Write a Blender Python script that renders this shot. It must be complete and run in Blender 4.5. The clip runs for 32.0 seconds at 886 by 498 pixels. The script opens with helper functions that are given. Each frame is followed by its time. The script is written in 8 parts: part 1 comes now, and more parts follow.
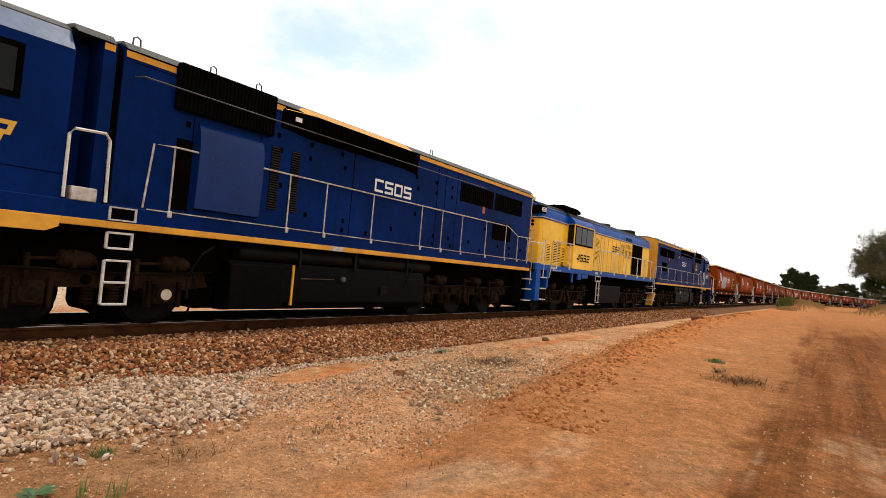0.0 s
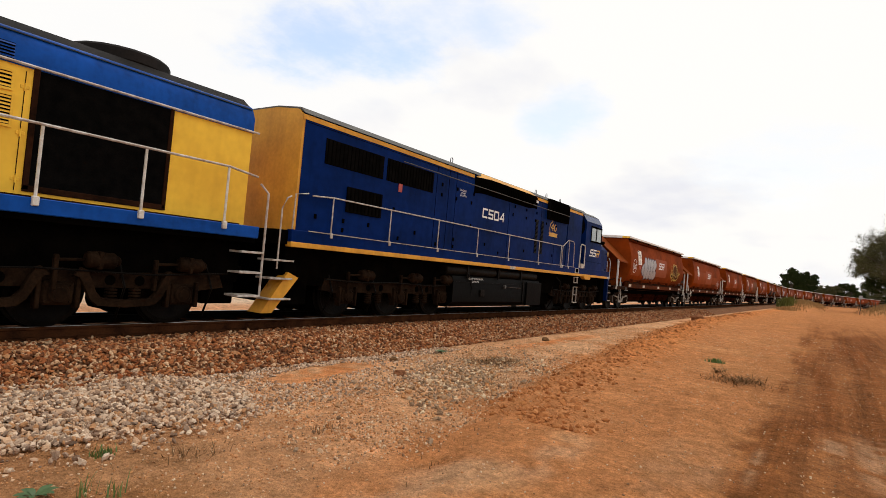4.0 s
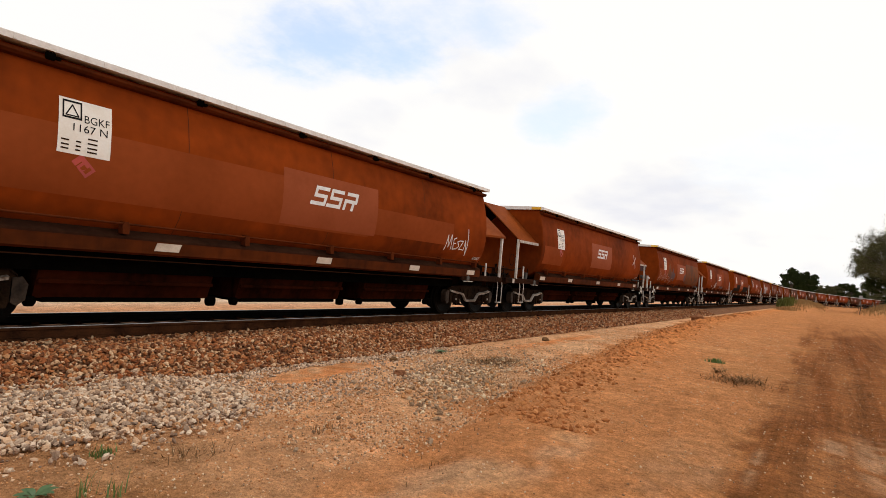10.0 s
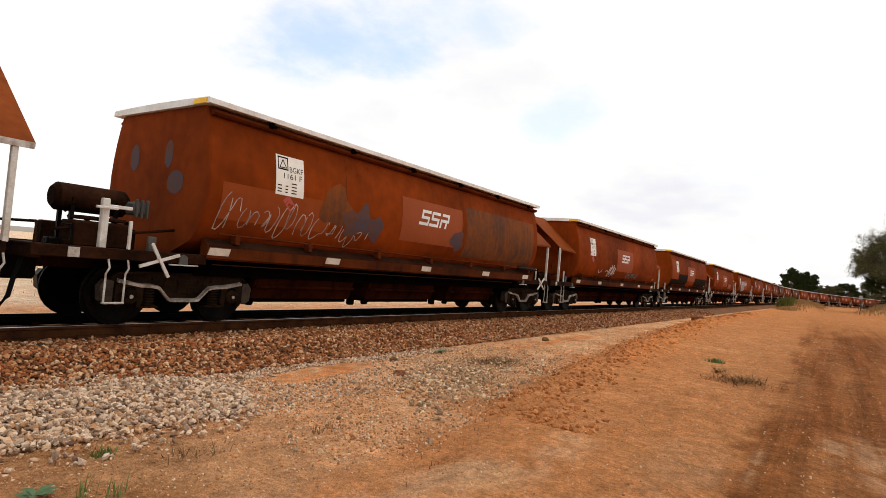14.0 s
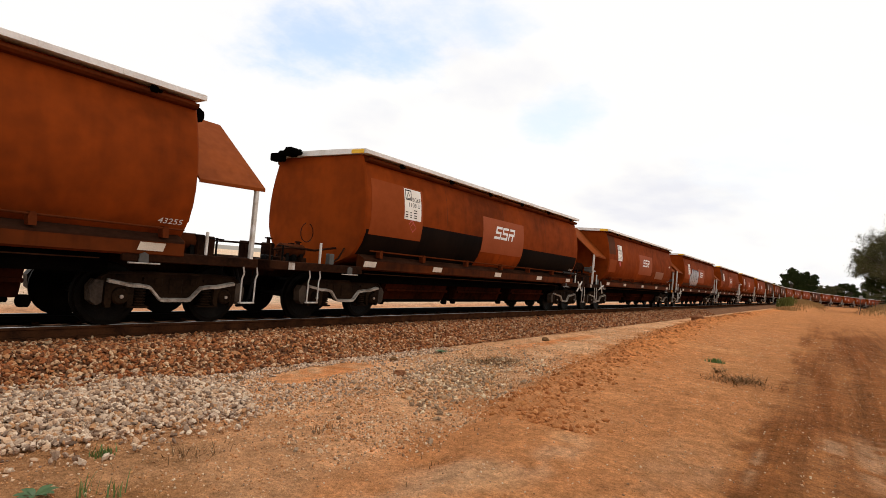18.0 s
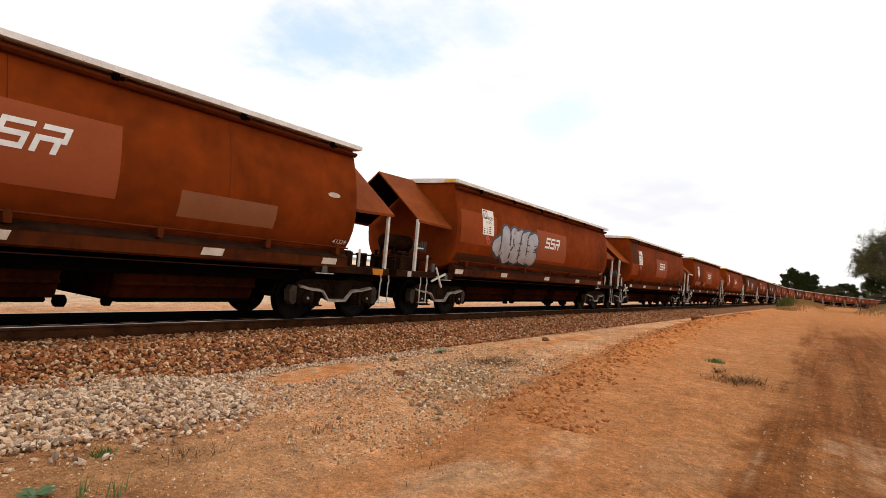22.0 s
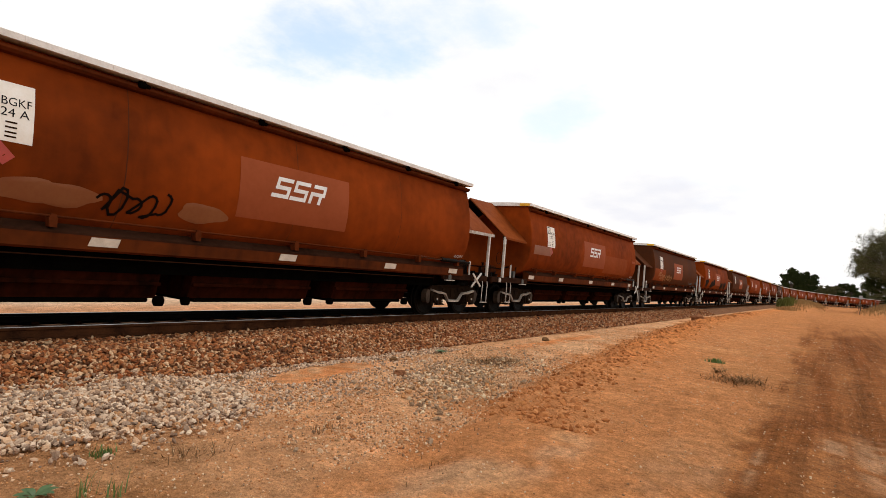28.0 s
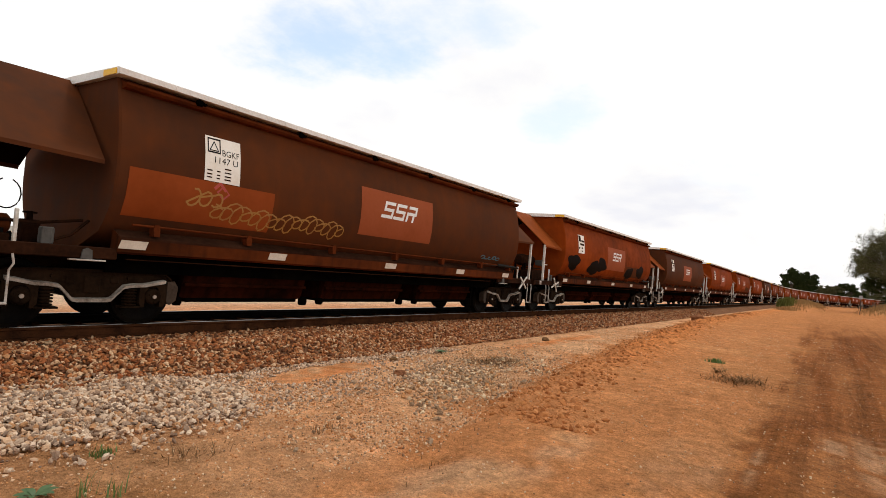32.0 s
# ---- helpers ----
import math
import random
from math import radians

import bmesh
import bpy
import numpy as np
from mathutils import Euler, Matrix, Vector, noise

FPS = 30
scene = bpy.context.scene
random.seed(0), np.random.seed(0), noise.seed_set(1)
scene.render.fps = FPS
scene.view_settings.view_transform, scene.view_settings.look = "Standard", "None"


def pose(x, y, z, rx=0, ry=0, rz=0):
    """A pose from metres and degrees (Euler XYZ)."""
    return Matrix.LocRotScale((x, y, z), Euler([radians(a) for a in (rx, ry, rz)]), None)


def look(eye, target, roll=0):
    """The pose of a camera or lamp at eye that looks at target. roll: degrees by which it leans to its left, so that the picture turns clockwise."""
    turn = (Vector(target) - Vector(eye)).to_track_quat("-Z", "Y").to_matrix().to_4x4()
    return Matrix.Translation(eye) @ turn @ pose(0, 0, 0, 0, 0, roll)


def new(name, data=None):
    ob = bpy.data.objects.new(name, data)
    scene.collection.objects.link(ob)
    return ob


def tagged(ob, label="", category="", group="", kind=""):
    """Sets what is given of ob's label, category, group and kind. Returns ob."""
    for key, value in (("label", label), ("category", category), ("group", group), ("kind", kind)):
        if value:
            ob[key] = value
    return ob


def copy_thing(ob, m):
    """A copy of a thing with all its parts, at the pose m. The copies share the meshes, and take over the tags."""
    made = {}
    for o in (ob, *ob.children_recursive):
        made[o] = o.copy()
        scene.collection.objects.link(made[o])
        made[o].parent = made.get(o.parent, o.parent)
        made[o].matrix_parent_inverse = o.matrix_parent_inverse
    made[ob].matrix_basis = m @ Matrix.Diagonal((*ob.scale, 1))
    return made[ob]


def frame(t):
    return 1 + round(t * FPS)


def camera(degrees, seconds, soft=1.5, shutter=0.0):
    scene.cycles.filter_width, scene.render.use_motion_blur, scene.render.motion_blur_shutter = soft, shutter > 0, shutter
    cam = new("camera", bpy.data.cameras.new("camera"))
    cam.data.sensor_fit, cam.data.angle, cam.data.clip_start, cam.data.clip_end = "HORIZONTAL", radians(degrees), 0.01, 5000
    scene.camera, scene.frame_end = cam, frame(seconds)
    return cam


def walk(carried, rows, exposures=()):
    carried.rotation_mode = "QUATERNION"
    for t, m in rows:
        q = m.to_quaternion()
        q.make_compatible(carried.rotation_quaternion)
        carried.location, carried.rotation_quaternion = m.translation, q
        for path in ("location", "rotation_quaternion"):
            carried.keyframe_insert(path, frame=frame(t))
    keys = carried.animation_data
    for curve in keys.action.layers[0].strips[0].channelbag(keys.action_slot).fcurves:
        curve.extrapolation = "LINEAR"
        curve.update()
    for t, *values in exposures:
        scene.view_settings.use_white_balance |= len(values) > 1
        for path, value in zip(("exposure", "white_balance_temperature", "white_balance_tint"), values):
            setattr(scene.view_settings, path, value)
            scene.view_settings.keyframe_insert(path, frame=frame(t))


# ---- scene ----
# One straight railway line along x, a camera on a tripod beside the dirt access road. Top of rail is z = 0.
cam = camera(75.64, 32.0, 0.8)
EYE = (0, 0, 1.276)
AIM = look(EYE, (82.673, 56.164, 4.571), 5.0)
walk(cam, [(0, AIM), (32, AIM)], [(0, 0.12), (1, 0.15), (2, -0.08), (2.5, -0.18), (3, -0.22), (3.5, -0.22), (4.5, 0.1), (5.5, 0.40), (6, 0.34), (7, 0.13), (8, -0.08), (9, -0.1), (10, -0.10), (11, -0.14), (12, -0.22), (13, -0.02), (14.2, -0.06), (17, -0.05), (18, -0.08), (20, 0.12), (21, -0.02), (22, 0.0), (23, -0.15), (24, -0.11), (28, -0.02), (29, 0.06), (31, 0.05), (32, -0.05)])

# ---- light ----
SUN_AT = Vector((0.42, -0.10, 0.90)).normalized()
world = bpy.data.worlds.new("overcast_sky")
scene.world = world
world.use_nodes = True


def sky_nodes(nt, out_color):
    """High thin overcast over a Nishita sky: white to the side of the road, bluer gaps overhead."""
    n, l = nt.nodes, nt.links
    tc = n.new("ShaderNodeTexCoord")
    sky = n.new("ShaderNodeTexSky")
    sky.sky_type, sky.sun_disc = "NISHITA", False
    sky.sun_elevation, sky.sun_rotation = math.asin(SUN_AT.z), math.atan2(SUN_AT.x, SUN_AT.y)
    l.new(tc.outputs["Generated"], sky.inputs[0])
    blue = n.new("ShaderNodeVectorMath")
    blue.operation = "SCALE"
    blue.inputs["Scale"].default_value = 0.24
    hs = n.new("ShaderNodeHueSaturation")
    hs.inputs["Saturation"].default_value = 1.5
    l.new(sky.outputs[0], hs.inputs["Color"])
    l.new(hs.outputs[0], blue.inputs[0])
    sep = n.new("ShaderNodeSeparateXYZ")
    l.new(tc.outputs["Generated"], sep.inputs[0])
    # flatten directions on a cloud layer so that clouds stretch towards the horizon
    lift = n.new("ShaderNodeMath")
    lift.operation = "ADD"
    lift.inputs[1].default_value = 0.22
    l.new(sep.outputs["Z"], lift.inputs[0])
    div = n.new("ShaderNodeVectorMath")
    div.operation = "DIVIDE"
    l.new(tc.outputs["Generated"], div.inputs[0])
    comb = n.new("ShaderNodeCombineXYZ")
    for k in range(3):
        l.new(lift.outputs[0], comb.inputs[k])
    l.new(comb.outputs[0], div.inputs[1])
    shift = n.new("ShaderNodeVectorMath")
    shift.operation = "ADD"
    shift.inputs[1].default_value = CLOUD_SHIFT
    l.new(div.outputs[0], shift.inputs[0])
    noise_a = n.new("ShaderNodeTexNoise")
    noise_a.inputs["Scale"].default_value, noise_a.inputs["Detail"].default_value = 1.1, 5
    noise_a.inputs["Roughness"].default_value = 0.52
    l.new(shift.outputs[0], noise_a.inputs["Vector"])
    # thicker cloud towards +x (down the line), thinner overhead to the far side
    dirn = n.new("ShaderNodeVectorMath")
    dirn.operation = "DOT_PRODUCT"
    dirn.inputs[1].default_value = (0.62, -0.55, -0.42)
    l.new(tc.outputs["Generated"], dirn.inputs[0])
    add = n.new("ShaderNodeMath")
    add.operation = "MULTIPLY_ADD"
    add.inputs[1].default_value = 0.28
    l.new(dirn.outputs["Value"], add.inputs[0])
    l.new(noise_a.outputs["Fac"], add.inputs[2])
    ramp = n.new("ShaderNodeMapRange")
    ramp.interpolation_type = "SMOOTHSTEP"
    ramp.inputs["From Min"].default_value, ramp.inputs["From Max"].default_value = 0.33, 0.56
    l.new(add.outputs[0], ramp.inputs["Value"])
    # thin gaps where the blue shows through: centre, half width, half height, depth
    wisp = n.new("ShaderNodeTexNoise")
    wisp.inputs["Scale"].default_value, wisp.inputs["Detail"].default_value, wisp.inputs["Roughness"].default_value = 3.2, 7, 0.62
    l.new(shift.outputs[0], wisp.inputs["Vector"])

    def math_node(op, a, b, c=None):
        m = n.new("ShaderNodeMath")
        m.operation = op
        for k, q in enumerate((a, b, c)):
            if q is None:
                continue
            if isinstance(q, (int, float)):
                m.inputs[k].default_value = q
            else:
                l.new(q, m.inputs[k])
        return m.outputs[0]

    gap = None
    for at, hw, hh, k in (((0.672, 0.652, 0.352), 0.165, 0.070, 0.44), ((0.745, 0.540, 0.395), 0.13, 0.055, 0.32), ((0.884, 0.378, 0.275), 0.070, 0.045, 0.27), ((0.9785, 0.0774, 0.195), 0.13, 0.06, 0.10)):
        c = Vector(at).normalized()
        rt = c.cross(Vector((0, 0, 1))).normalized()
        up = rt.cross(c)
        rt, up = rt + up * 0.10, up - rt * 0.10
        terms = []
        for axis, size in ((rt, hw), (up, hh)):
            dg = n.new("ShaderNodeVectorMath")
            dg.operation = "DOT_PRODUCT"
            dg.inputs[1].default_value = axis / size
            l.new(tc.outputs["Generated"], dg.inputs[0])
            terms.append(math_node("MULTIPLY", dg.outputs["Value"], dg.outputs["Value"]))
        ahead = n.new("ShaderNodeVectorMath")
        ahead.operation = "DOT_PRODUCT"
        ahead.inputs[1].default_value = c
        l.new(tc.outputs["Generated"], ahead.inputs[0])
        r2 = math_node("ADD", terms[0], terms[1])
        r2 = math_node("MULTIPLY_ADD", math_node("SUBTRACT", 0.5, wisp.outputs["Fac"]), 5.0, r2)
        r2 = math_node("ADD", r2, math_node("MULTIPLY", math_node("LESS_THAN", ahead.outputs["Value"], 0.3), 9.0))
        rg = n.new("ShaderNodeMapRange")
        rg.interpolation_type = "SMOOTHSTEP"
        rg.inputs["From Min"].default_value, rg.inputs["From Max"].default_value = 1.7, -0.5
        rg.inputs["To Min"].default_value, rg.inputs["To Max"].default_value = 0.0, k
        l.new(r2, rg.inputs["Value"])
        gap = rg.outputs[0] if gap is None else math_node("MAXIMUM", gap, rg.outputs[0])
    haze = n.new("ShaderNodeMapRange")
    haze.inputs["To Min"].default_value, haze.inputs["To Max"].default_value = 0.97, 1.0
    l.new(ramp.outputs[0], haze.inputs["Value"])
    grey = n.new("ShaderNodeTexNoise")
    grey.inputs["Scale"].default_value, grey.inputs["Detail"].default_value = 1.5, 5
    l.new(shift.outputs[0], grey.inputs["Vector"])
    cloud = n.new("ShaderNodeMix")
    cloud.data_type = "RGBA"
    cloud.inputs["A"].default_value, cloud.inputs["B"].default_value = (0.93, 0.93, 0.98, 1), (1.10, 1.08, 1.05, 1)
    gr = n.new("ShaderNodeMapRange")
    gr.inputs["From Min"].default_value, gr.inputs["From Max"].default_value = 0.26, 0.42
    l.new(grey.outputs["Fac"], gr.inputs["Value"])
    l.new(gr.outputs[0], cloud.inputs["Factor"])
    mix = n.new("ShaderNodeMix")
    mix.data_type = "RGBA"
    thin = n.new("ShaderNodeMath")
    thin.operation, thin.use_clamp = "SUBTRACT", True
    l.new(haze.outputs[0], thin.inputs[0])
    l.new(gap, thin.inputs[1])
    l.new(thin.outputs[0], mix.inputs["Factor"])
    l.new(blue.outputs[0], mix.inputs["A"])
    l.new(cloud.outputs["Result"], mix.inputs["B"])
    l.new(mix.outputs["Result"], out_color)


CLOUD_SHIFT = (0.35, 0.2, 0.0)
sky_nodes(world.node_tree, world.node_tree.nodes["Background"].inputs[0])
world.node_tree.nodes["Background"].inputs[1].default_value = 1.0
sun = new("sun", bpy.data.lights.new("sun", "SUN"))
sun.data.energy, sun.data.angle, sun.data.color = 1.15, radians(11), (1.0, 0.95, 0.88)
sun.matrix_world = look(SUN_AT * 50, (0, 0, 0))

# ---- materials ----


def surf(name, a, b=None, scale=2.0, rough=0.6, metal=0.0, bump=0.15, streak=0.0, spread=0.0, fine=9.0, island=None, stretch=(1, 1, 1), gloss=0.5):
    """A painted, rusty or earthy surface: two colours mixed by noise at two scales, with relief and run-down streaks."""
    m = bpy.data.materials.new(name)
    m.use_nodes = True
    n, l = m.node_tree.nodes, m.node_tree.links
    p = n["Principled BSDF"]
    b = b or tuple(c * 0.6 for c in a)
    tc = n.new("ShaderNodeTexCoord")
    mp = n.new("ShaderNodeMapping")
    mp.inputs["Scale"].default_value = stretch
    l.new(tc.outputs["Object"], mp.inputs[0])
    info = n.new("ShaderNodeObjectInfo")
    off = n.new("ShaderNodeVectorMath")
    off.operation = "MULTIPLY_ADD"
    off.inputs[1].default_value = (37, 37, 37)
    l.new(info.outputs["Random"], off.inputs[0])
    l.new(mp.outputs[0], off.inputs[2])
    n1 = n.new("ShaderNodeTexNoise")
    n1.inputs["Scale"].default_value, n1.inputs["Detail"].default_value = scale, 4
    l.new(off.outputs[0], n1.inputs["Vector"])
    n2 = n.new("ShaderNodeTexNoise")
    n2.inputs["Scale"].default_value, n2.inputs["Detail"].default_value = scale * fine, 4
    l.new(off.outputs[0], n2.inputs["Vector"])
    mul = n.new("ShaderNodeMath")
    mul.operation = "MULTIPLY_ADD"
    mul.inputs[1].default_value = 0.45
    l.new(n2.outputs["Fac"], mul.inputs[0])
    l.new(n1.outputs["Fac"], mul.inputs[2])
    fac = n.new("ShaderNodeMapRange")
    fac.inputs["From Min"].default_value, fac.inputs["From Max"].default_value = 0.5, 0.98
    l.new(mul.outputs[0], fac.inputs["Value"])
    src = fac.outputs[0]
    if streak:
        sm = n.new("ShaderNodeMapping")
        sm.inputs["Scale"].default_value = (5.0, 5.0, 0.35)
        l.new(off.outputs[0], sm.inputs[0])
        n3 = n.new("ShaderNodeTexNoise")
        n3.inputs["Scale"].default_value, n3.inputs["Detail"].default_value = 1.3, 5
        l.new(sm.outputs[0], n3.inputs["Vector"])
        r3 = n.new("ShaderNodeMapRange")
        r3.inputs["From Min"].default_value, r3.inputs["From Max"].default_value = 0.48, 0.75
        r3.inputs["To Max"].default_value = streak
        l.new(n3.outputs["Fac"], r3.inputs["Value"])
        ad = n.new("ShaderNodeMath")
        ad.operation = "ADD"
        ad.use_clamp = True
        l.new(src, ad.inputs[0])
        l.new(r3.outputs[0], ad.inputs[1])
        src = ad.outputs[0]
    mix = n.new("ShaderNodeMix")
    mix.data_type = "RGBA"
    mix.inputs["A"].default_value, mix.inputs["B"].default_value = (*a, 1), (*b, 1)
    l.new(src, mix.inputs["Factor"])
    col = mix.outputs["Result"]
    if island:
        geo = n.new("ShaderNodeNewGeometry")
        cr = n.new("ShaderNodeValToRGB")
        cr.color_ramp.interpolation = "CONSTANT"
        els = cr.color_ramp.elements
        els[0].color = (*island[0], 1)
        els[1].position, els[1].color = 1 / len(island), (*island[1], 1)
        for k, c in enumerate(island[2:]):
            els.new((k + 2) / len(island)).color = (*c, 1)
        l.new(geo.outputs["Random Per Island"], cr.inputs[0])
        m2 = n.new("ShaderNodeMix")
        m2.data_type, m2.blend_type = "RGBA", "MULTIPLY"
        m2.inputs["Factor"].default_value = 1.0
        l.new(cr.outputs[0], m2.inputs["A"])
        l.new(col, m2.inputs["B"])
        col = m2.outputs["Result"]
    if spread:
        hsv = n.new("ShaderNodeHueSaturation")
        vr = n.new("ShaderNodeMapRange")
        vr.inputs["To Min"].default_value, vr.inputs["To Max"].default_value = 1 - spread, 1 + spread
        l.new(info.outputs["Random"], vr.inputs["Value"])
        l.new(vr.outputs[0], hsv.inputs["Value"])
        l.new(col, hsv.inputs["Color"])
        col = hsv.outputs[0]
    l.new(col, p.inputs["Base Color"])
    rr = n.new("ShaderNodeMapRange")
    rr.inputs["To Min"].default_value, rr.inputs["To Max"].default_value = max(rough - 0.08, 0.03), min(rough + 0.12, 1)
    l.new(n2.outputs["Fac"], rr.inputs["Value"])
    l.new(rr.outputs[0], p.inputs["Roughness"])
    p.inputs["Metallic"].default_value = metal
    p.inputs["Specular IOR Level"].default_value = gloss
    if bump:
        bp = n.new("ShaderNodeBump")
        bp.inputs["Strength"].default_value, bp.inputs["Distance"].default_value = bump, 0.02
        l.new(n2.outputs["Fac"], bp.inputs["Height"])
        l.new(bp.outputs[0], p.inputs["Normal"])
    return m


M = {}
M["blue"] = surf("navy_paint", (0.0022, 0.0180, 0.115), (0.0015, 0.0095, 0.052), 0.8, 0.42, bump=0.02, streak=0.25, gloss=0.018)
M["blue_clean"] = surf("navy_panel_paint", (0.003, 0.022, 0.12), (0.002, 0.015, 0.08), 1.5, 0.22, bump=0.015, gloss=0.15)
M["facet"] = surf("pale_navy_facet_paint", (0.028, 0.065, 0.17), (0.02, 0.045, 0.12), 1.5, 0.4, bump=0.04)
M["midblue"] = surf("mid_blue_paint", (0.006, 0.075, 0.37), (0.004, 0.040, 0.19), 1.2, 0.36, bump=0.03, streak=0.4, gloss=0.06)
M["yellow"] = surf("chrome_yellow_paint", (0.97, 0.61, 0.060), (0.70, 0.38, 0.038), 0.6, 0.40, bump=0.03, streak=0.22, gloss=0.12)
M["pale_yellow"] = surf("faded_buff_yellow_paint", (0.72, 0.46, 0.12), (0.56, 0.33, 0.08), 1.0, 0.5, bump=0.03, streak=0.2, gloss=0.1)
M["stripe"] = surf("orange_yellow_stripe", (0.74, 0.36, 0.035), (0.50, 0.22, 0.020), 1.6, 0.5, bump=0.05, streak=0.3, gloss=0.25)
M["roofgrey"] = surf("weathered_grey_roof", (0.10, 0.095, 0.085), (0.05, 0.045, 0.04), 2.0, 0.6, gloss=0.25)
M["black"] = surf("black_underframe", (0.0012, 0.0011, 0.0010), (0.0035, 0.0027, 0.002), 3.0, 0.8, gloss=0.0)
M["grille"] = surf("black_grille", (0.0022, 0.0022, 0.0022), (0.006, 0.0055, 0.005), 6.0, 0.8, bump=0.3, gloss=0.0)
M["soot"] = surf("sooty_roof", (0.010, 0.0095, 0.009), (0.026, 0.022, 0.02), 3.0, 0.7, gloss=0.05)
M["dusty_steel"] = surf("dusty_brown_cast_steel", (0.026, 0.0140, 0.0075), (0.0035, 0.0022, 0.0016), 2.6, 0.6, bump=0.6, gloss=0.012)
M["grease_and_shade"] = surf("greasy_and_shaded_steel", (0.0010, 0.0009, 0.0008), (0.009, 0.0065, 0.0045), 4.0, 0.5, bump=0.4, gloss=0.05)
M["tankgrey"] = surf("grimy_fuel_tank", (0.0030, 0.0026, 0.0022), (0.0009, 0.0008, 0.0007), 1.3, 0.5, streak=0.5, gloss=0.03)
M["white"] = surf("white_handrail_paint", (0.72, 0.71, 0.68), (0.42, 0.36, 0.28), 6.0, 0.45, bump=0.08)
M["worn_white"] = surf("chipped_white_paint", (0.60, 0.58, 0.54), (0.22, 0.14, 0.09), 9.0, 0.55, bump=0.15)
M["letter"] = surf("white_lettering", (0.78, 0.78, 0.76), (0.62, 0.60, 0.57), 6.0, 0.5, bump=0.0)
M["gold"] = surf("gold_lettering", (0.65, 0.36, 0.03), (0.5, 0.26, 0.02), 6.0, 0.5, bump=0.0)
M["dark_letter"] = surf("black_lettering", (0.006, 0.006, 0.007), (0.016, 0.015, 0.015), 6.0, 0.6, bump=0.0, gloss=0.06)
M["blue_letter"] = surf("blue_lettering", (0.02, 0.05, 0.24), (0.02, 0.04, 0.16), 6.0, 0.6, bump=0.0, gloss=0.1)
M["glass"] = surf("dark_cab_glass", (0.004, 0.0045, 0.005), (0.007, 0.0075, 0.0075), 2.0, 0.08, bump=0.0, gloss=0.10)
M["steel"] = surf("polished_tread_steel", (0.5, 0.48, 0.45), (0.3, 0.27, 0.24), 8.0, 0.3, 0.9, bump=0.05)
M["rustrail"] = surf("rusty_rail", (0.078, 0.029, 0.012), (0.020, 0.009, 0.005), 4.0, 0.9, bump=0.3, gloss=0.0)
M["oxide"] = surf("red_oxide_wagon_paint", (0.268, 0.0475, 0.0060), (0.104, 0.0205, 0.0045), 0.42, 0.6, bump=0.02, streak=0.14, spread=0.10, gloss=0.012)
M["oxide_roof"] = surf("red_oxide_canopy_paint", (0.225, 0.051, 0.0095), (0.140, 0.031, 0.0065), 0.9, 0.6, bump=0.03, streak=0.25, spread=0.10, gloss=0.02)
M["umber"] = surf("sooted_brown_wagon_paint", (0.052, 0.021, 0.011), (0.105, 0.030, 0.009), 0.4, 0.6, bump=0.03, streak=0.2, gloss=0.015)
M["frame"] = surf("brown_grimed_frame", (0.040, 0.0145, 0.0065), (0.005, 0.003, 0.002), 2.0, 0.75, bump=0.2, gloss=0.02)
M["flange"] = surf("dusty_highlit_flange", (0.58, 0.52, 0.45), (0.07, 0.045, 0.03), 4.0, 0.40, bump=0.3, gloss=0.35)
M["sill"] = surf("rust_brown_sill_paint", (0.115, 0.0255, 0.0055), (0.032, 0.010, 0.004), 0.5, 0.65, bump=0.08, streak=0.35, gloss=0.02)
M["ledge"] = surf("dusty_sill_ledge", (0.050, 0.021, 0.0115), (0.018, 0.0075, 0.0045), 1.2, 0.85, bump=0.1, gloss=0.0)
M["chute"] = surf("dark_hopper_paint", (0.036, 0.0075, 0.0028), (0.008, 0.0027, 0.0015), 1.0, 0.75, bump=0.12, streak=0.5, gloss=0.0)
M["cover"] = surf("pale_roof_cover", (0.84, 0.83, 0.80), (0.62, 0.58, 0.53), 3.0, 0.5, bump=0.06)
M["eave"] = surf("dark_eave_channel", (0.115, 0.026, 0.0075), (0.05, 0.013, 0.005), 2.0, 0.7, gloss=0.0)
M["patch"] = surf("newer_red_brown_panel", (0.29, 0.074, 0.028), (0.245, 0.060, 0.021), 1.5, 0.55, bump=0.02, gloss=0.03)
M["patch2"] = surf("faded_red_brown_panel", (0.265, 0.058, 0.015), (0.205, 0.044, 0.010), 0.9, 0.6, bump=0.02, gloss=0.02)
M["placard"] = surf("white_vinyl_placard", (0.82, 0.79, 0.73), (0.72, 0.66, 0.57), 4.0, 0.5, bump=0.0)
M["reflector"] = surf("cream_reflector", (0.62, 0.53, 0.43), (0.42, 0.33, 0.25), 6.0, 0.4, bump=0.0)
M["red"] = surf("red_sticker", (0.45, 0.05, 0.03), (0.3, 0.04, 0.03), 5.0, 0.5, bump=0.0)
M["tar"] = surf("black_band_paint", (0.0030, 0.0022, 0.0017), (0.010, 0.0055, 0.0035), 1.0, 0.6, bump=0.03, streak=0.4, gloss=0.02)
M["silver"] = surf("silver_spray_paint", (0.40, 0.40, 0.42), (0.27, 0.26, 0.27), 3.0, 0.45, bump=0.03, streak=0.3)
M["navy_spray"] = surf("dark_blue_spray_paint", (0.012, 0.015, 0.035), (0.02, 0.02, 0.03), 4.0, 0.5, bump=0.0)
M["yellow_spray"] = surf("yellow_spray_paint", (0.52, 0.36, 0.03), (0.36, 0.22, 0.03), 4.0, 0.5, bump=0.0)
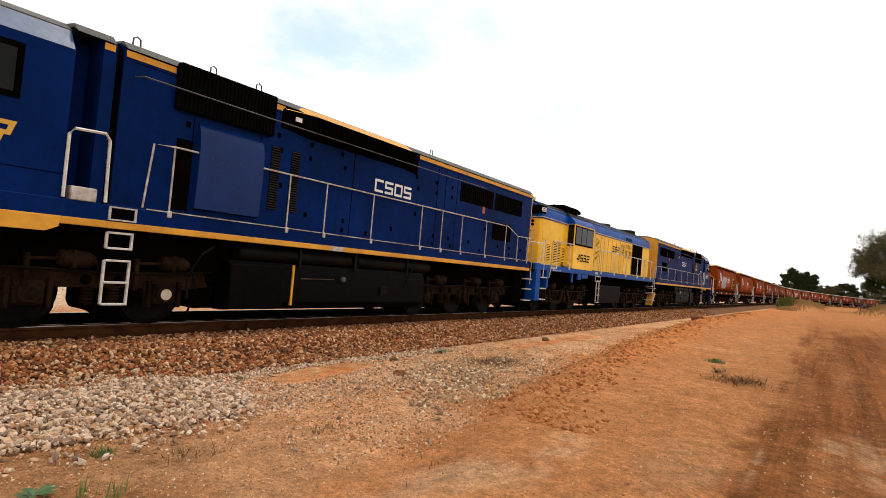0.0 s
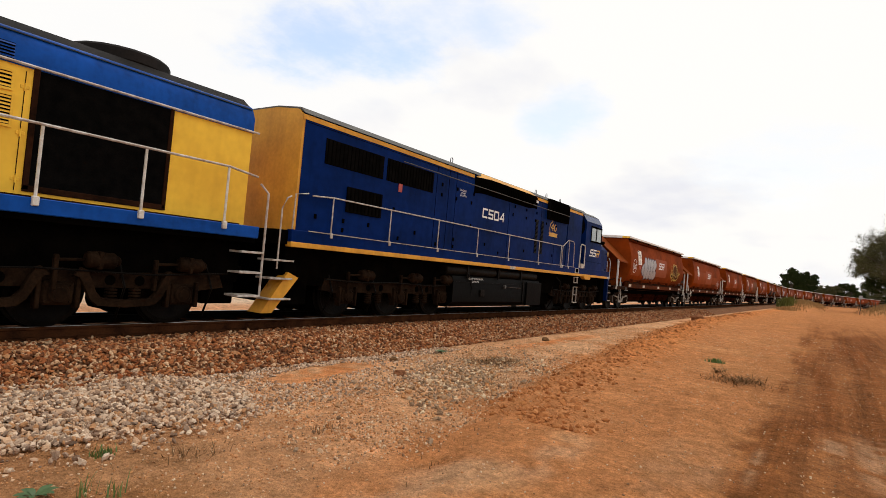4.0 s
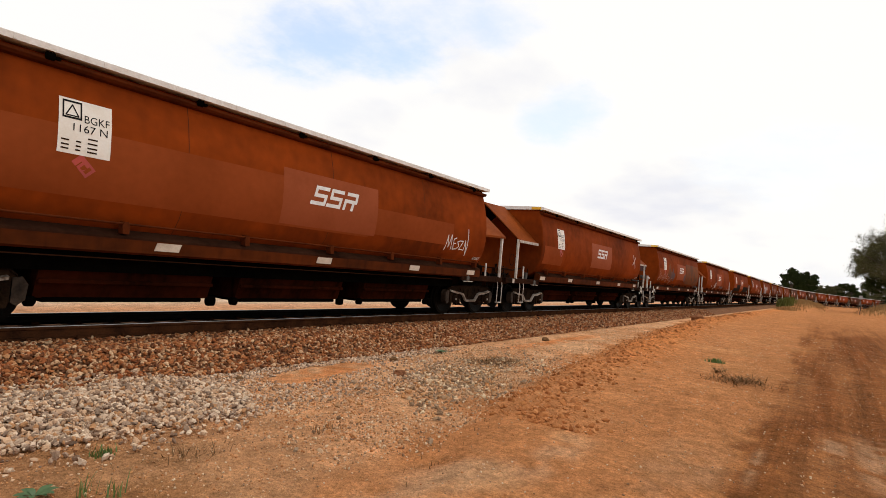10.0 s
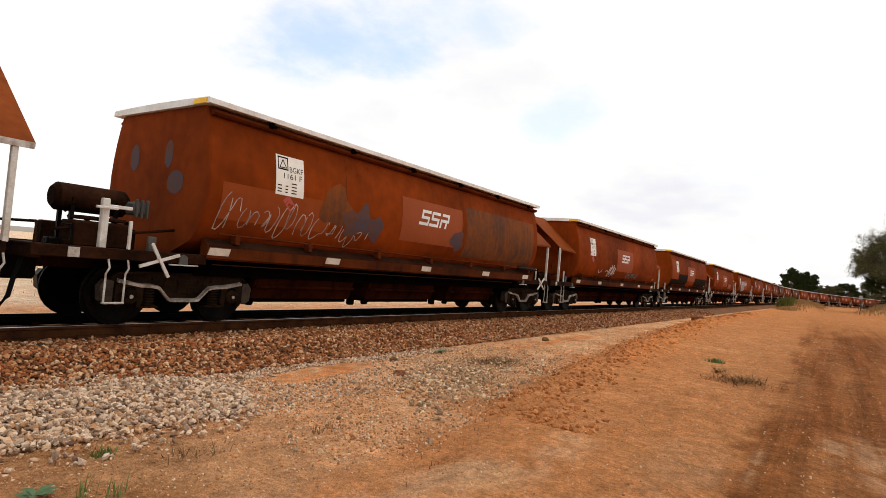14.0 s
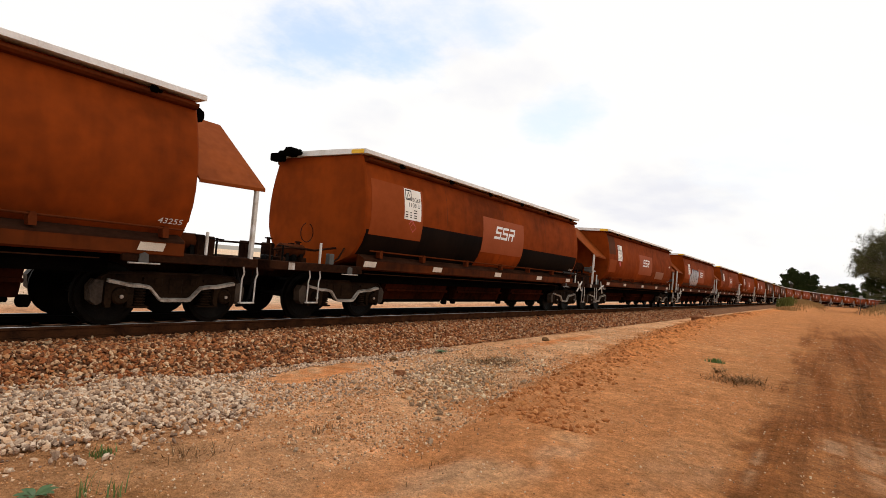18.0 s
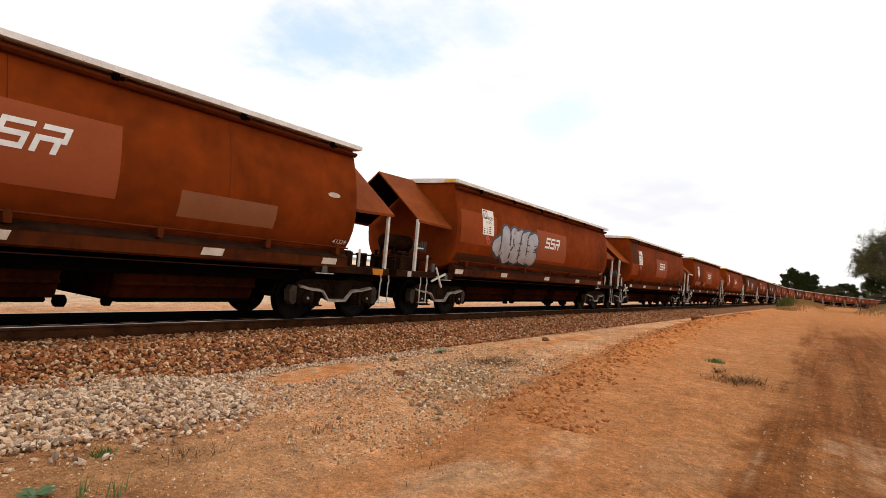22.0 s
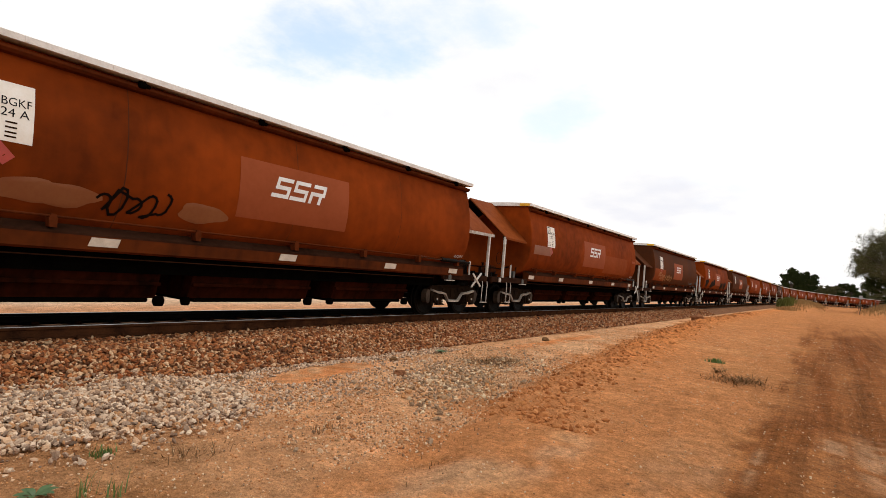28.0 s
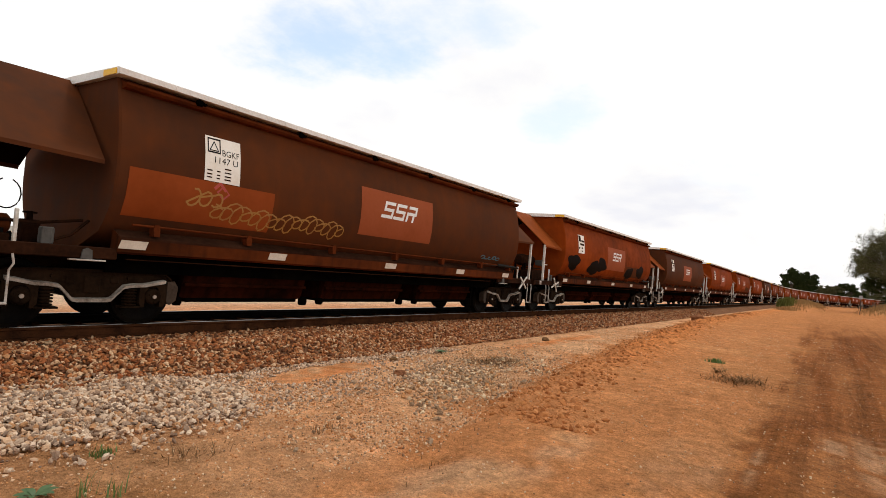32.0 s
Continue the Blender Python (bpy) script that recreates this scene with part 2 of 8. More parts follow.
M["dull_yellow_spray"] = surf("faded_ochre_spray_paint", (0.34, 0.16, 0.02), (0.24, 0.10, 0.018), 4.0, 0.5, bump=0.0)
M["teal_spray"] = surf("teal_spray_paint", (0.03, 0.14, 0.20), (0.03, 0.09, 0.12), 4.0, 0.5, bump=0.0)
M["bluegrey"] = surf("grey_blue_cover_paint", (0.055, 0.060, 0.085), (0.13, 0.045, 0.018), 1.6, 0.55, bump=0.0, gloss=0.05)
M["scorch"] = surf("scorched_rusty_paint", (0.050, 0.032, 0.026), (0.20, 0.058, 0.012), 0.8, 0.6, bump=0.1, streak=0.5, gloss=0.03)
M["buff"] = surf("buff_overpaint", (0.22, 0.072, 0.020), (0.19, 0.050, 0.011), 2.0, 0.5, bump=0.0)
M["cast"] = surf("grey_brown_worn_casting", (0.070, 0.048, 0.033), (0.008, 0.005, 0.0035), 2.6, 0.45, bump=0.5, gloss=0.10)
M["orange_plate"] = surf("orange_plate_paint", (0.60, 0.24, 0.03), (0.42, 0.15, 0.02), 4.0, 0.6, bump=0.05, gloss=0.05)
M["rubber"] = surf("black_hose_rubber", (0.005, 0.005, 0.005), (0.009, 0.008, 0.007), 4.0, 0.7, gloss=0.06)
M["sleeper"] = surf("dirty_brown_sleeper", (0.09, 0.052, 0.032), (0.05, 0.028, 0.018), 4.0, 0.9, bump=0.3, gloss=0.02)
M["bark"] = surf("grey_brown_bark", (0.11, 0.085, 0.06), (0.06, 0.045, 0.03), 6.0, 0.9, bump=0.4)
M["leaf"] = surf("olive_grey_foliage", (0.115, 0.105, 0.045), (0.055, 0.055, 0.022), 1.0, 0.7, bump=0.0, gloss=0.05)
M["leaf_dark"] = surf("dark_green_foliage", (0.040, 0.052, 0.018), (0.018, 0.026, 0.009), 1.0, 0.7, bump=0.0, gloss=0.0)
M["shrub"] = surf("olive_green_shrub", (0.16, 0.16, 0.045), (0.09, 0.095, 0.025), 1.0, 0.7, bump=0.0, gloss=0.0)
M["weed"] = surf("fresh_green_weed", (0.13, 0.21, 0.045), (0.07, 0.12, 0.03), 8.0, 0.6, bump=0.0)
M["blue_weed"] = surf("deep_green_weed", (0.075, 0.135, 0.045), (0.04, 0.075, 0.025), 8.0, 0.6, bump=0.0)
M["straw"] = surf("dry_straw", (0.40, 0.25, 0.11), (0.27, 0.15, 0.06), 3.0, 0.8, bump=0.0, gloss=0.0)
M["twig"] = surf("dead_brown_twigs", (0.20, 0.105, 0.048), (0.10, 0.055, 0.027), 6.0, 0.9, bump=0.0, gloss=0.0)
# Distance haze is mixed into the ridge's own colour.
M["far_hill"] = surf("hazy_far_hill", (0.34, 0.30, 0.25), (0.28, 0.26, 0.23), 0.01, 0.9, bump=0.0, gloss=0.0)
# Near-black colour for the shade under the wagon hoods.
M["lining"] = surf("hood_underside_shade", (0.012, 0.005, 0.003), (0.006, 0.003, 0.002), 2.0, 0.9, bump=0.1, gloss=0.0)
# Pale mirror-like panes stand in for daylight seen through the solid cab.
M["cab_glass"] = surf("daylit_cab_pane", (0.30, 0.32, 0.31), (0.16, 0.17, 0.17), 2.0, 0.05, 0.75, bump=0.0)
STONE = [(0.329, 0.105, 0.037), (0.43, 0.16, 0.058), (0.177, 0.064, 0.026), (0.468, 0.233, 0.108), (0.582, 0.344, 0.187), (0.24, 0.099, 0.045), (0.38, 0.133, 0.047), (0.139, 0.055, 0.026), (0.468, 0.193, 0.075), (0.683, 0.443, 0.262)]
PALE = [(0.696, 0.497, 0.338), (0.552, 0.356, 0.226), (0.648, 0.421, 0.263), (0.288, 0.184, 0.122), (0.8, 0.626, 0.461), (0.456, 0.238, 0.113), (0.264, 0.184, 0.132), (0.564, 0.41, 0.291), (0.408, 0.281, 0.197), (0.672, 0.508, 0.376)]
GRIT = [(0.619, 0.35, 0.18), (0.49, 0.271, 0.138), (0.747, 0.508, 0.323), (0.54, 0.226, 0.085), (0.335, 0.203, 0.119), (0.644, 0.305, 0.123), (0.8, 0.61, 0.408), (0.696, 0.429, 0.247)]
M["ballast"] = surf("brown_ballast_stone", (1, 1, 1), (0.72, 0.68, 0.64), 8.0, 0.85, gloss=0.12, bump=0.5, island=STONE)
M["pale_stone"] = surf("pale_crushed_limestone", (1, 1, 1), (0.74, 0.70, 0.66), 8.0, 0.85, gloss=0.12, bump=0.5, island=PALE)
M["grit"] = surf("mixed_grit", (1, 1, 1), (0.75, 0.7, 0.66), 8.0, 0.9, gloss=0.12, bump=0.5, island=GRIT)
SPILL = [(0.39, 0.247, 0.142), (0.312, 0.213, 0.138), (0.676, 0.46, 0.285), (0.468, 0.27, 0.138), (0.26, 0.161, 0.095), (0.8, 0.621, 0.408), (0.403, 0.287, 0.19), (0.572, 0.287, 0.123)]
M["spill"] = surf("grey_spilled_gravel", (1, 1, 1), (0.72, 0.68, 0.64), 8.0, 0.9, gloss=0.08, bump=0.5, island=SPILL)
M["clod"] = surf("red_earth_clods", (1, 1, 1), (0.75, 0.72, 0.7), 6.0, 0.95, bump=0.4, gloss=0.02, island=[(0.50, 0.20, 0.072), (0.42, 0.16, 0.055), (0.56, 0.25, 0.10), (0.35, 0.13, 0.045), (0.46, 0.185, 0.065)])
M["brown_rock"] = surf("brown_rock", (0.26, 0.11, 0.05), (0.15, 0.06, 0.03), 5.0, 0.95, bump=0.5, gloss=0.02)

# ---- mesh helpers ----


class Shape:
    """Collects vertices and faces of one part."""

    def __init__(self):
        self.v, self.f = [], []

    def add(self, v, f):
        k = len(self.v)
        self.v += [tuple(p) for p in v]
        self.f += [tuple(i + k for i in q) for q in f]
        return self

    def box(self, x0, x1, y0, y1, z0, z1, b=0.0):
        """A box; with b its edges are chamfered."""
        (x0, x1), (y0, y1), (z0, z1) = sorted((x0, x1)), sorted((y0, y1)), sorted((z0, z1))
        b = min(b, 0.45 * min(x1 - x0, y1 - y0, z1 - z0))
        if b <= 0:
            v = [(x, y, z) for x in (x0, x1) for y in (y0, y1) for z in (z0, z1)]
            return self.add(v, [(0, 1, 3, 2), (4, 6, 7, 5), (0, 4, 5, 1), (2, 3, 7, 6), (0, 2, 6, 4), (1, 5, 7, 3)])
        prof = [(y0 + b, z0), (y1 - b, z0), (y1, z0 + b), (y1, z1 - b), (y1 - b, z1), (y0 + b, z1), (y0, z1 - b), (y0, z0 + b)]
        cy, cz = (y0 + y1) / 2, (z0 + z1) / 2
        def ins(p):
            return tuple(c + math.copysign(max(abs(q - c) - b, 0), q - c) for q, c in zip(p, (cy, cz)))
        rings = [[(x0, *ins(p)) for p in prof], [(x0 + b, *p) for p in prof], [(x1 - b, *p) for p in prof], [(x1, *ins(p)) for p in prof]]
        return self.loft(rings)

    def loft(self, rings, caps=True, close=True):
        m = len(rings[0])
        v = [p for r in rings for p in r]
        f = []
        for i in range(len(rings) - 1):
            for j in range(m if close else m - 1):
                a, b2 = i * m + j, i * m + (j + 1) % m
                f.append((a, a + m, b2 + m, b2))
        if caps:
            f.append(tuple(range(m)))
            f.append(tuple(range((len(rings) - 1) * m, len(rings) * m))[::-1])
        return self.add(v, f)

    def prism(self, poly, y0, y1):
        """An (x, z) outline drawn out along y."""
        return self.loft([[(x, y0, z) for x, z in poly], [(x, y1, z) for x, z in poly]])

    def cross(self, prof, x0, x1):
        """A (y, z) outline drawn out along x."""
        return self.loft([[(x0, y, z) for y, z in prof], [(x1, y, z) for y, z in prof]])

    def tube(self, path, r, sides=6):
        path = [Vector(p) for p in path]
        rings = []
        up = Vector((0.13, 0.07, 1)).normalized()
        for i, p in enumerate(path):
            d = (path[min(i + 1, len(path) - 1)] - path[max(i - 1, 0)]).normalized()
            a = d.cross(up if abs(d.dot(up)) < 0.95 else Vector((1, 0, 0))).normalized()
            b = d.cross(a)
            rings.append([p + (a * math.cos(t) + b * math.sin(t)) * r for t in (2 * math.pi * k / sides for k in range(sides))])
        return self.loft(rings)

    def cyl(self, a, b, r, sides=14, lip=0.0):
        a, b = Vector(a), Vector(b)
        d = (b - a).normalized()
        if lip:
            s = d.cross(Vector((0.2, 0.1, 1))).normalized()
            t = d.cross(s)
            rings = []
            for p, k in ((a, r - lip), (a + d * lip, r), (b - d * lip, r), (b, r - lip)):
                rings.append([p + (s * math.cos(w) + t * math.sin(w)) * k for w in (2 * math.pi * q / sides for q in range(sides))])
            return self.loft(rings)
        return self.tube([a, b], r, sides)

    def mirror_y(self):
        k = len(self.v)
        self.v += [(x, -y, z) for x, y, z in self.v]
        self.f += [tuple(i + k for i in q[::-1]) for q in self.f[:]]
        return self

    def flip_x(self):
        self.v = [(-x, y, z) for x, y, z in self.v]
        self.f = [q[::-1] for q in self.f]
        return self


def mesh_of(name, s, material, smooth=True):
    me = bpy.data.meshes.new(name)
    me.from_pydata(s.v, [], s.f)
    bm = bmesh.new()
    bm.from_mesh(me)
    bmesh.ops.recalc_face_normals(bm, faces=bm.faces)
    bm.to_mesh(me)
    bm.free()
    if smooth:
        me.shade_smooth()
        me.set_sharp_from_angle(angle=radians(32))
    me.materials.append(material)
    return me


def part(name, s, material, parent=None, label=""):
    ob = new(name, mesh_of(name, s, material))
    ob.parent = parent
    if label:
        ob["label"] = label
    return ob


def share(ob, parent, m):
    """Another object on the same mesh, under parent at pose m."""
    o = ob.copy()
    scene.collection.objects.link(o)
    o.parent, o.matrix_basis = parent, m
    return o


def words(text, height, depth=0.004):
    """Upright lettering in the xz plane, facing -y, its lower left corner at the origin; vertices and faces."""
    cu = bpy.data.curves.new("words", "FONT")
    cu.body, cu.size, cu.resolution_u = text, height / 0.72, 3
    ob = bpy.data.objects.new("words", cu)
    scene.collection.objects.link(ob)
    me = bpy.data.meshes.new_from_object(ob.evaluated_get(bpy.context.evaluated_depsgraph_get()))
    v = [(p.co.x, -depth, p.co.y) for p in me.vertices]
    f = [tuple(q.vertices) for q in me.polygons]
    bpy.data.objects.remove(ob)
    bpy.data.meshes.remove(me)
    bpy.data.curves.remove(cu)
    return v, f


def lettering(s, text, x0, x1, z0, z1, y):
    """Adds text stretched into the box x0..x1, z0..z1 at depth y (or a function of z)."""
    v, f = words(text, 1.0)
    xs, zs = [p[0] for p in v], [p[2] for p in v]
    ax, az = (x1 - x0) / (max(xs) - min(xs)), (z1 - z0) / (max(zs) - min(zs))
    out = []
    for px, _, pz in v:
        z = z0 + (pz - min(zs)) * az
        out.append((x0 + (px - min(xs)) * ax, y(z) if callable(y) else y, z))
    return s.add(out, f)


def block_digits(s, text, x0, x1, z0, z1, y, t=0.2, lean=0.0):
    """Squared fleet numerals built of strokes, as painted with a stencil; t is the stroke as a share of the height."""
    strokes = {"C": "tlb", "5": "tumrb", "0": "tlrb", "4": "mr", "3": "trmb", "2": "tvmwb"}
    n = len(text)
    w = (x1 - x0) / (n + 0.18 * (n - 1))
    h = z1 - z0
    q = t * h
    for k, ch in enumerate(text):
        a = x0 + k * w * 1.18
        b = a + w
        m0, m1 = (z0 + z1) / 2 - q / 2, (z0 + z1) / 2 + q / 2
        seg = {"t": (a, b, z1 - q, z1), "b": (a, b, z0, z0 + q), "m": (a, b, m0, m1), "l": (a, a + q, z0, z1), "r": (b - q, b, z0, z1),
               "u": (a, a + q, m0, z1), "v": (b - q, b, m0, z1), "w": (a, a + q, z0, m1), "d": (b - q, b, z0, z1)}
        if ch == "5":
            seg["r"] = (b - q, b, z0, m1)
        if ch == "4":
            seg["r"] = (b - q * 1.5, b - q * 0.5, z0, z1)
            seg["m"] = (a, b, z0 + 0.22 * h, z0 + 0.22 * h + q)
            s.add([(px + lean * (pz - z0), y - 0.0016, pz) for px, pz in ((a, z0 + 0.22 * h), (a + q * 1.1, z0 + 0.22 * h), (b - q * 0.6, z1), (b - q * 1.7, z1))], [(0, 1, 2, 3)])
        c = 0.28 * q
        for i, key in enumerate(strokes[ch]):
            u0, u1, w0, w1 = seg[key]
            yy = y - 0.0004 * i
            pts = [(u0 + c, w0), (u1 - c, w0), (u1, w0 + c), (u1, w1 - c), (u1 - c, w1), (u0 + c, w1), (u0, w1 - c), (u0, w0 + c)]
            s.add([(px + lean * (pz - z0), yy, pz) for px, pz in pts], [tuple(range(8))])
    return s


def logo_bars(x0, x1, z0, z1, y):
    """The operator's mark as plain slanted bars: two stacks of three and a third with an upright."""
    white, gold = Shape(), Shape()
    w = (x1 - x0) / 3.5
    h = z1 - z0
    q = 0.19 * h
    lean = 0.32
    for k in range(3):
        a = x0 + k * w * 1.12
        s = gold if k == 2 else white
        bars = [(a + 0.12 * w, a + w, z1 - q, z1), (a + 0.1 * w, a + 0.92 * w, z0 + 0.41 * h, z0 + 0.41 * h + q)]
        if k < 2:
            bars += [(a - 0.1 * w, a + 0.86 * w, z0, z0 + q), (a + 0.02 * w, a + 0.2 * w, z0 + 0.41 * h, z1), (a + 0.76 * w, a + 0.94 * w, z0, z0 + 0.6 * h)]
        else:
            bars += [(a, a + 0.19 * w, z0, z0 + 0.6 * h), (a + 0.82 * w, a + w, z0 + 0.41 * h, z1), (a + 0.62 * w, a + 0.82 * w, z0, z0 + 0.45 * h)]
        for i, (u0, u1, w0, w1) in enumerate(bars):
            n = 3
            for j in range(n):
                za, zb = w0 + (w1 - w0) * j / n, w0 + (w1 - w0) * (j + 1) / n
                fy = y if callable(y) else (lambda z: y)
                s.add([(u0 + lean * (za - z0), fy(za) - 0.0004 * i, za), (u1 + lean * (za - z0), fy(za) - 0.0004 * i, za),
                       (u1 + lean * (zb - z0), fy(zb) - 0.0004 * i, zb), (u0 + lean * (zb - z0), fy(zb) - 0.0004 * i, zb)], [(0, 1, 2, 3)])
    return white, gold


# ---- the line ----
YC = 9.59
GAUGE = 1.505
BEND_AT, BEND_R = 135.0, 500.0


def on_track(s, y=0.0, z=0.0):
    if s < BEND_AT:
        return pose(s, YC + y, z)
    a = (s - BEND_AT) / BEND_R
    r = BEND_R + y
    return pose(BEND_AT + r * math.sin(a), YC - BEND_R + r * math.cos(a), z, 0, 0, -math.degrees(a))


# Distance run by the train since it stood at the origin of the plan, at whole and half seconds
RUN = [(-1.5, -7.7), (0, 2.4), (1, 9.05), (2, 15.75), (3, 22.45), (3.5, 25.82), (5.5, 39.62), (6, 43.17), (9, 64.58), (13, 93.18), (16, 114.55), (19, 135.73), (23, 164.28), (28, 200.63), (32, 229.69), (34, 244.2)]


def run_at(t):
    k = max(i for i in range(1, len(RUN) - 2) if RUN[i][0] <= t or i == 1)
    (ta, a), (tb, b), (tc, c), (td, d) = RUN[k - 1:k + 3]
    h = tc - tb
    m0, m1 = (c - a) / (tc - ta) * h, (d - b) / (td - tb) * h
    u = (t - tb) / h
    return (2 * u**3 - 3 * u**2 + 1) * b + (u**3 - 2 * u**2 + u) * m0 + (-2 * u**3 + 3 * u**2) * c + (u**3 - u**2) * m1


track = tagged(new("railway_track"), "rust-brown steel rails on sleepers bedded in ballast", "track", kind="structure")
RAIL = [(-0.07, -0.17), (0.07, -0.17), (0.07, -0.155), (0.012, -0.14), (0.012, -0.045), (0.036, -0.035), (0.036, -0.006), (0.028, 0.0), (-0.028, 0.0), (-0.036, -0.006), (-0.036, -0.035), (-0.012, -0.045), (-0.012, -0.14), (-0.07, -0.155)]
stations = [-60, -20, 0, 20, 40, 80, 135] + [135 + 12 * k for k in range(1, 22)]
for side in (-1, 1):
    s, top = Shape(), Shape()
    s.loft([[on_track(u) @ Vector((0, side * GAUGE / 2 + y, z)) for y, z in RAIL] for u in stations])
    # Far rail is near-black: its shade under the train is in the colour.
    rail = part("rail", s, M["rustrail" if side < 0 else "grease_and_shade"], track)
    top.loft([[on_track(u) @ Vector((0, side * GAUGE / 2 + y, z)) for y, z in ((-0.024, -0.002), (0.024, -0.002), (0.022, 0.0025), (-0.022, 0.0025))] for u in stations])
    part("railhead", top, M["steel"], rail, "polished running surface")
sl = Shape().box(-0.12, 0.12, -1.25, 1.25, -0.40, -0.175, 0.03)
sleeper = part("sleeper", sl, M["sleeper"], track)
clip = Shape()
for side in (-1, 1):
    for e in (-1, 1):
        clip.box(-0.05, 0.05, side * GAUGE / 2 + e * 0.105 - 0.03, side * GAUGE / 2 + e * 0.105 + 0.03, -0.18, -0.125, 0.012)
clip_mesh = part("rail_clip", clip, M["rustrail"], sleeper)
sleeper.matrix_basis = on_track(-6)
for k in range(1, 130):
    o = share(sleeper, track, on_track(-6 + 0.62 * k))
    share(clip_mesh, o, Matrix())

# ---- ground ----


def bed_y(x):
    x = np.asarray(x, float)
    a = np.clip((x - BEND_AT) / BEND_R, 0, 0.9)
    return YC - BEND_R * (1 - np.cos(np.arcsin(a)))


def step(v, a, b):
    u = np.clip((v - a) / (b - a), 0, 1)
    return u * u * (3 - 2 * u)


def bank_y(x):
    return np.interp(x, [-20, 0, 5.2, 7.9, 15.1, 31.5, 60, 90], [0.2, 1.4, 3.1, 3.75, 4.6, 5.9, 6.1, 6.1])


def wobble(x, y, scale, seed=0.0):
    return np.array([noise.noise((a * scale + seed, b * scale - seed, seed * 0.7)) for a, b in zip(np.ravel(x), np.ravel(y))]).reshape(np.shape(x))


def ground_z(x, y):
    x, y = np.asarray(x, float), np.asarray(y, float)
    d = np.abs(y - bed_y(x))
    z = np.full(x.shape, -0.46) - 0.12 * step(y, 12.2, 15)
    near = np.exp(-np.maximum(np.hypot(x - 8, y - 3) - 22, 0) / 12)
    rise = 0.10 * step(bank_y(x) - y + 0.25 * wobble(x, y, 0.8, 3), -0.12, 0.28) * step(90 - x, 0, 20)
    ridge = 0.16 * np.exp(-((y - bank_y(x) + 0.75) / 0.55) ** 2) * step(x, 9, 16) * step(95 - x, 0, 20) * (0.75 + 0.6 * wobble(x, y, 0.5, 9))
    z = z + rise + ridge * (1 + 1.1 * wobble(x, y, 1.9, 17) + 0.9 * wobble(x, y, 4.3, 18)) + 0.05 * np.exp(-((y - bank_y(x)) / 0.35) ** 2) * np.clip(wobble(x, y, 2.6, 19), -0.3, 1) * step(x, 4, 7)
    z = z + 0.11 * np.exp(-(((x - 1.6) / 2.0) ** 2 + ((y - 6.15) / 0.6) ** 2))
    for yr in (0.45, -0.75, -1.9):
        z = z - 0.035 * np.exp(-((y - yr - 0.25 * np.sin(x * 0.13)) / 0.22) ** 2) * step(60 - x, 0, 30)
    z = z + near * (0.030 * wobble(x, y, 0.9, 1) + 0.016 * wobble(x, y, 3.1, 2) + 0.008 * np.maximum(wobble(x, y, 5.2, 4), -0.1))
    for cx, cy, lx, ly, hh in ((128, 3.7, 16, 2.3, 1.25), (122, -9.6, 26, 4.0, 1.8), (170, 2.6, 22, 2.0, 0.9)):
        z = z + hh * np.exp(-np.abs((x - cx) / lx) ** 3 - np.abs((y - cy) / ly) ** 3) * (1 + 0.25 * wobble(x, y, 0.35, 6))
    bed = -0.215 - 0.26 * step(d, 1.62, 2.65)
    return np.where(d < 2.65, np.maximum(bed, np.where(d < 1.7, bed, z - 0.02)), z)


def graded(lo, fine_lo, fine_hi, hi, fine, grow=1.16):
    mid = list(np.arange(fine_lo, fine_hi + 1e-6, fine))
    up, dn, st = [fine_hi], [fine_lo], fine
    while up[-1] < hi:
        st *= grow
        up.append(up[-1] + st)
    st = fine
    while dn[-1] > lo:
        st *= grow
        dn.append(dn[-1] - st)
    return np.array(dn[:0:-1] + mid + up[1:])


gx = graded(-3000, -1, 24, 3800, 0.09, 1.045)
gy = graded(-3000, -3, 8.8, 3800, 0.09, 1.09)
GX, GY = np.meshgrid(gx, gy, indexing="ij")
GZ = ground_z(GX, GY)
nx, ny = GX.shape
ground_mesh = bpy.data.meshes.new("ground")
idx = np.arange(nx * ny).reshape(nx, ny)
quads = np.stack([idx[:-1, :-1], idx[1:, :-1], idx[1:, 1:], idx[:-1, 1:]], -1).reshape(-1, 4)


def fill(me, co, faces):
    me.vertices.add(len(co))
    me.vertices.foreach_set("co", np.asarray(co, np.float32).ravel())
    k = faces.shape[1]
    me.loops.add(faces.size)
    me.loops.foreach_set("vertex_index", faces.astype(np.int32).ravel())
    me.polygons.add(len(faces))
    me.polygons.foreach_set("loop_start", np.arange(0, faces.size, k, dtype=np.int32))
    me.update(calc_edges=True)
    me.validate()


fill(ground_mesh, np.stack([GX, GY, GZ], -1).reshape(-1, 3), quads)
ground_mesh.shade_smooth()


def blend(c, other, f):
    return c * (1 - f[..., None]) + np.array(other) * f[..., None]


w1, w2, w3, w4 = wobble(GX, GY, 0.45, 11), wobble(GX, GY, 1.4, 12), wobble(GX * 0.16, GY, 1.5, 13), wobble(GX, GY, 4.1, 14)
soil = np.zeros((nx, ny, 3)) + np.array((0.48, 0.198, 0.075))
soil = blend(soil, (0.54, 0.25, 0.10), step(w1 + 0.4 * w2, -0.1, 0.5) * 0.7)
pale = step(w1 + 0.7 * w2 + 0.5 * w3, 0.0, 0.42) * step(9 - GX, 0, 4) * step(GY, 0.6, 1.4) * step(4.2 - GY, 0, 1.2)
soil = blend(soil, (0.57, 0.32, 0.16), pale * 0.5)
soil = blend(soil, (0.45, 0.178, 0.062), step(GX, 14, 50) * step(7 - GY, 0, 1) * 0.8)
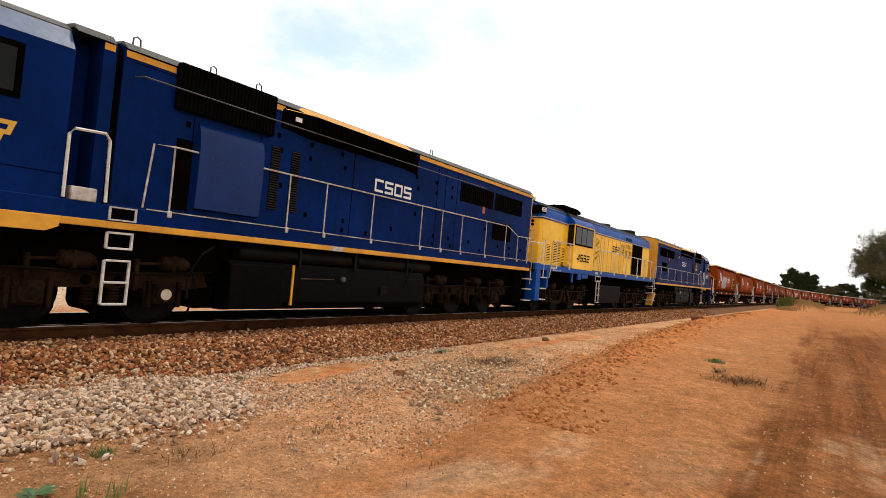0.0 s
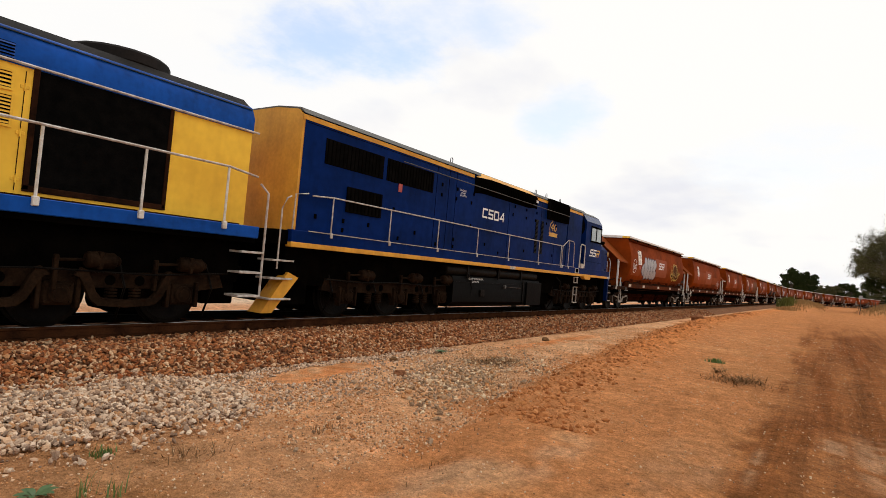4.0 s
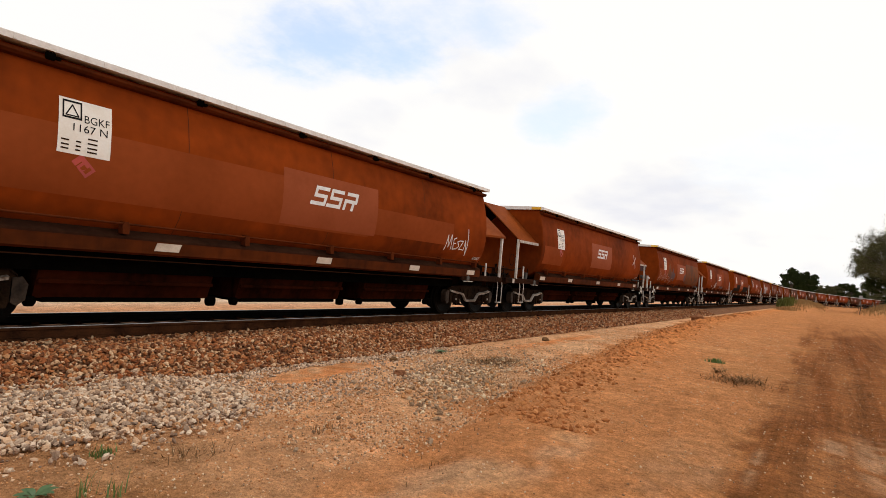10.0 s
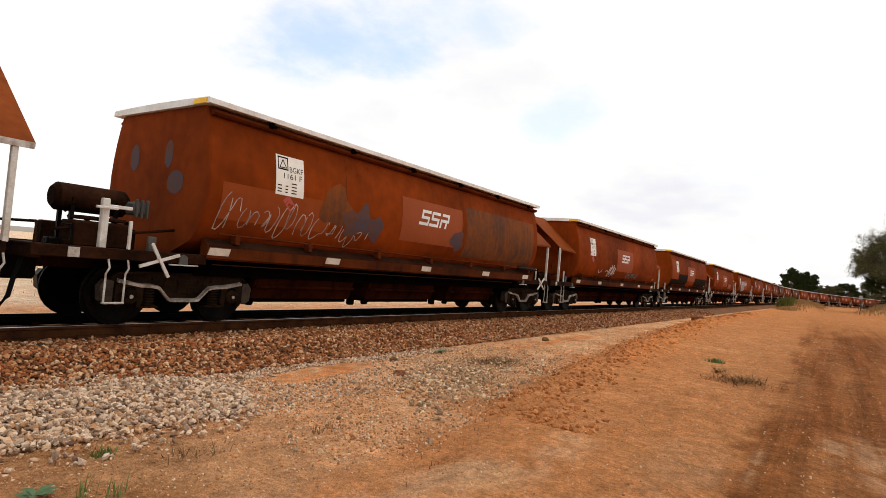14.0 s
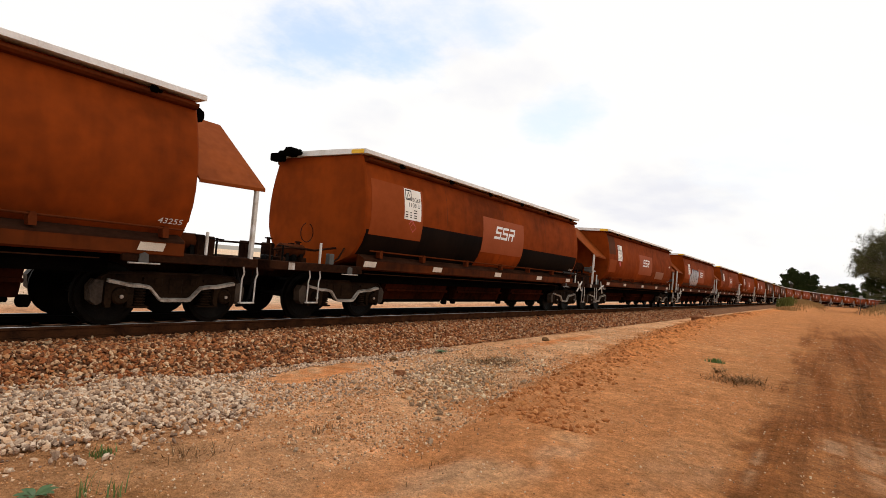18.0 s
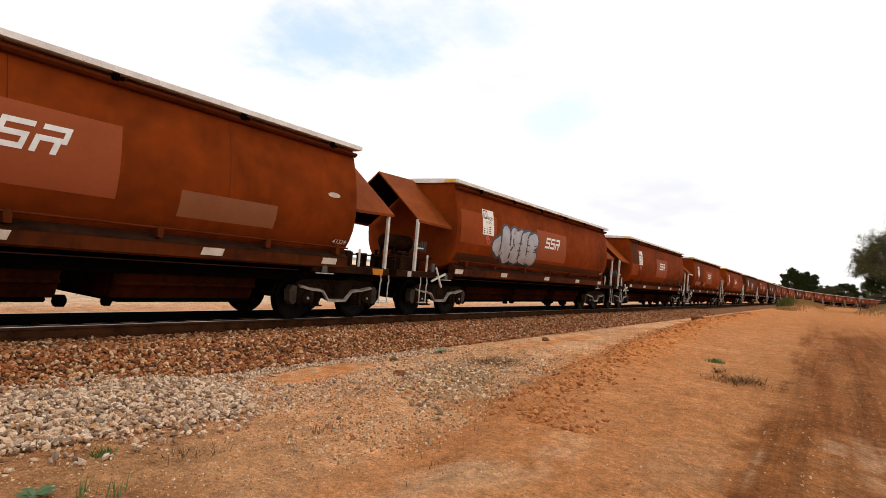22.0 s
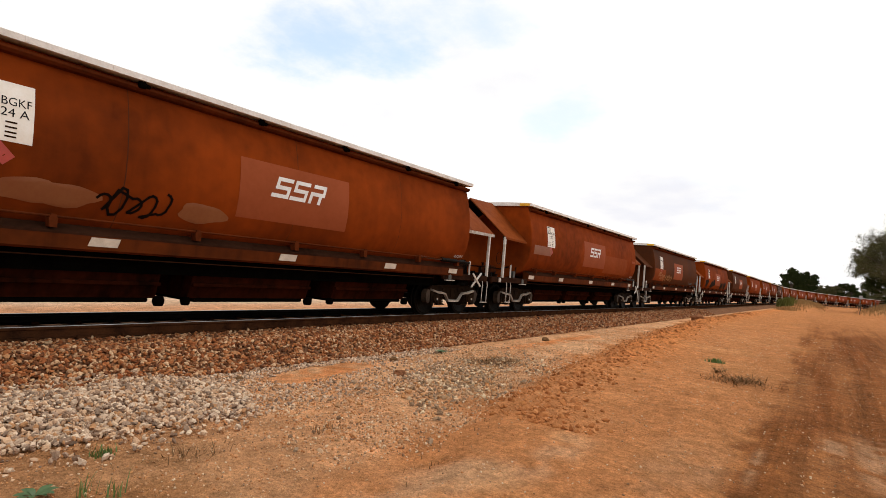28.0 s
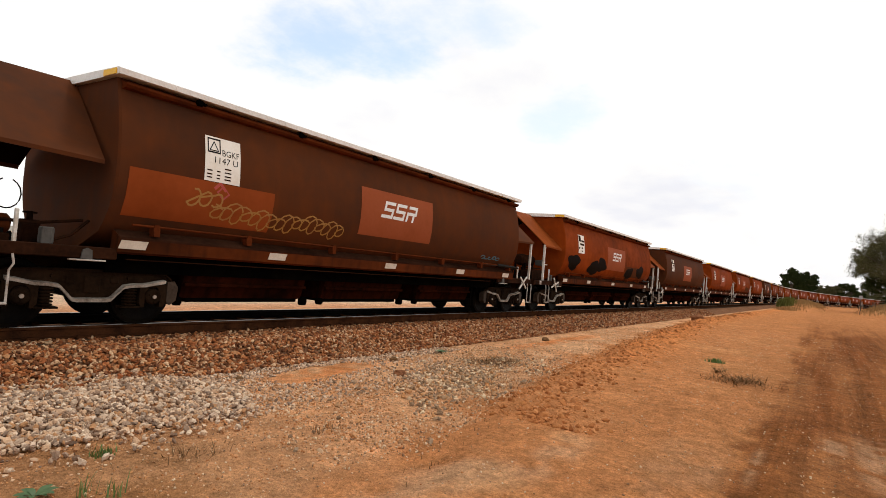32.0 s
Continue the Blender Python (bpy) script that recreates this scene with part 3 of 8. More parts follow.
rim_l = np.interp(GX, [0, 5, 10, 14, 33, 72], [0.75, 0.68, 0.72, 0.66, 0.86, 1.15])
rim_r = np.interp(GX, [0, 6, 9.5, 16, 35, 91], [0.3, -0.07, -0.31, -0.78, -1.72, -2.2])
edge_n = 0.16 * w2 + 0.22 * w3 + 0.10 * w4
dark = step(rim_l + edge_n - GY, -0.16, 0.20) * step(GY + 4.5, 0, 1.5) * step(70 - GX, 0, 45)
dark = dark * (0.72 + 0.28 * step(w3 + 0.4 * w2, -0.3, 0.2))
soil = blend(soil, (0.215, 0.075, 0.022), dark * 0.93)
dark_blotch = np.exp(-((GX - 27) / 9) ** 4 - ((GY + 1.0 + 0.04 * (GX - 27) - 0.4 * w2) / 0.75) ** 4) + 0.8 * np.exp(-((GX - 12.5) / 4.5) ** 4 - ((GY - 0.02 - 0.1 * w2) / 0.22) ** 4)
soil = blend(soil, (0.15, 0.046, 0.012), np.clip(dark_blotch, 0, 1) * 0.8)
for px, py, sx, sy in ((7.9, -0.14, 0.75, 0.11), (7.7, -0.55, 1.2, 0.22), (6.5, 0.52, 0.7, 0.05), (5.7, 1.05, 1.1, 0.33), (3.7, 2.5, 0.8, 0.35), (5.0, 2.0, 0.8, 0.2)):
    m = np.exp(-((GX - px) / sx) ** 4 - ((GY - py) / sy) ** 4) * step(w4 + 0.6 * w2, -0.35, 0.05)
    soil = blend(soil, (0.55, 0.33, 0.19), m * 0.5)
soil = blend(soil, (0.37, 0.150, 0.055), step(GX, 2, 5) * step(2.2 + 0.8 * w1 - GY, 0, 1.6) * (0.5 + 0.5 * step(w1 + w2 + 0.5 * w4, -0.25, 0.25)) * 0.7 * (1 - dark))
stony = step(GY - bank_y(GX) + 0.5 * w2 + 0.25 * w1, 0.05, 0.6) * step(7.2 - GY, -0.3, 0.2)
soil = blend(soil, (0.66, 0.365, 0.19), stony * (0.55 + 0.45 * step(w1 + w2, -0.3, 0.3)))
spill_m = np.exp(-((GX - 8.3) / 2.4) ** 2 - ((GY - 4.75 - 0.22 * (GX - 8.3)) / 0.8) ** 2) * (GY > bank_y(GX))
soil = blend(soil, (0.42, 0.245, 0.135), spill_m * (0.4 + 0.6 * step(w2 + w4, -0.2, 0.3)))
orange = np.exp(-((GX - 6.35) / 1.15) ** 4 - ((GY - 6.28 - 0.12 * (GX - 6.4)) / 0.36) ** 4) + np.exp(-((GX - 15) / 3.2) ** 4 - ((GY - 6.1) / 0.25) ** 4)
soil = blend(soil, (0.60, 0.205, 0.060), np.clip(orange, 0, 1) * step(w4 + w2, -0.75, -0.1) * 0.85)
ridge_m = np.exp(-((GY - bank_y(GX) + 0.75) / 0.75) ** 2) * step(GX, 8, 16) * step(100 - GX, 0, 20)
soil = blend(soil, (0.56, 0.20, 0.060), ridge_m * 0.8)
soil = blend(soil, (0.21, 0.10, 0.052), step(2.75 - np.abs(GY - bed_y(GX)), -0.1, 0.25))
# Near-black between the rails: the train's shade put into the soil colour.
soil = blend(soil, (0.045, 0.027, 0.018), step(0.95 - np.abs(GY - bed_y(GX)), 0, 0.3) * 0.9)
field = step(GY, 12.0, 13.2) * step(GX, -4000, -3999)
field = field * (GY > bed_y(GX) + 2.6)
soil = blend(soil, (0.66, 0.49, 0.34), field * (0.8 + 0.2 * step(w1, -0.2, 0.3)))
soil = blend(soil, (0.56, 0.23, 0.09), field * np.exp(-((GY - 15.5) / 1.6) ** 2) * 0.8)
berm = np.clip((GZ + 0.1) / 0.9, 0, 1) * step(GX, 80, 95)
soil = blend(soil, (0.42, 0.25, 0.11), berm * 0.8)
left = step(4.5 - GX, 0, 2.5) * step(GY, 2.5, 3.8) * step(7.3 - GY, 0, 0.3)
soil = blend(soil, (0.32, 0.145, 0.058), left * (0.6 + 0.4 * step(w2, -0.2, 0.3)))
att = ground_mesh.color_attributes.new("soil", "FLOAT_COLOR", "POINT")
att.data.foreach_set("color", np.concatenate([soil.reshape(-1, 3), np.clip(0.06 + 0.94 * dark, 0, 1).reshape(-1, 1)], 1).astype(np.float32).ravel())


def earth():
    m = bpy.data.materials.new("red_earth")
    m.use_nodes = True
    n, l = m.node_tree.nodes, m.node_tree.links
    p = n["Principled BSDF"]
    tc = n.new("ShaderNodeTexCoord")
    at = n.new("ShaderNodeAttribute")
    at.attribute_name = "soil"
    col = at.outputs["Color"]
    heights = []
    for sc, lo, hi, dt in ((1.3, 0.82, 1.13, 5), (6.0, 0.76, 1.28, 6), (22.0, 0.76, 1.28, 5), (90.0, 0.80, 1.22, 2)):
        t = n.new("ShaderNodeTexNoise")
        t.inputs["Scale"].default_value, t.inputs["Detail"].default_value, t.inputs["Roughness"].default_value = sc, dt, 0.62
        l.new(tc.outputs["Object"], t.inputs["Vector"])
        r = n.new("ShaderNodeMapRange")
        r.inputs["From Min"].default_value, r.inputs["From Max"].default_value = 0.32, 0.68
        r.inputs["To Min"].default_value, r.inputs["To Max"].default_value = lo, hi
        l.new(t.outputs["Fac"], r.inputs["Value"])
        mx = n.new("ShaderNodeVectorMath")
        mx.operation = "SCALE"
        l.new(col, mx.inputs[0])
        l.new(r.outputs[0], mx.inputs["Scale"])
        col = mx.outputs[0]
        heights.append(t.outputs["Fac"])
    # wheel streaks along the road, broad and fine, where the soil's alpha asks for them
    for sc, lo, hi in (((0.10, 2.6, 1.0), 0.76, 1.24), ((0.16, 8.5, 1.0), 0.74, 1.26)):
        sm = n.new("ShaderNodeMapping")
        sm.inputs["Scale"].default_value = sc
        l.new(tc.outputs["Object"], sm.inputs[0])
        st = n.new("ShaderNodeTexNoise")
        st.inputs["Scale"].default_value, st.inputs["Detail"].default_value, st.inputs["Roughness"].default_value = 1.0, 5, 0.6
        l.new(sm.outputs[0], st.inputs["Vector"])
        sr = n.new("ShaderNodeMapRange")
        sr.inputs["From Min"].default_value, sr.inputs["From Max"].default_value = 0.3, 0.7
        sr.inputs["To Min"].default_value, sr.inputs["To Max"].default_value = lo - 1, hi - 1
        l.new(st.outputs["Fac"], sr.inputs["Value"])
        amt = n.new("ShaderNodeMath")
        amt.operation = "MULTIPLY_ADD"
        amt.inputs[2].default_value = 1.0
        l.new(sr.outputs[0], amt.inputs[0])
        l.new(at.outputs["Alpha"], amt.inputs[1])
        ms = n.new("ShaderNodeVectorMath")
        ms.operation = "SCALE"
        l.new(col, ms.inputs[0])
        l.new(amt.outputs[0], ms.inputs["Scale"])
        col = ms.outputs[0]
    vor = n.new("ShaderNodeTexVoronoi")
    vor.inputs["Scale"].default_value = 34
    l.new(tc.outputs["Object"], vor.inputs["Vector"])
    pr = n.new("ShaderNodeMapRange")
    pr.inputs["From Min"].default_value, pr.inputs["From Max"].default_value = 0.10, 0.2
    pr.inputs["To Min"].default_value, pr.inputs["To Max"].default_value = 0.22, 0.0
    l.new(vor.outputs["Distance"], pr.inputs["Value"])
    sp = n.new("ShaderNodeMix")
    sp.data_type = "RGBA"
    sp.inputs["B"].default_value = (0.47, 0.30, 0.18, 1)
    l.new(pr.outputs[0], sp.inputs["Factor"])
    l.new(col, sp.inputs["A"])
    l.new(sp.outputs["Result"], p.inputs["Base Color"])
    ad = n.new("ShaderNodeMath")
    ad.operation = "ADD"
    l.new(heights[2], ad.inputs[0])
    l.new(pr.outputs[0], ad.inputs[1])
    b1 = n.new("ShaderNodeBump")
    b1.inputs["Strength"].default_value, b1.inputs["Distance"].default_value = 1.0, 0.07
    l.new(ad.outputs[0], b1.inputs["Height"])
    b2 = n.new("ShaderNodeBump")
    b2.inputs["Strength"].default_value, b2.inputs["Distance"].default_value = 0.6, 0.012
    l.new(heights[3], b2.inputs["Height"])
    l.new(b1.outputs[0], b2.inputs["Normal"])
    l.new(b2.outputs[0], p.inputs["Normal"])
    p.inputs["Roughness"].default_value = 0.95
    p.inputs["Specular IOR Level"].default_value = 0.03
    return m


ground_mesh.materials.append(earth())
ground = tagged(new("ground", ground_mesh), "orange-red dirt with wheel ruts, stony verge and dry field", "ground", kind="structure")

# ---- loose stones ----
ICO_V = np.array([(0, 1, 1.618), (0, -1, 1.618), (0, 1, -1.618), (0, -1, -1.618), (1, 1.618, 0), (-1, 1.618, 0), (1, -1.618, 0), (-1, -1.618, 0), (1.618, 0, 1), (1.618, 0, -1), (-1.618, 0, 1), (-1.618, 0, -1)]) / 1.902
ICO_F = np.array([(0, 8, 4), (0, 4, 5), (0, 5, 10), (0, 10, 1), (0, 1, 8), (8, 1, 6), (8, 6, 9), (8, 9, 4), (4, 9, 2), (4, 2, 5), (5, 2, 11), (5, 11, 10), (10, 11, 7), (10, 7, 1), (1, 7, 6), (3, 2, 9), (3, 9, 6), (3, 6, 7), (3, 7, 11), (3, 11, 2)])


def stones(name, xy, size, material, label, sink=0.15, flat=0.7, category="gravel", lift=0.0):
    """One layer of angular stones resting on the ground; size is a radius per stone."""
    rng = np.random.default_rng(len(xy) + 5)
    k = len(xy)
    v = np.sign(ICO_V) * np.abs(ICO_V) ** 0.55 * 0.86
    v = v[None] * rng.uniform(0.55, 1.25, (k, 12, 1))
    v = v * np.stack([rng.uniform(0.8, 1.35, k), rng.uniform(0.7, 1.0, k), np.full(k, flat) * rng.uniform(0.8, 1.15, k)], -1)[:, None]
    q = rng.normal(size=(k, 4)) * np.array([1.0, 0.35, 0.35, 1.0])
    q /= np.linalg.norm(q, axis=1, keepdims=True)
    w, a, b, c = q.T
    rot = np.stack([np.stack([1 - 2 * (b * b + c * c), 2 * (a * b - c * w), 2 * (a * c + b * w)], -1), np.stack([2 * (a * b + c * w), 1 - 2 * (a * a + c * c), 2 * (b * c - a * w)], -1), np.stack([2 * (a * c - b * w), 2 * (b * c + a * w), 1 - 2 * (a * a + b * b)], -1)], 1)
    v = np.einsum("kij,knj->kni", rot, v) * size[:, None, None]
    z = ground_z(xy[:, 0], xy[:, 1]) + size * (flat * 0.8 - sink) + lift * rng.uniform(0, 1, k)
    v = v + np.stack([xy[:, 0], xy[:, 1], z], -1)[:, None]
    f = (ICO_F[None] + 12 * np.arange(k)[:, None, None]).reshape(-1, 3)
    me = bpy.data.meshes.new(name)
    fill(me, v.reshape(-1, 3), f)
    me.shade_flat()
    me.materials.append(material)
    return tagged(new(name, me), label, category, kind="stuff")


rng = np.random.default_rng(3)


def spread(k, x0, x1, y0, y1, skew=1.0):
    u = rng.uniform(0, 1, k) ** skew
    return np.stack([x0 + (x1 - x0) * u, rng.uniform(y0, y1, k)], -1)


bal = np.concatenate([spread(17000, 0.6, 13, 6.9, 8.74, 1.15), spread(11000, 13, 48, 6.9, 8.72, 1.5), spread(1500, 0.5, 30, 10.5, 12.1)])
stones("track_ballast", bal, rng.uniform(0.017, 0.043, len(bal)) * (1 + 0.2 * step(bal[:, 0], 10, 25)), M["ballast"], "coarse red-brown crushed ballast heaped beside the rails", lift=0.03)
heap = spread(15000, 0.7, 5.4, 4.6, 7.25)
keep = heap[:, 0] + 0.45 * np.abs(heap[:, 1] - 6.1) ** 1.6 + 0.35 * wobble(heap[:, 0], heap[:, 1], 1.1, 4) < 4.6
keep &= (heap[:, 1] > 5.05 + 0.3 * wobble(heap[:, 0], heap[:, 1], 1.3, 7)) | (rng.uniform(size=len(heap)) < 0.12)
heap = heap[keep]
stones("limestone_heap", heap, rng.uniform(0.015, 0.042, len(heap)) * rng.uniform(0.6, 1.15, len(heap)), M["pale_stone"], "pale crushed limestone spilled beside the ballast", 0.1, 0.7, lift=0.035)
strip = np.concatenate([spread(2600, 3.6, 10.5, 6.5, 7.15), spread(2200, 3.8, 9.0, 4.9, 6.9, 1.7)])
def off_patch(p):
    return p[np.exp(-((p[:, 0] - 6.35) / 1.1) ** 4 - ((p[:, 1] - 6.28 - 0.12 * (p[:, 0] - 6.4)) / 0.33) ** 4) < 0.45]


strip = off_patch(strip)
stones("limestone_fringe", strip, rng.uniform(0.012, 0.03, len(strip)), M["pale_stone"], "thin fringe of pale stone along the ballast toe")
mix_st = np.concatenate([spread(9000, 3.6, 24, 3.2, 6.9, 1.3), spread(9000, 4.2, 12, 3.0, 6.7, 1.2)])
keep = (mix_st[:, 1] > bank_y(mix_st[:, 0]) + 0.25 * wobble(mix_st[:, 0], mix_st[:, 1], 1.0, 8)) & (wobble(mix_st[:, 0], mix_st[:, 1], 0.7, 15) > -0.32)
mix_st = mix_st[keep]
mix_st = off_patch(mix_st)
stones("verge_gravel", mix_st, rng.uniform(0.06, 0.145, len(mix_st)) ** 2, M["grit"], "mixed grey and tan stones on the verge")
spill = np.stack([8.3 + rng.normal(0, 1.5, 5200), 4.75 + rng.normal(0, 0.55, 5200)], -1)
spill[:, 1] += 0.22 * (spill[:, 0] - 8.3)
spill = spill[(spill[:, 1] > bank_y(spill[:, 0]) + 0.12) & (spill[:, 1] < 6.3) & (wobble(spill[:, 0], spill[:, 1], 1.3, 23) > -0.22)]
stones("gravel_spill", spill, 0.008 + 0.034 * rng.uniform(0, 1, len(spill)) ** 2.4, M["spill"], "grey gravel and pale stones spilled on the verge")
peb = np.concatenate([spread(15000, 1.6, 30, -3.5, 5.0, 1.25), spread(3500, 1.2, 6, 3.2, 5.3)])
stones("road_pebbles", peb, 0.003 + 0.012 * rng.uniform(0, 1, len(peb)) ** 2.2, M["grit"], "small pebbles scattered over the dirt road")
clods = np.concatenate([np.stack([u := 6 + 49 * rng.uniform(0, 1, 12000) ** 1.4, bank_y(u) - 0.55 + rng.normal(0, 0.36, 12000)], -1)])
stones("earth_clods", clods, 0.006 + 0.055 * rng.uniform(0, 1, len(clods)) ** 6, M["clod"], "crumbled red earth clods along the windrow", 0.4, 0.6, category="clods")

# ---- grain hopper wagons ----
HOOKS = []
PROFILE = [(1.29, 3.52), (1.36, 3.32), (1.44, 3.05), (1.505, 2.75), (1.54, 2.45), (1.545, 2.15), (1.51, 1.88), (1.43, 1.66), (1.32, 1.49), (1.22, 1.37)]
WX = 7.875


def flank(z):
    """Half width of the tank at height z."""
    return float(np.interp(z, [p[1] for p in PROFILE[::-1]], [p[0] for p in PROFILE[::-1]]))


def panel(s, x0, x1, z0, z1, off=0.005):
    """A painted rectangle lying on the curved flank."""
    cuts = sorted([z0, z1] + [p[1] for p in PROFILE if z0 + 0.01 < p[1] < z1 - 0.01])
    v = [p for z in cuts for p in ((x0, -flank(z) - off, z), (x1, -flank(z) - off, z))]
    s.add(v, [(2 * j, 2 * j + 1, 2 * j + 3, 2 * j + 2) for j in range(len(cuts) - 1)])
    return s


def scrawl(s, pts, w, off=0.006):
    """A sprayed line on the flank through (x, z) points."""
    fine = [pts[0]]
    for (xa, za), (xb, zb) in zip(pts, pts[1:]):
        n = max(1, math.ceil(abs(zb - za) / 0.07))
        fine += [(xa + (xb - xa) * i / n, za + (zb - za) * i / n) for i in range(1, n + 1)]
    pts = fine
    for i in range(len(pts) - 1):
        (xa, za), (xb, zb) = pts[i], pts[i + 1]
        dx, dz = xb - xa, zb - za
        d = math.hypot(dx, dz) or 1e-6
        px, pz = -dz / d * w / 2, dx / d * w / 2
        ex, ez = dx / d * w * 0.3, dz / d * w * 0.3
        q = [(xa - ex + px, za - ez + pz), (xb + ex + px, zb + ez + pz), (xb + ex - px, zb + ez - pz), (xa - ex - px, za - ez - pz)]
        s.add([(x, -flank(z) - off - 0.0002 * (i % 3), z) for x, z in q], [(0, 1, 2, 3)])
    return s


def blob(s, cx, cz, rx, rz, off=0.006, seed=0, rough=0.06, n=22, tilt=0.0):
    """A filled rounded patch on the flank."""
    rr = random.Random(seed)
    ph = [rr.uniform(0, 6.28) for _ in range(3)]
    rings = []
    for q in (0.0, 0.2, 0.4, 0.6, 0.8, 1.0):
        ring = []
        for k in range(n):
            t = 2 * math.pi * k / n
            r = q * (1 + rough * (math.sin(3 * t + ph[0]) + 0.6 * math.sin(5 * t + ph[1])))
            x, z = rx * r * math.cos(t), rz * r * math.sin(t)
            x, z = cx + x + tilt * z, cz + z
            ring.append((x, -flank(z) - off - 0.004, z))
        rings.append(ring)
    return s.loft(rings, caps=False)


def thick(s, pts, w, off):
    """A round-ended fat stroke on the flank through (x, z) points."""
    fine = []
    for (xa, za), (xb, zb) in zip(pts, pts[1:]):
        n = max(1, int(math.hypot(xb - xa, zb - za) / 0.08))
        fine += [(xa + (xb - xa) * i / n, za + (zb - za) * i / n) for i in range(n)]
    fine.append(pts[-1])
    for i, (x, z) in enumerate(fine):
        ring = [(x + w / 2 * math.cos(q * math.pi / 7), z + w / 2 * math.sin(q * math.pi / 7)) for q in range(14)]
        s.add([(x, -flank(z) - off - 0.00006 * i, z)] + [(px, -flank(pz) - off - 0.00006 * i, pz) for px, pz in ring], [(0, 1 + q, 1 + (q + 1) % 14) for q in range(14)])
    return s


BUBBLE = ([(0.02, 0.55), (-0.10, 0.42), (0.02, 0.30), (0.12, 0.42)], [(0.16, 0.84), (0.18, 0.32), (0.30, 0.17), (0.42, 0.32), (0.42, 0.84)], [(0.66, 0.82), (0.53, 0.72), (0.58, 0.52), (0.68, 0.40), (0.60, 0.20), (0.50, 0.22)], [(0.90, 0.82), (0.78, 0.76), (0.76, 0.50), (0.78, 0.24), (0.92, 0.20)], [(1.12, 0.80), (1.0, 0.72), (1.0, 0.50), (1.02, 0.26), (1.14, 0.20)])


def fat_letters(parent, x0, x1, z0, z1, glyph, rim, edge, rimlabel):
    """A bubble-lettered sprayed piece: fat overlapping strokes, each with a dark rim and short inner lines."""
    p = new("graffiti")
    p.parent = parent
    p["label"] = rimlabel
    W, H = (x1 - x0) / 1.2, z1 - z0
    for i, g in enumerate(BUBBLE):
        pts = [(x0 + u * W + 0.06 * v * W, z0 + (0.02 + 0.86 * v) * H) for u, v in g]
        wid = (0.18 if i == 0 else 0.24) * W
        part("graffiti_rim", thick(Shape(), pts, wid + edge, 0.006 + 0.0035 * i), M[rim], p)
        part("graffiti_fill", thick(Shape(), pts, wid, 0.0085 + 0.0035 * i), M[glyph], p)
    for u, v, du, dv in ((0.30, 0.86, 0.01, -0.36), (0.56, 0.60, 0.12, 0.02), (0.56, 0.36, 0.10, 0.03), (0.86, 0.60, 0.10, 0.0), (0.86, 0.40, 0.10, -0.01), (1.10, 0.62, 0.10, 0.0), (1.10, 0.40, 0.10, 0.0), (0.64, 0.24, 0.03, -0.02)):
        a, b = (x0 + u * W + 0.06 * v * W, z0 + (0.02 + 0.86 * v) * H), (x0 + (u + du) * W + 0.06 * (v + dv) * W, z0 + (0.02 + 0.86 * (v + dv)) * H)
        part("graffiti_line", scrawl(Shape(), [a, ((a[0] + b[0]) / 2, (a[1] + b[1]) / 2 + 0.015), b], 0.035, 0.028), M["navy_spray"], p)


def loops(x0, x1, z, r, seed, slant=0.3):
    rr = random.Random(seed)
    n = int((x1 - x0) / (r * 1.1))
    pts = []
    for k in range(n * 10):
        t = 2 * math.pi * k / 10
        pts.append((x0 + (x1 - x0) * k / (n * 10) + r * math.sin(t) * 0.9 + slant * r * math.cos(t), z + r * math.cos(t) * (0.8 + 0.3 * math.sin(k * 0.21 + seed)) + 0.03 * math.sin(k * 0.07)))
    return pts


def tag_lines(x0, x1, z0, z1, seed, n=9):
    """A quick hand-style scribble: joined loops, hooks and strokes of uneven size."""
    rr = random.Random(seed)
    pts = []
    w = (x1 - x0) / n
    for k in range(n):
        cx, cz = x0 + (k + 0.5) * w, (z0 + z1) / 2 + rr.uniform(-0.12, 0.12) * (z1 - z0)
        h = (z1 - z0) * rr.uniform(0.28, 0.55)
        a0, turn = rr.uniform(1.5, 4.5), rr.choice((-1, 1)) * rr.uniform(3.2, 6.6)
        for i in range(9):
            t = a0 + turn * i / 8
            pts.append((cx + w * rr.uniform(0.42, 0.55) * math.cos(t) + 0.25 * h * math.sin(t), cz + h * math.sin(t)))
    return pts


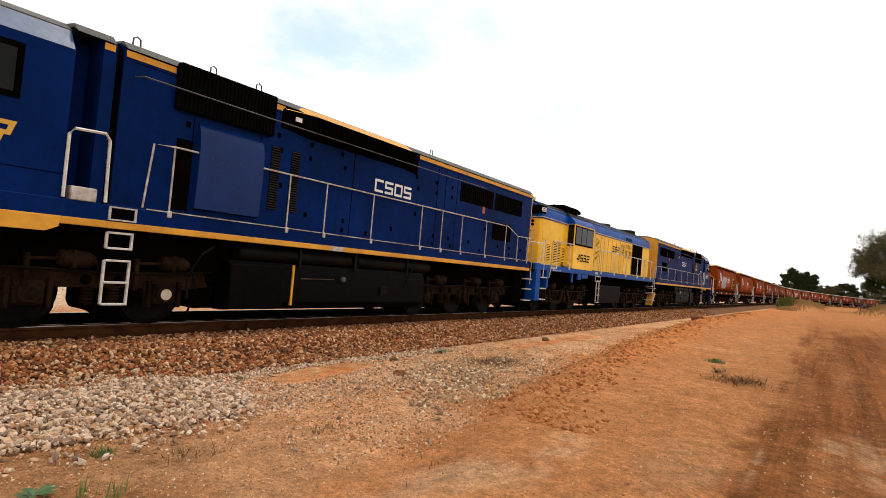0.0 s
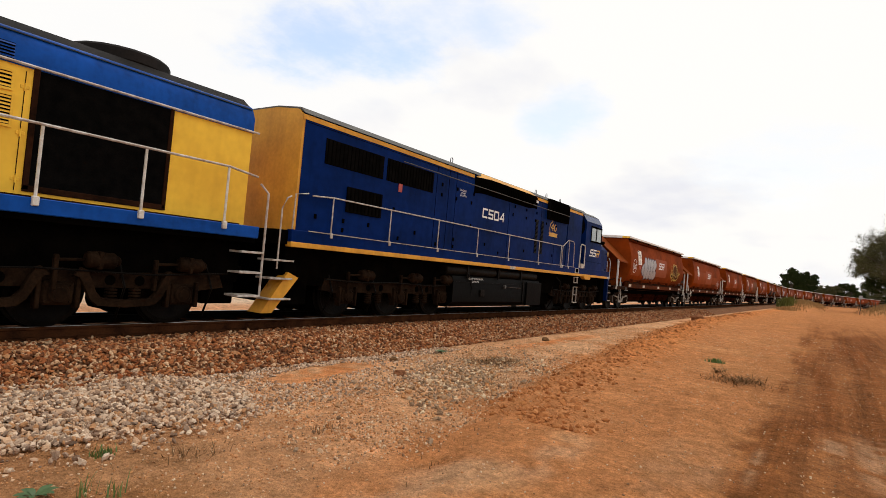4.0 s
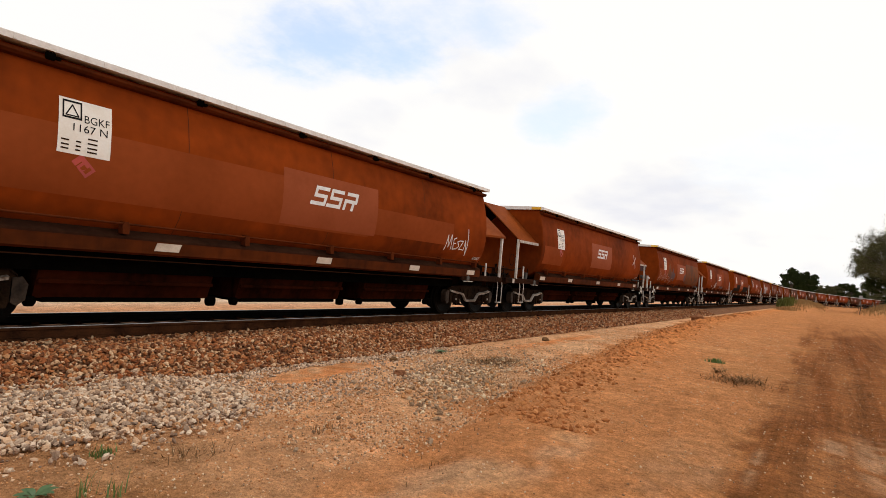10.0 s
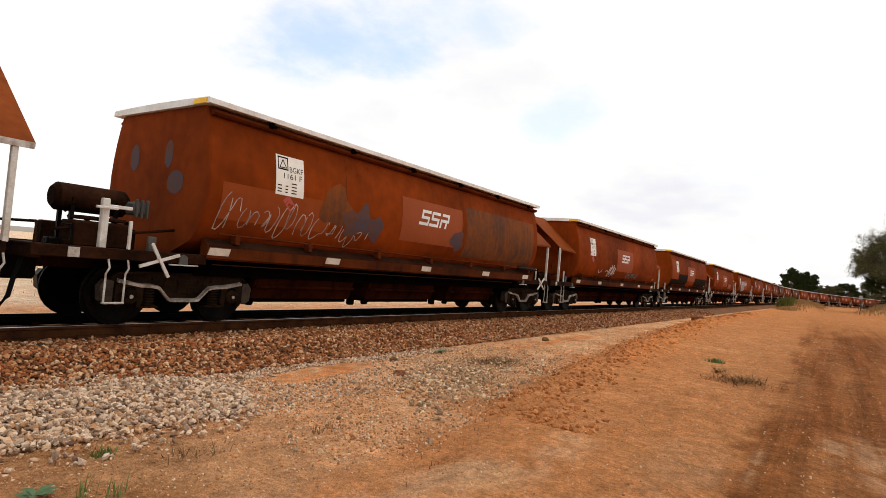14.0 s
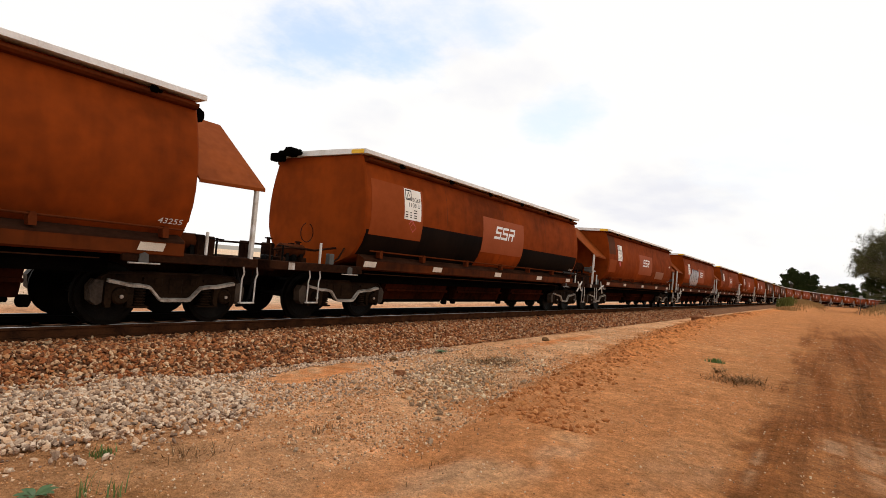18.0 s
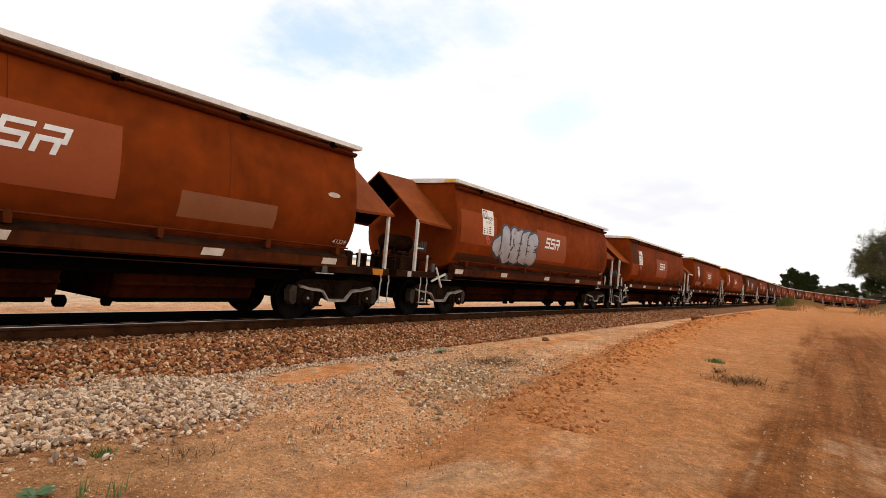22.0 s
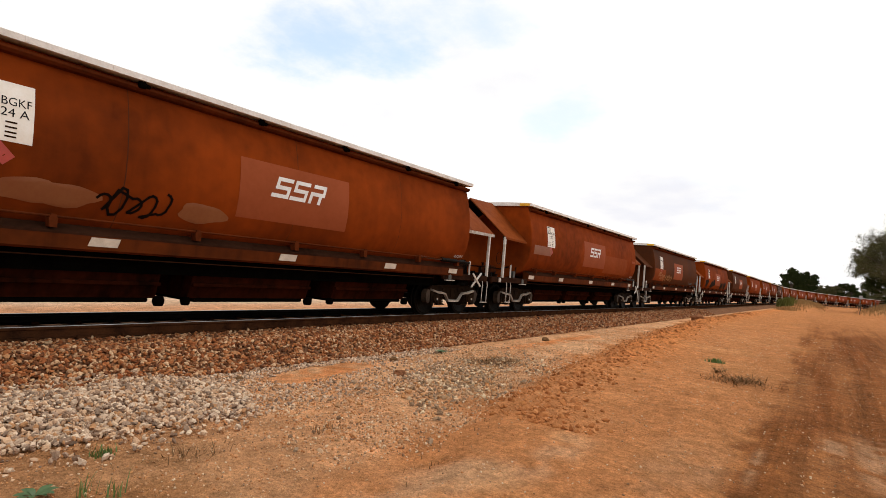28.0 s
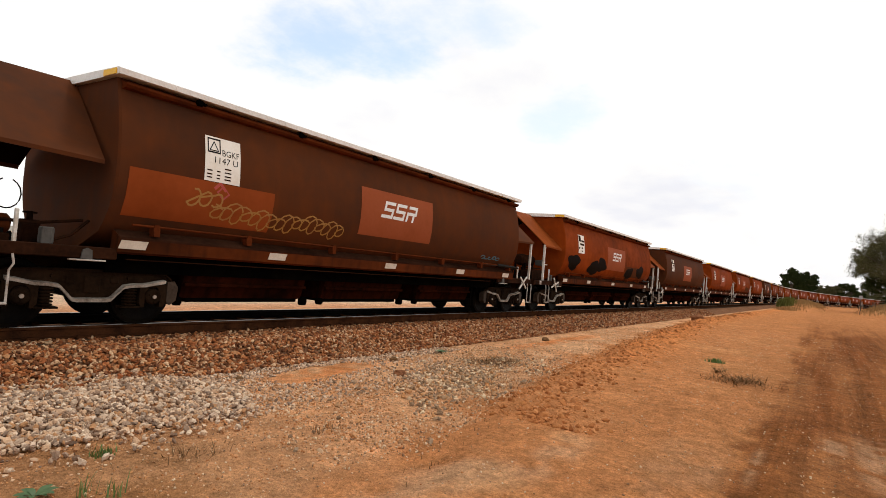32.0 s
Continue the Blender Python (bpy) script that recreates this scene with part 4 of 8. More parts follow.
def bogie_parts(parent, cx):
    """A three-piece bogie at cx: cast side frames with a worn, highlight-pale lower flange, axle boxes in jaws, springs
    and two wheelsets.
    """
    bogie = new("bogie")
    bogie.parent, bogie.matrix_basis = parent, pose(cx, 0, 0)
    side = [(-1.20, 0.66), (-1.06, 0.78), (-0.62, 0.81), (0.62, 0.81), (1.06, 0.78), (1.20, 0.66), (1.20, 0.60), (1.06, 0.58), (0.72, 0.58), (0.42, 0.58), (0.24, 0.40), (-0.24, 0.40), (-0.42, 0.58), (-0.72, 0.58), (-1.06, 0.58), (-1.20, 0.60)]
    low = [(-1.04, 0.665), (-0.92, 0.645), (-0.72, 0.605), (-0.56, 0.60), (-0.42, 0.575), (-0.25, 0.395), (-0.20, 0.385), (0.20, 0.385), (0.25, 0.395), (0.42, 0.575), (0.56, 0.60), (0.72, 0.605), (0.92, 0.645), (1.04, 0.665)]
    for sg in (-1, 1):
        s = Shape().prism(side, sg * 1.02, sg * 1.09)
        s.box(-0.11, 0.11, sg * 1.09, sg * 1.115, 0.50, 0.74, 0.02)
        s.box(-0.34, -0.22, sg * 1.09, sg * 1.11, 0.62, 0.74, 0.01).box(0.24, 0.36, sg * 1.09, sg * 1.11, 0.64, 0.74, 0.01)
        for x in (-0.5, 0.5):
            s.cyl((x, sg * 1.08, 0.72), (x, sg * 1.12, 0.72), 0.03, 8)
        fr = part("side_frame", s, M["dusty_steel"], bogie)
        # Flange is dusty and worn; its pale colour also paints the glossy highlights.
        r = Shape().loft([[(x, sg * 1.085, z), (x, sg * 1.155, z - 0.008), (x, sg * 1.165, z + 0.034), (x, sg * 1.085, z + 0.052)] for x, z in low])
        part("flange", r, M["flange"], fr, "pale worn lower flange with highlights in its colour")
        r = Shape().loft([[(x, sg * 1.085, z), (x, sg * 1.13, z + 0.006), (x, sg * 1.13, z + 0.028), (x, sg * 1.085, z + 0.036)] for x, z in ((-1.14, 0.70), (-1.04, 0.775), (-0.62, 0.80), (0.62, 0.80), (1.04, 0.775), (1.14, 0.70))])
        part("top_flange", r, M["dusty_steel"], fr)
        for e in (-1, 1):
            sp = Shape()
            for q in range(6):
                sp.cyl((e * 0.55, sg * 1.06, 0.325 + 0.043 * q), (e * 0.55, sg * 1.06, 0.350 + 0.043 * q), 0.098, 12, 0.008)
            sp.cyl((e * 0.55, sg * 1.06, 0.31), (e * 0.55, sg * 1.06, 0.59), 0.06, 10)
            sp.box(e * 0.40, e * 0.70, sg * 0.98, sg * 1.13, 0.285, 0.315, 0.008)
            part("spring", sp, M["dusty_steel"], bogie)
            jaw = Shape().prism([(e * 0.66, 0.62), (e * 0.66, 0.36), (e * 0.70, 0.30), (e * 0.745, 0.30), (e * 0.745, 0.52), (e * 0.80, 0.60), (e * 0.92, 0.60), (e * 0.975, 0.52), (e * 0.975, 0.30), (e * 1.04, 0.30), (e * 1.07, 0.38), (e * 1.07, 0.64)], sg * 1.03, sg * 1.14)
            part("pedestal", jaw, M["dusty_steel"], bogie)
            blk = Shape().prism([(e * 1.09, 0.68), (e * 1.09, 0.37), (e * 1.16, 0.33), (e * 1.25, 0.40), (e * 1.27, 0.60), (e * 1.20, 0.70)], sg * 0.96, sg * 1.12)
            part("end_block", blk, M["cast"], bogie, "worn grey-brown frame end")
            ab = Shape().box(e * 0.86 - 0.105, e * 0.86 + 0.105, sg * 1.0, sg * 1.12, 0.36, 0.58, 0.03)
            ab.cyl((e * 0.86, sg * 1.10, 0.46), (e * 0.86, sg * 1.185, 0.46), 0.118, 16, 0.02)
            for q in range(3):
                th = 0.6 + q * 2.094
                ab.cyl((e * 0.86 + 0.07 * math.cos(th), sg * 1.18, 0.46 + 0.07 * math.sin(th)), (e * 0.86 + 0.07 * math.cos(th), sg * 1.20, 0.46 + 0.07 * math.sin(th)), 0.018, 6)
            b = part("axle_box", ab, M["dusty_steel"], bogie)
            part("end_cap", Shape().cyl((e * 0.86, sg * 1.18, 0.46), (e * 0.86, sg * 1.205, 0.46), 0.028, 10), M["steel"], b)
    bo = Shape().box(-0.22, 0.22, -1.0, 1.0, 0.42, 0.74, 0.04)
    part("bolster", bo, M["grease_and_shade"], bogie)
    s = Shape()
    for e in (-1, 1):
        s.tube([(e * 0.36, -1.0, 0.50), (e * 0.34, 0, 0.48), (e * 0.36, 1.0, 0.50)], 0.03)
    part("brake_beam", s, M["grease_and_shade"], bogie)
    for e in (-1, 1):
        wheelset(bogie, e * 0.86, 0.46)
    return bogie


def wheelset(parent, x, r):
    s = Shape()
    n = 26
    for sg in (-1, 1):
        rings = []
        for y, q in ((0.68, 0.30), (0.68, r + 0.028), (0.705, r + 0.026), (0.715, r), (0.80, r - 0.004), (0.81, r - 0.07), (0.785, r - 0.11), (0.775, 0.16), (0.80, 0.12)):
            rings.append([(q * math.cos(2 * math.pi * k / n), sg * y, q * math.sin(2 * math.pi * k / n)) for k in range(n)])
        s.loft(rings)
    s.cyl((0, -0.98, 0), (0, 0.98, 0), 0.075, 10)
    ws = part("wheelset", s, M["grease_and_shade"], parent)
    ws.matrix_basis = pose(x, 0, r)
    HOOKS.append((ws, r))
    return ws


def wagon_base():
    wagon = new("grain_wagon")
    X = lambda a: a - WX
    s = Shape().box(X(0.1), X(15.65), -0.28, 0.28, 0.80, 1.12, 0.02)
    s.box(X(0.0), X(0.14), -1.40, 1.40, 0.96, 1.15, 0.015)
    s.box(X(15.61), X(15.75), -1.40, 1.40, 0.96, 1.15, 0.015)
    s.box(X(0.0), X(2.4), -1.30, 1.30, 1.09, 1.13).box(X(13.3), X(15.75), -1.30, 1.30, 1.09, 1.13)
    part("underframe", s, M["frame"], wagon)
    for a, b in ((0.0, 2.42), (13.45, 15.75)):
        for sg in (-1, 1):
            part("end_sill", Shape().box(X(a), X(b), sg * 1.36, sg * 1.43, 0.99, 1.15, 0.012), M["frame"], wagon, "grimy brown end sill")
    half = PROFILE + [(0.62, 1.12)]
    ring = [(-y, z) for y, z in half] + [(y, z) for y, z in half[::-1]]
    s = Shape()
    s.loft([[(X(x), y * k, z) for y, z in ring] for x, k in ((2.24, 0.985), (2.27, 1.0), (5.3, 1.0), (8.3, 1.0), (11.4, 1.0), (14.37, 1.0), (14.40, 0.985))])
    tank = part("hopper_body", s, M["oxide"], wagon)
    for x in (5.3, 8.35, 11.4):
        s = Shape()
        for j in range(len(PROFILE) - 1):
            (ya, za), (yb, zb) = PROFILE[j], PROFILE[j + 1]
            s.add([(X(x) - 0.006, -ya - 0.002, za), (X(x) + 0.006, -ya - 0.002, za), (X(x) + 0.006, -yb - 0.002, zb), (X(x) - 0.006, -yb - 0.002, zb)], [(0, 1, 2, 3)])
        part("weld_seam", s, M["umber"], tank)
    for sg in (-1, 1):
        s = Shape().loft([[(X(x), sg * y, z) for y, z in ((1.30, 3.36), (1.42, 3.385), (1.455, 3.42), (1.45, 3.455), (1.42, 3.45), (1.28, 3.50))] for x in (2.29, 14.36)])
        ch = part("eave_channel", s, M["eave"], wagon, "brown gutter rail under the roof")
        if sg < 0:
            for x in np.arange(3.4, 14.2, 2.05):
                part("hinge", Shape().box(X(x) - 0.07, X(x) + 0.05, -1.485, -1.43, 3.42, 3.52, 0.02).box(X(x) + 0.05, X(x) + 0.11, -1.475, -1.44, 3.44, 3.49, 0.01), M["black"], ch)
    s = Shape()
    cam_prof = [(-1.49, 3.53), (-1.49, 3.61), (-1.44, 3.63), (-0.7, 3.645), (0, 3.65), (0.7, 3.645), (1.44, 3.63), (1.49, 3.61), (1.49, 3.53)]
    s.cross(cam_prof, X(2.17), X(14.45))
    for x in np.arange(3.0, 14.0, 1.02):
        s.box(X(x) - 0.02, X(x) + 0.02, -1.496, -1.485, 3.54, 3.60)
    roof = part("roof_cover", s, M["cover"], wagon, "off-white roll-top roof cover edge")
    part("corner_plate", Shape().box(X(2.155), X(2.175), -1.40, -1.05, 3.535, 3.615), M["yellow"], roof, "small yellow corner marker")
    # sill along the flank with a dusty ledge, and a thin flange below it
    for sg in (-1, 1):
        s = Shape().loft([[(X(x), sg * y, z) for y, z in ((1.25, 1.42), (1.42, 1.345), (1.455, 1.32), (1.45, 1.11), (1.40, 1.08), (1.25, 1.10))] for x in (2.4, 14.35)])
        sill = part("side_sill", s, M["sill"], wagon, "rust-brown sill under the hopper")
        s = Shape().loft([[(X(x), sg * y, z) for y, z in ((1.25, 1.425), (1.42, 1.35), (1.46, 1.323), (1.457, 1.29), (1.25, 1.40))] for x in (2.41, 14.34)])
        part("ledge", s, M["ledge"], sill, "pale dusty top ledge")
        s = Shape().box(X(2.6), X(13.2), sg * 1.28, sg * 1.33, 0.995, 1.012)
        part("flange", s, M["ledge"], sill)
        if sg < 0:
            for x in (2.62, 5.17, 8.35, 11.28, 13.85):
                part("reflector", Shape().prism([(X(x) - 0.22, 1.155), (X(x) + 0.16, 1.155), (X(x) + 0.20, 1.275), (X(x) - 0.18, 1.275)], -1.466, -1.456), M["reflector"], sill, "pale reflector plate")
    pipe = part("side_rail", Shape().tube([(X(x), -1.475, 1.50) for x in (2.55, 8.4, 14.3)], 0.017, 7), M["eave"], wagon, "brown operating rod along the flank")
    first = None
    for x in (2.9, 4.5, 6.5, 8.48, 10.36, 12.3, 14.0):
        if first is None:
            first = part("bracket", Shape().prism([(-0.035, 1.36), (0.05, 1.36), (0.05, 1.47), (0.03, 1.53), (-0.03, 1.53), (-0.05, 1.47)], -1.505, -1.38), M["eave"], pipe)
            first.matrix_basis = pose(X(x), 0, 0)
        else:
            share(first, pipe, pose(X(x), 0, 0))
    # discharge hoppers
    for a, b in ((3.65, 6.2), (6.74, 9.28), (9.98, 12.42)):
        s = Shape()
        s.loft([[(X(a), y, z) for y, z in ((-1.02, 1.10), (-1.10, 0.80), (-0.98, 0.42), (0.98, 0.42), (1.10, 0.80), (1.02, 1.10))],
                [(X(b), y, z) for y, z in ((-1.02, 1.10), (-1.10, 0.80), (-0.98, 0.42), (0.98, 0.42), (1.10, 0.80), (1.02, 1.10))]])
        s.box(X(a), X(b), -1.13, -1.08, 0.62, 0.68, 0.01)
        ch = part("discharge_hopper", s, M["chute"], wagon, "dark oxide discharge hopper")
        g = Shape().box(X(a) + 0.1, X(b) - 0.1, -1.0, 1.0, 0.36, 0.43, 0.02)
        g.box(X(b) - 0.02, X(b) + 0.14, -1.06, -0.92, 0.30, 0.46, 0.03).box(X(a) - 0.10, X(a) + 0.04, -1.06, -0.92, 0.31, 0.44, 0.03)
        part("gate", g, M["black"], ch)
    # Made-up black block standing for the shade below the sill.
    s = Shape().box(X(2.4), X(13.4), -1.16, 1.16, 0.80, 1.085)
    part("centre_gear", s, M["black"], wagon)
    # shunter's steps and grab handles
    for x, w in ((0.90, 0.26), (15.42, 0.27)):
        s = Shape()
        for a in (x, x + w):
            s.tube([(X(a) + 0.03, -1.44, 1.0), (X(a) + 0.05, -1.45, 0.88), (X(a), -1.47, 0.80), (X(a), -1.47, 0.40)], 0.014, 6)
        s.box(X(x) - 0.01, X(x + w) + 0.01, -1.50, -1.42, 0.385, 0.41, 0.006)
        part("foot_step", s, M["worn_white"], wagon, "chipped white stirrup step")
    for x, h in ((1.2, 1.55), (14.75, 1.52)):
        part("grab_handle", Shape().box(X(x) - 0.022, X(x) + 0.022, -1.42, -1.38, 1.14, h, 0.008), M["white"], wagon, "white grab handle")
    part("label_plate", Shape().box(X(0.42), X(0.56), -1.44, -1.43, 1.0, 1.13), M["worn_white"], wagon)
    # end gear common to all
    rr = random.Random(4)
    for k in range(9):
        x, y, z = X(0.5 + 0.19 * k), rr.uniform(-1.1, 0.6), rr.uniform(1.2, 1.55)
        q = rr.uniform(0.05, 0.13)
        s = Shape().box(x - q, x + q, y - 0.1, y + 0.1, 1.12, z, 0.02)
        if k % 2:
            s.cyl((x, y, z - 0.01), (x, y, z + 0.12), 0.04, 10)
            s.cyl((x - 0.09, y, z + 0.10), (x + 0.09, y, z + 0.10), 0.016, 6)
        part("brake_gear", s, M["frame"] if k % 3 else M["grease_and_shade"], wagon)
    for k in range(5):
        x, y = X(14.6 + 0.2 * k), rr.uniform(-0.9, 0.6)
        part("brake_gear", Shape().box(x - 0.08, x + 0.08, y - 0.1, y + 0.1, 1.12, rr.uniform(1.2, 1.5), 0.02), M["frame"], wagon)
    for x in (0.62, 15.2):
        part("valve_handle", Shape().cyl((X(x), -1.0, 1.13), (X(x), -1.0, 1.45), 0.018, 6).cyl((X(x) - 0.13, -1.0, 1.43), (X(x) + 0.13, -1.0, 1.43), 0.012, 6), M["grease_and_shade"], wagon)
    part("brake_pipe", Shape().tube([(X(0.45), -0.9, 1.35), (X(0.9), -0.9, 1.42), (X(1.6), -0.8, 1.40), (X(2.2), -0.8, 1.5)], 0.025), M["frame"], wagon)
    part("hand_rail", Shape().tube([(X(0.08), -1.3, 1.14), (X(0.08), -1.3, 1.42), (X(0.08), 1.3, 1.42), (X(0.08), 1.3, 1.14)], 0.02), M["frame"], wagon)
    for x in (0.30, 15.55):
        part("draft_gear", Shape().box(X(x) - 0.28, X(x) + 0.2, -0.34, 0.34, 0.62, 0.97, 0.03), M["grease_and_shade"], wagon)
    part("lamp_bracket", Shape().box(X(1.50), X(1.62), -1.36, -1.30, 1.13, 1.36, 0.01).cyl((X(1.56), -1.365, 1.30), (X(1.56), -1.355, 1.30), 0.03, 10), M["roofgrey"], wagon, "grey valve box")
    # lifting lugs on the end sills, each on a white lip
    for x in (2.02, 13.75):
        lug = part("lifting_lug", Shape().prism([(X(x) - 0.07, 0.985), (X(x) + 0.07, 0.985), (X(x) + 0.06, 1.10), (X(x), 1.13), (X(x) - 0.06, 1.10)], -1.455, -1.43), M["roofgrey"], wagon)
        part("white_lip", Shape().box(X(x) - 0.22, X(x) + 0.24, -1.47, -1.42, 0.958, 0.978, 0.004), M["worn_white"], lug)
    for x, d in ((0.0, -1), (15.75, 1)):
        s = Shape().box(X(x), X(x) + d * 0.125, -0.13, 0.13, 0.74, 1.0, 0.03).box(X(x) - d * 0.4, X(x), -0.09, 0.09, 0.80, 0.94)
        part("coupler", s, M["grease_and_shade"], wagon)
        s = Shape().tube([(X(x) - d * 0.05, -0.45, 0.9), (X(x) + d * 0.05, -0.47, 0.6), (X(x) + d * 0.11, -0.45, 0.33), (X(x) + d * 0.12, -0.30, 0.28)], 0.025)
        part("air_hose", s, M["rubber"], wagon)
        s = Shape().tube([(X(x) - d * 0.10, -0.95, 0.98), (X(x) - d * 0.02, -0.97, 0.70), (X(x) + d * 0.02, -0.96, 0.44), (X(x) + d * 0.10, -0.92, 0.30), (X(x) + d * 0.12, -0.78, 0.28)], 0.03)
        part("air_hose", s, M["rubber"], wagon)
    bogie_parts(wagon, X(2.28))
    bogie_parts(wagon, X(14.48))
    # panels on the flank
    part("name_panel", panel(Shape(), X(7.12), X(9.68), 1.82, 2.82), M["patch"], wagon, "lighter red-brown name panel")
    return wagon


def end_kit(wagon, left, full):
    """Gear on an end platform. Full: white spoked handbrake wheel, high air reservoir and white arm; else a wire hoop and a low reservoir."""
    X = lambda a: a - WX
    E = (lambda a: X(a)) if left else (lambda a: X(15.75 - a))
    g = 1 if left else -1
    if full:
        x, t0 = (1.63, 0.42) if left else (15.04, 0.78)
        wheel = part("handbrake_wheel", Shape().cyl((X(x), -1.40, 1.02), (X(x), -1.52, 1.02), 0.03, 8), M["white"], wagon, "white four-spoke handbrake wheel")
        for k in range(4):
            th = t0 + k * math.pi / 2 + (0.12 if k % 2 else -0.10)
            d, pz = Vector((math.cos(th), 0, math.sin(th))), Vector((-math.sin(th), 0, math.cos(th)))
            c = Vector((X(x), -1.48 - 0.008 * (k % 2), 1.02))
            n = 0.31 - 0.03 * (k % 2)
            q = [c + pz * 0.021, c + d * n + pz * 0.023, c + d * n - pz * 0.023, c - pz * 0.021]
            part("spoke", Shape().loft([[p + Vector((0, -0.02, 0)) for p in q], [p + Vector((0, 0.01, 0)) for p in q]]), M["white"], wheel)
        z, r = (1.82, 0.20) if left else (1.80, 0.22)
        rs = part("air_reservoir", Shape().cyl((E(0.52), -0.5, z), (E(1.55 if left else 1.75), -0.5, z), r, 18, 0.06), M["frame"], wagon, "brown air reservoir on the end platform")
        s = Shape()
        for u in (0.72, 1.32):
            s.tube([(E(u), -0.5 - r - 0.004, z), (E(u), -0.5 - r * 0.7, z - r * 0.72), (E(u), -0.5, z - r - 0.004), (E(u), -0.5 + r * 0.7, z - r * 0.72)], 0.014)
            s.box(E(u) - 0.025, E(u) + 0.025, -0.72, -0.66, 1.12, z - 0.12).box(E(u) - 0.025, E(u) + 0.025, -0.34, -0.28, 1.12, z - 0.12)
        part("reservoir_saddle", s, M["grease_and_shade"], rs)
        part("equipment_rack", Shape().box(E(0.62), E(1.42), -1.02, -0.58, 1.13, 1.50, 0.03).box(E(0.70), E(1.34), -1.0, -0.6, 1.52, 1.57, 0.01), M["frame"], wagon, "rusty equipment rack")
        if left:
            part("white_arm", Shape().box(X(0.73), X(1.02), -1.40, -1.36, 1.68, 1.715, 0.006), M["white"], wagon)
            s = Shape().box(X(1.42), X(1.66), -1.0, -0.72, 1.66, 1.86, 0.03)
            for q in range(3):
                s.box(X(1.44 + 0.08 * q), X(1.48 + 0.08 * q), -1.03, -0.98, 1.62, 1.90, 0.01)
            part("brake_valve", s, M["roofgrey"], wagon, "grey finned brake valve")
        else:
            cy = part("door_cylinder", Shape().cyl((X(13.25), -1.46, 1.49), (X(14.35), -1.46, 1.475), 0.052, 12, 0.015).cyl((X(14.35), -1.46, 1.475), (X(14.62), -1.46, 1.47), 0.03, 8), M["grease_and_shade"], wagon, "dark door-operating cylinder")
            part("piston_rod", Shape().cyl((X(12.35), -1.46, 1.50), (X(13.25), -1.46, 1.49), 0.022, 8), M["roofgrey"], cy, "bright piston rod")
    else:
        c = (E(1.22), -0.95, 1.74)
        part("wire_hoop", Shape().tube([(c[0] + g * 0.16 * math.sin(0.4 * q), c[1], c[2] - 0.19 * math.cos(0.4 * q)) for q in range(-7, 8)], 0.009, 5), M["grease_and_shade"], wagon, "bent wire hoop")
        rs = part("air_reservoir", Shape().cyl((E(0.75), -0.72, 1.36), (E(1.35), -0.72, 1.36), 0.13, 14, 0.03), M["sill"], wagon, "small rust-red air reservoir")
        part("reservoir_saddle", Shape().box(E(0.85), E(0.92), -0.84, -0.6, 1.12, 1.30).box(E(1.2), E(1.27), -0.84, -0.6, 1.12, 1.30), M["grease_and_shade"], rs)
        part("release_valve", Shape().box(E(1.5), E(1.66), -1.34, -1.24, 1.14, 1.36, 0.015).cyl((E(1.58), -1.345, 1.29), (E(1.58), -1.335, 1.29), 0.035, 10), M["roofgrey"], wagon, "grey release valve")
        part("grey_pipe", Shape().tube([(E(1.66), -1.29, 1.2), (E(1.9), -1.2, 1.28), (E(2.15), -1.1, 1.5)], 0.02), M["frame"], wagon)


def canopy(wagon, left=True, mat="oxide_roof", reach=0.0):
    """A tent-shaped weather hood over the end platform on white posts."""
    X = lambda a: a - WX
    a, b, top, post = (0.68, 2.12, 2.24, 0.70) if left else (15.74 + reach, 14.5, 14.40, 15.60 + 0.7 * reach)
    inner = top
    s = Shape()
    t = 0.03
    for sg in (-1, 1):
        quad = [(X(a), sg * 1.44, 2.37), (X(b), sg * 1.44, 2.33), (X(inner), 0, 3.60), (X(a) + (0.04 if left else -0.04), 0, 3.58)]
        n = Vector((0, sg * 1.23, 1.44)).normalized() * t
        s.loft([[Vector(p) for p in quad], [Vector(p) - n for p in quad]])
        s.loft([[Vector(p) for p in (quad[0], quad[1])] + [Vector(p) + Vector((0, 0, -0.055)) for p in (quad[1], quad[0])], [Vector(p) + Vector((0, -sg * 0.02, 0)) for p in (quad[0], quad[1])] + [Vector(p) + Vector((0, -sg * 0.02, -0.055)) for p in (quad[1], quad[0])]])
    hood = part("end_canopy", s, M[mat], wagon, "peaked red oxide weather hood")
    # Thin dark sheet added below both slopes; the hood's shade is its colour.
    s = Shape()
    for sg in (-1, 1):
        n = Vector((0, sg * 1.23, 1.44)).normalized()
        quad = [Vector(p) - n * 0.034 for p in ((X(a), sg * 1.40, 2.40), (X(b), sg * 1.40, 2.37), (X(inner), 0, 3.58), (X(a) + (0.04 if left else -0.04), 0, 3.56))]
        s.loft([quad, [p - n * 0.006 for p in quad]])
    part("lining", s, M["lining"], hood, "dark sheet coloured as the shade under the hood")
    for sg in (-1, 1):
        s = Shape().box(X(post) - 0.035, X(post) + 0.035, sg * 1.36, sg * 1.43, 1.13, 2.38, 0.008)
        part("canopy_post", s, M["white"], wagon, "white hood post")
    if left:
        part("brace", Shape().tube([(X(0.70), -1.36, 2.1), (X(0.95), -1.2, 2.42)], 0.018), M["frame"], wagon)
    return hood


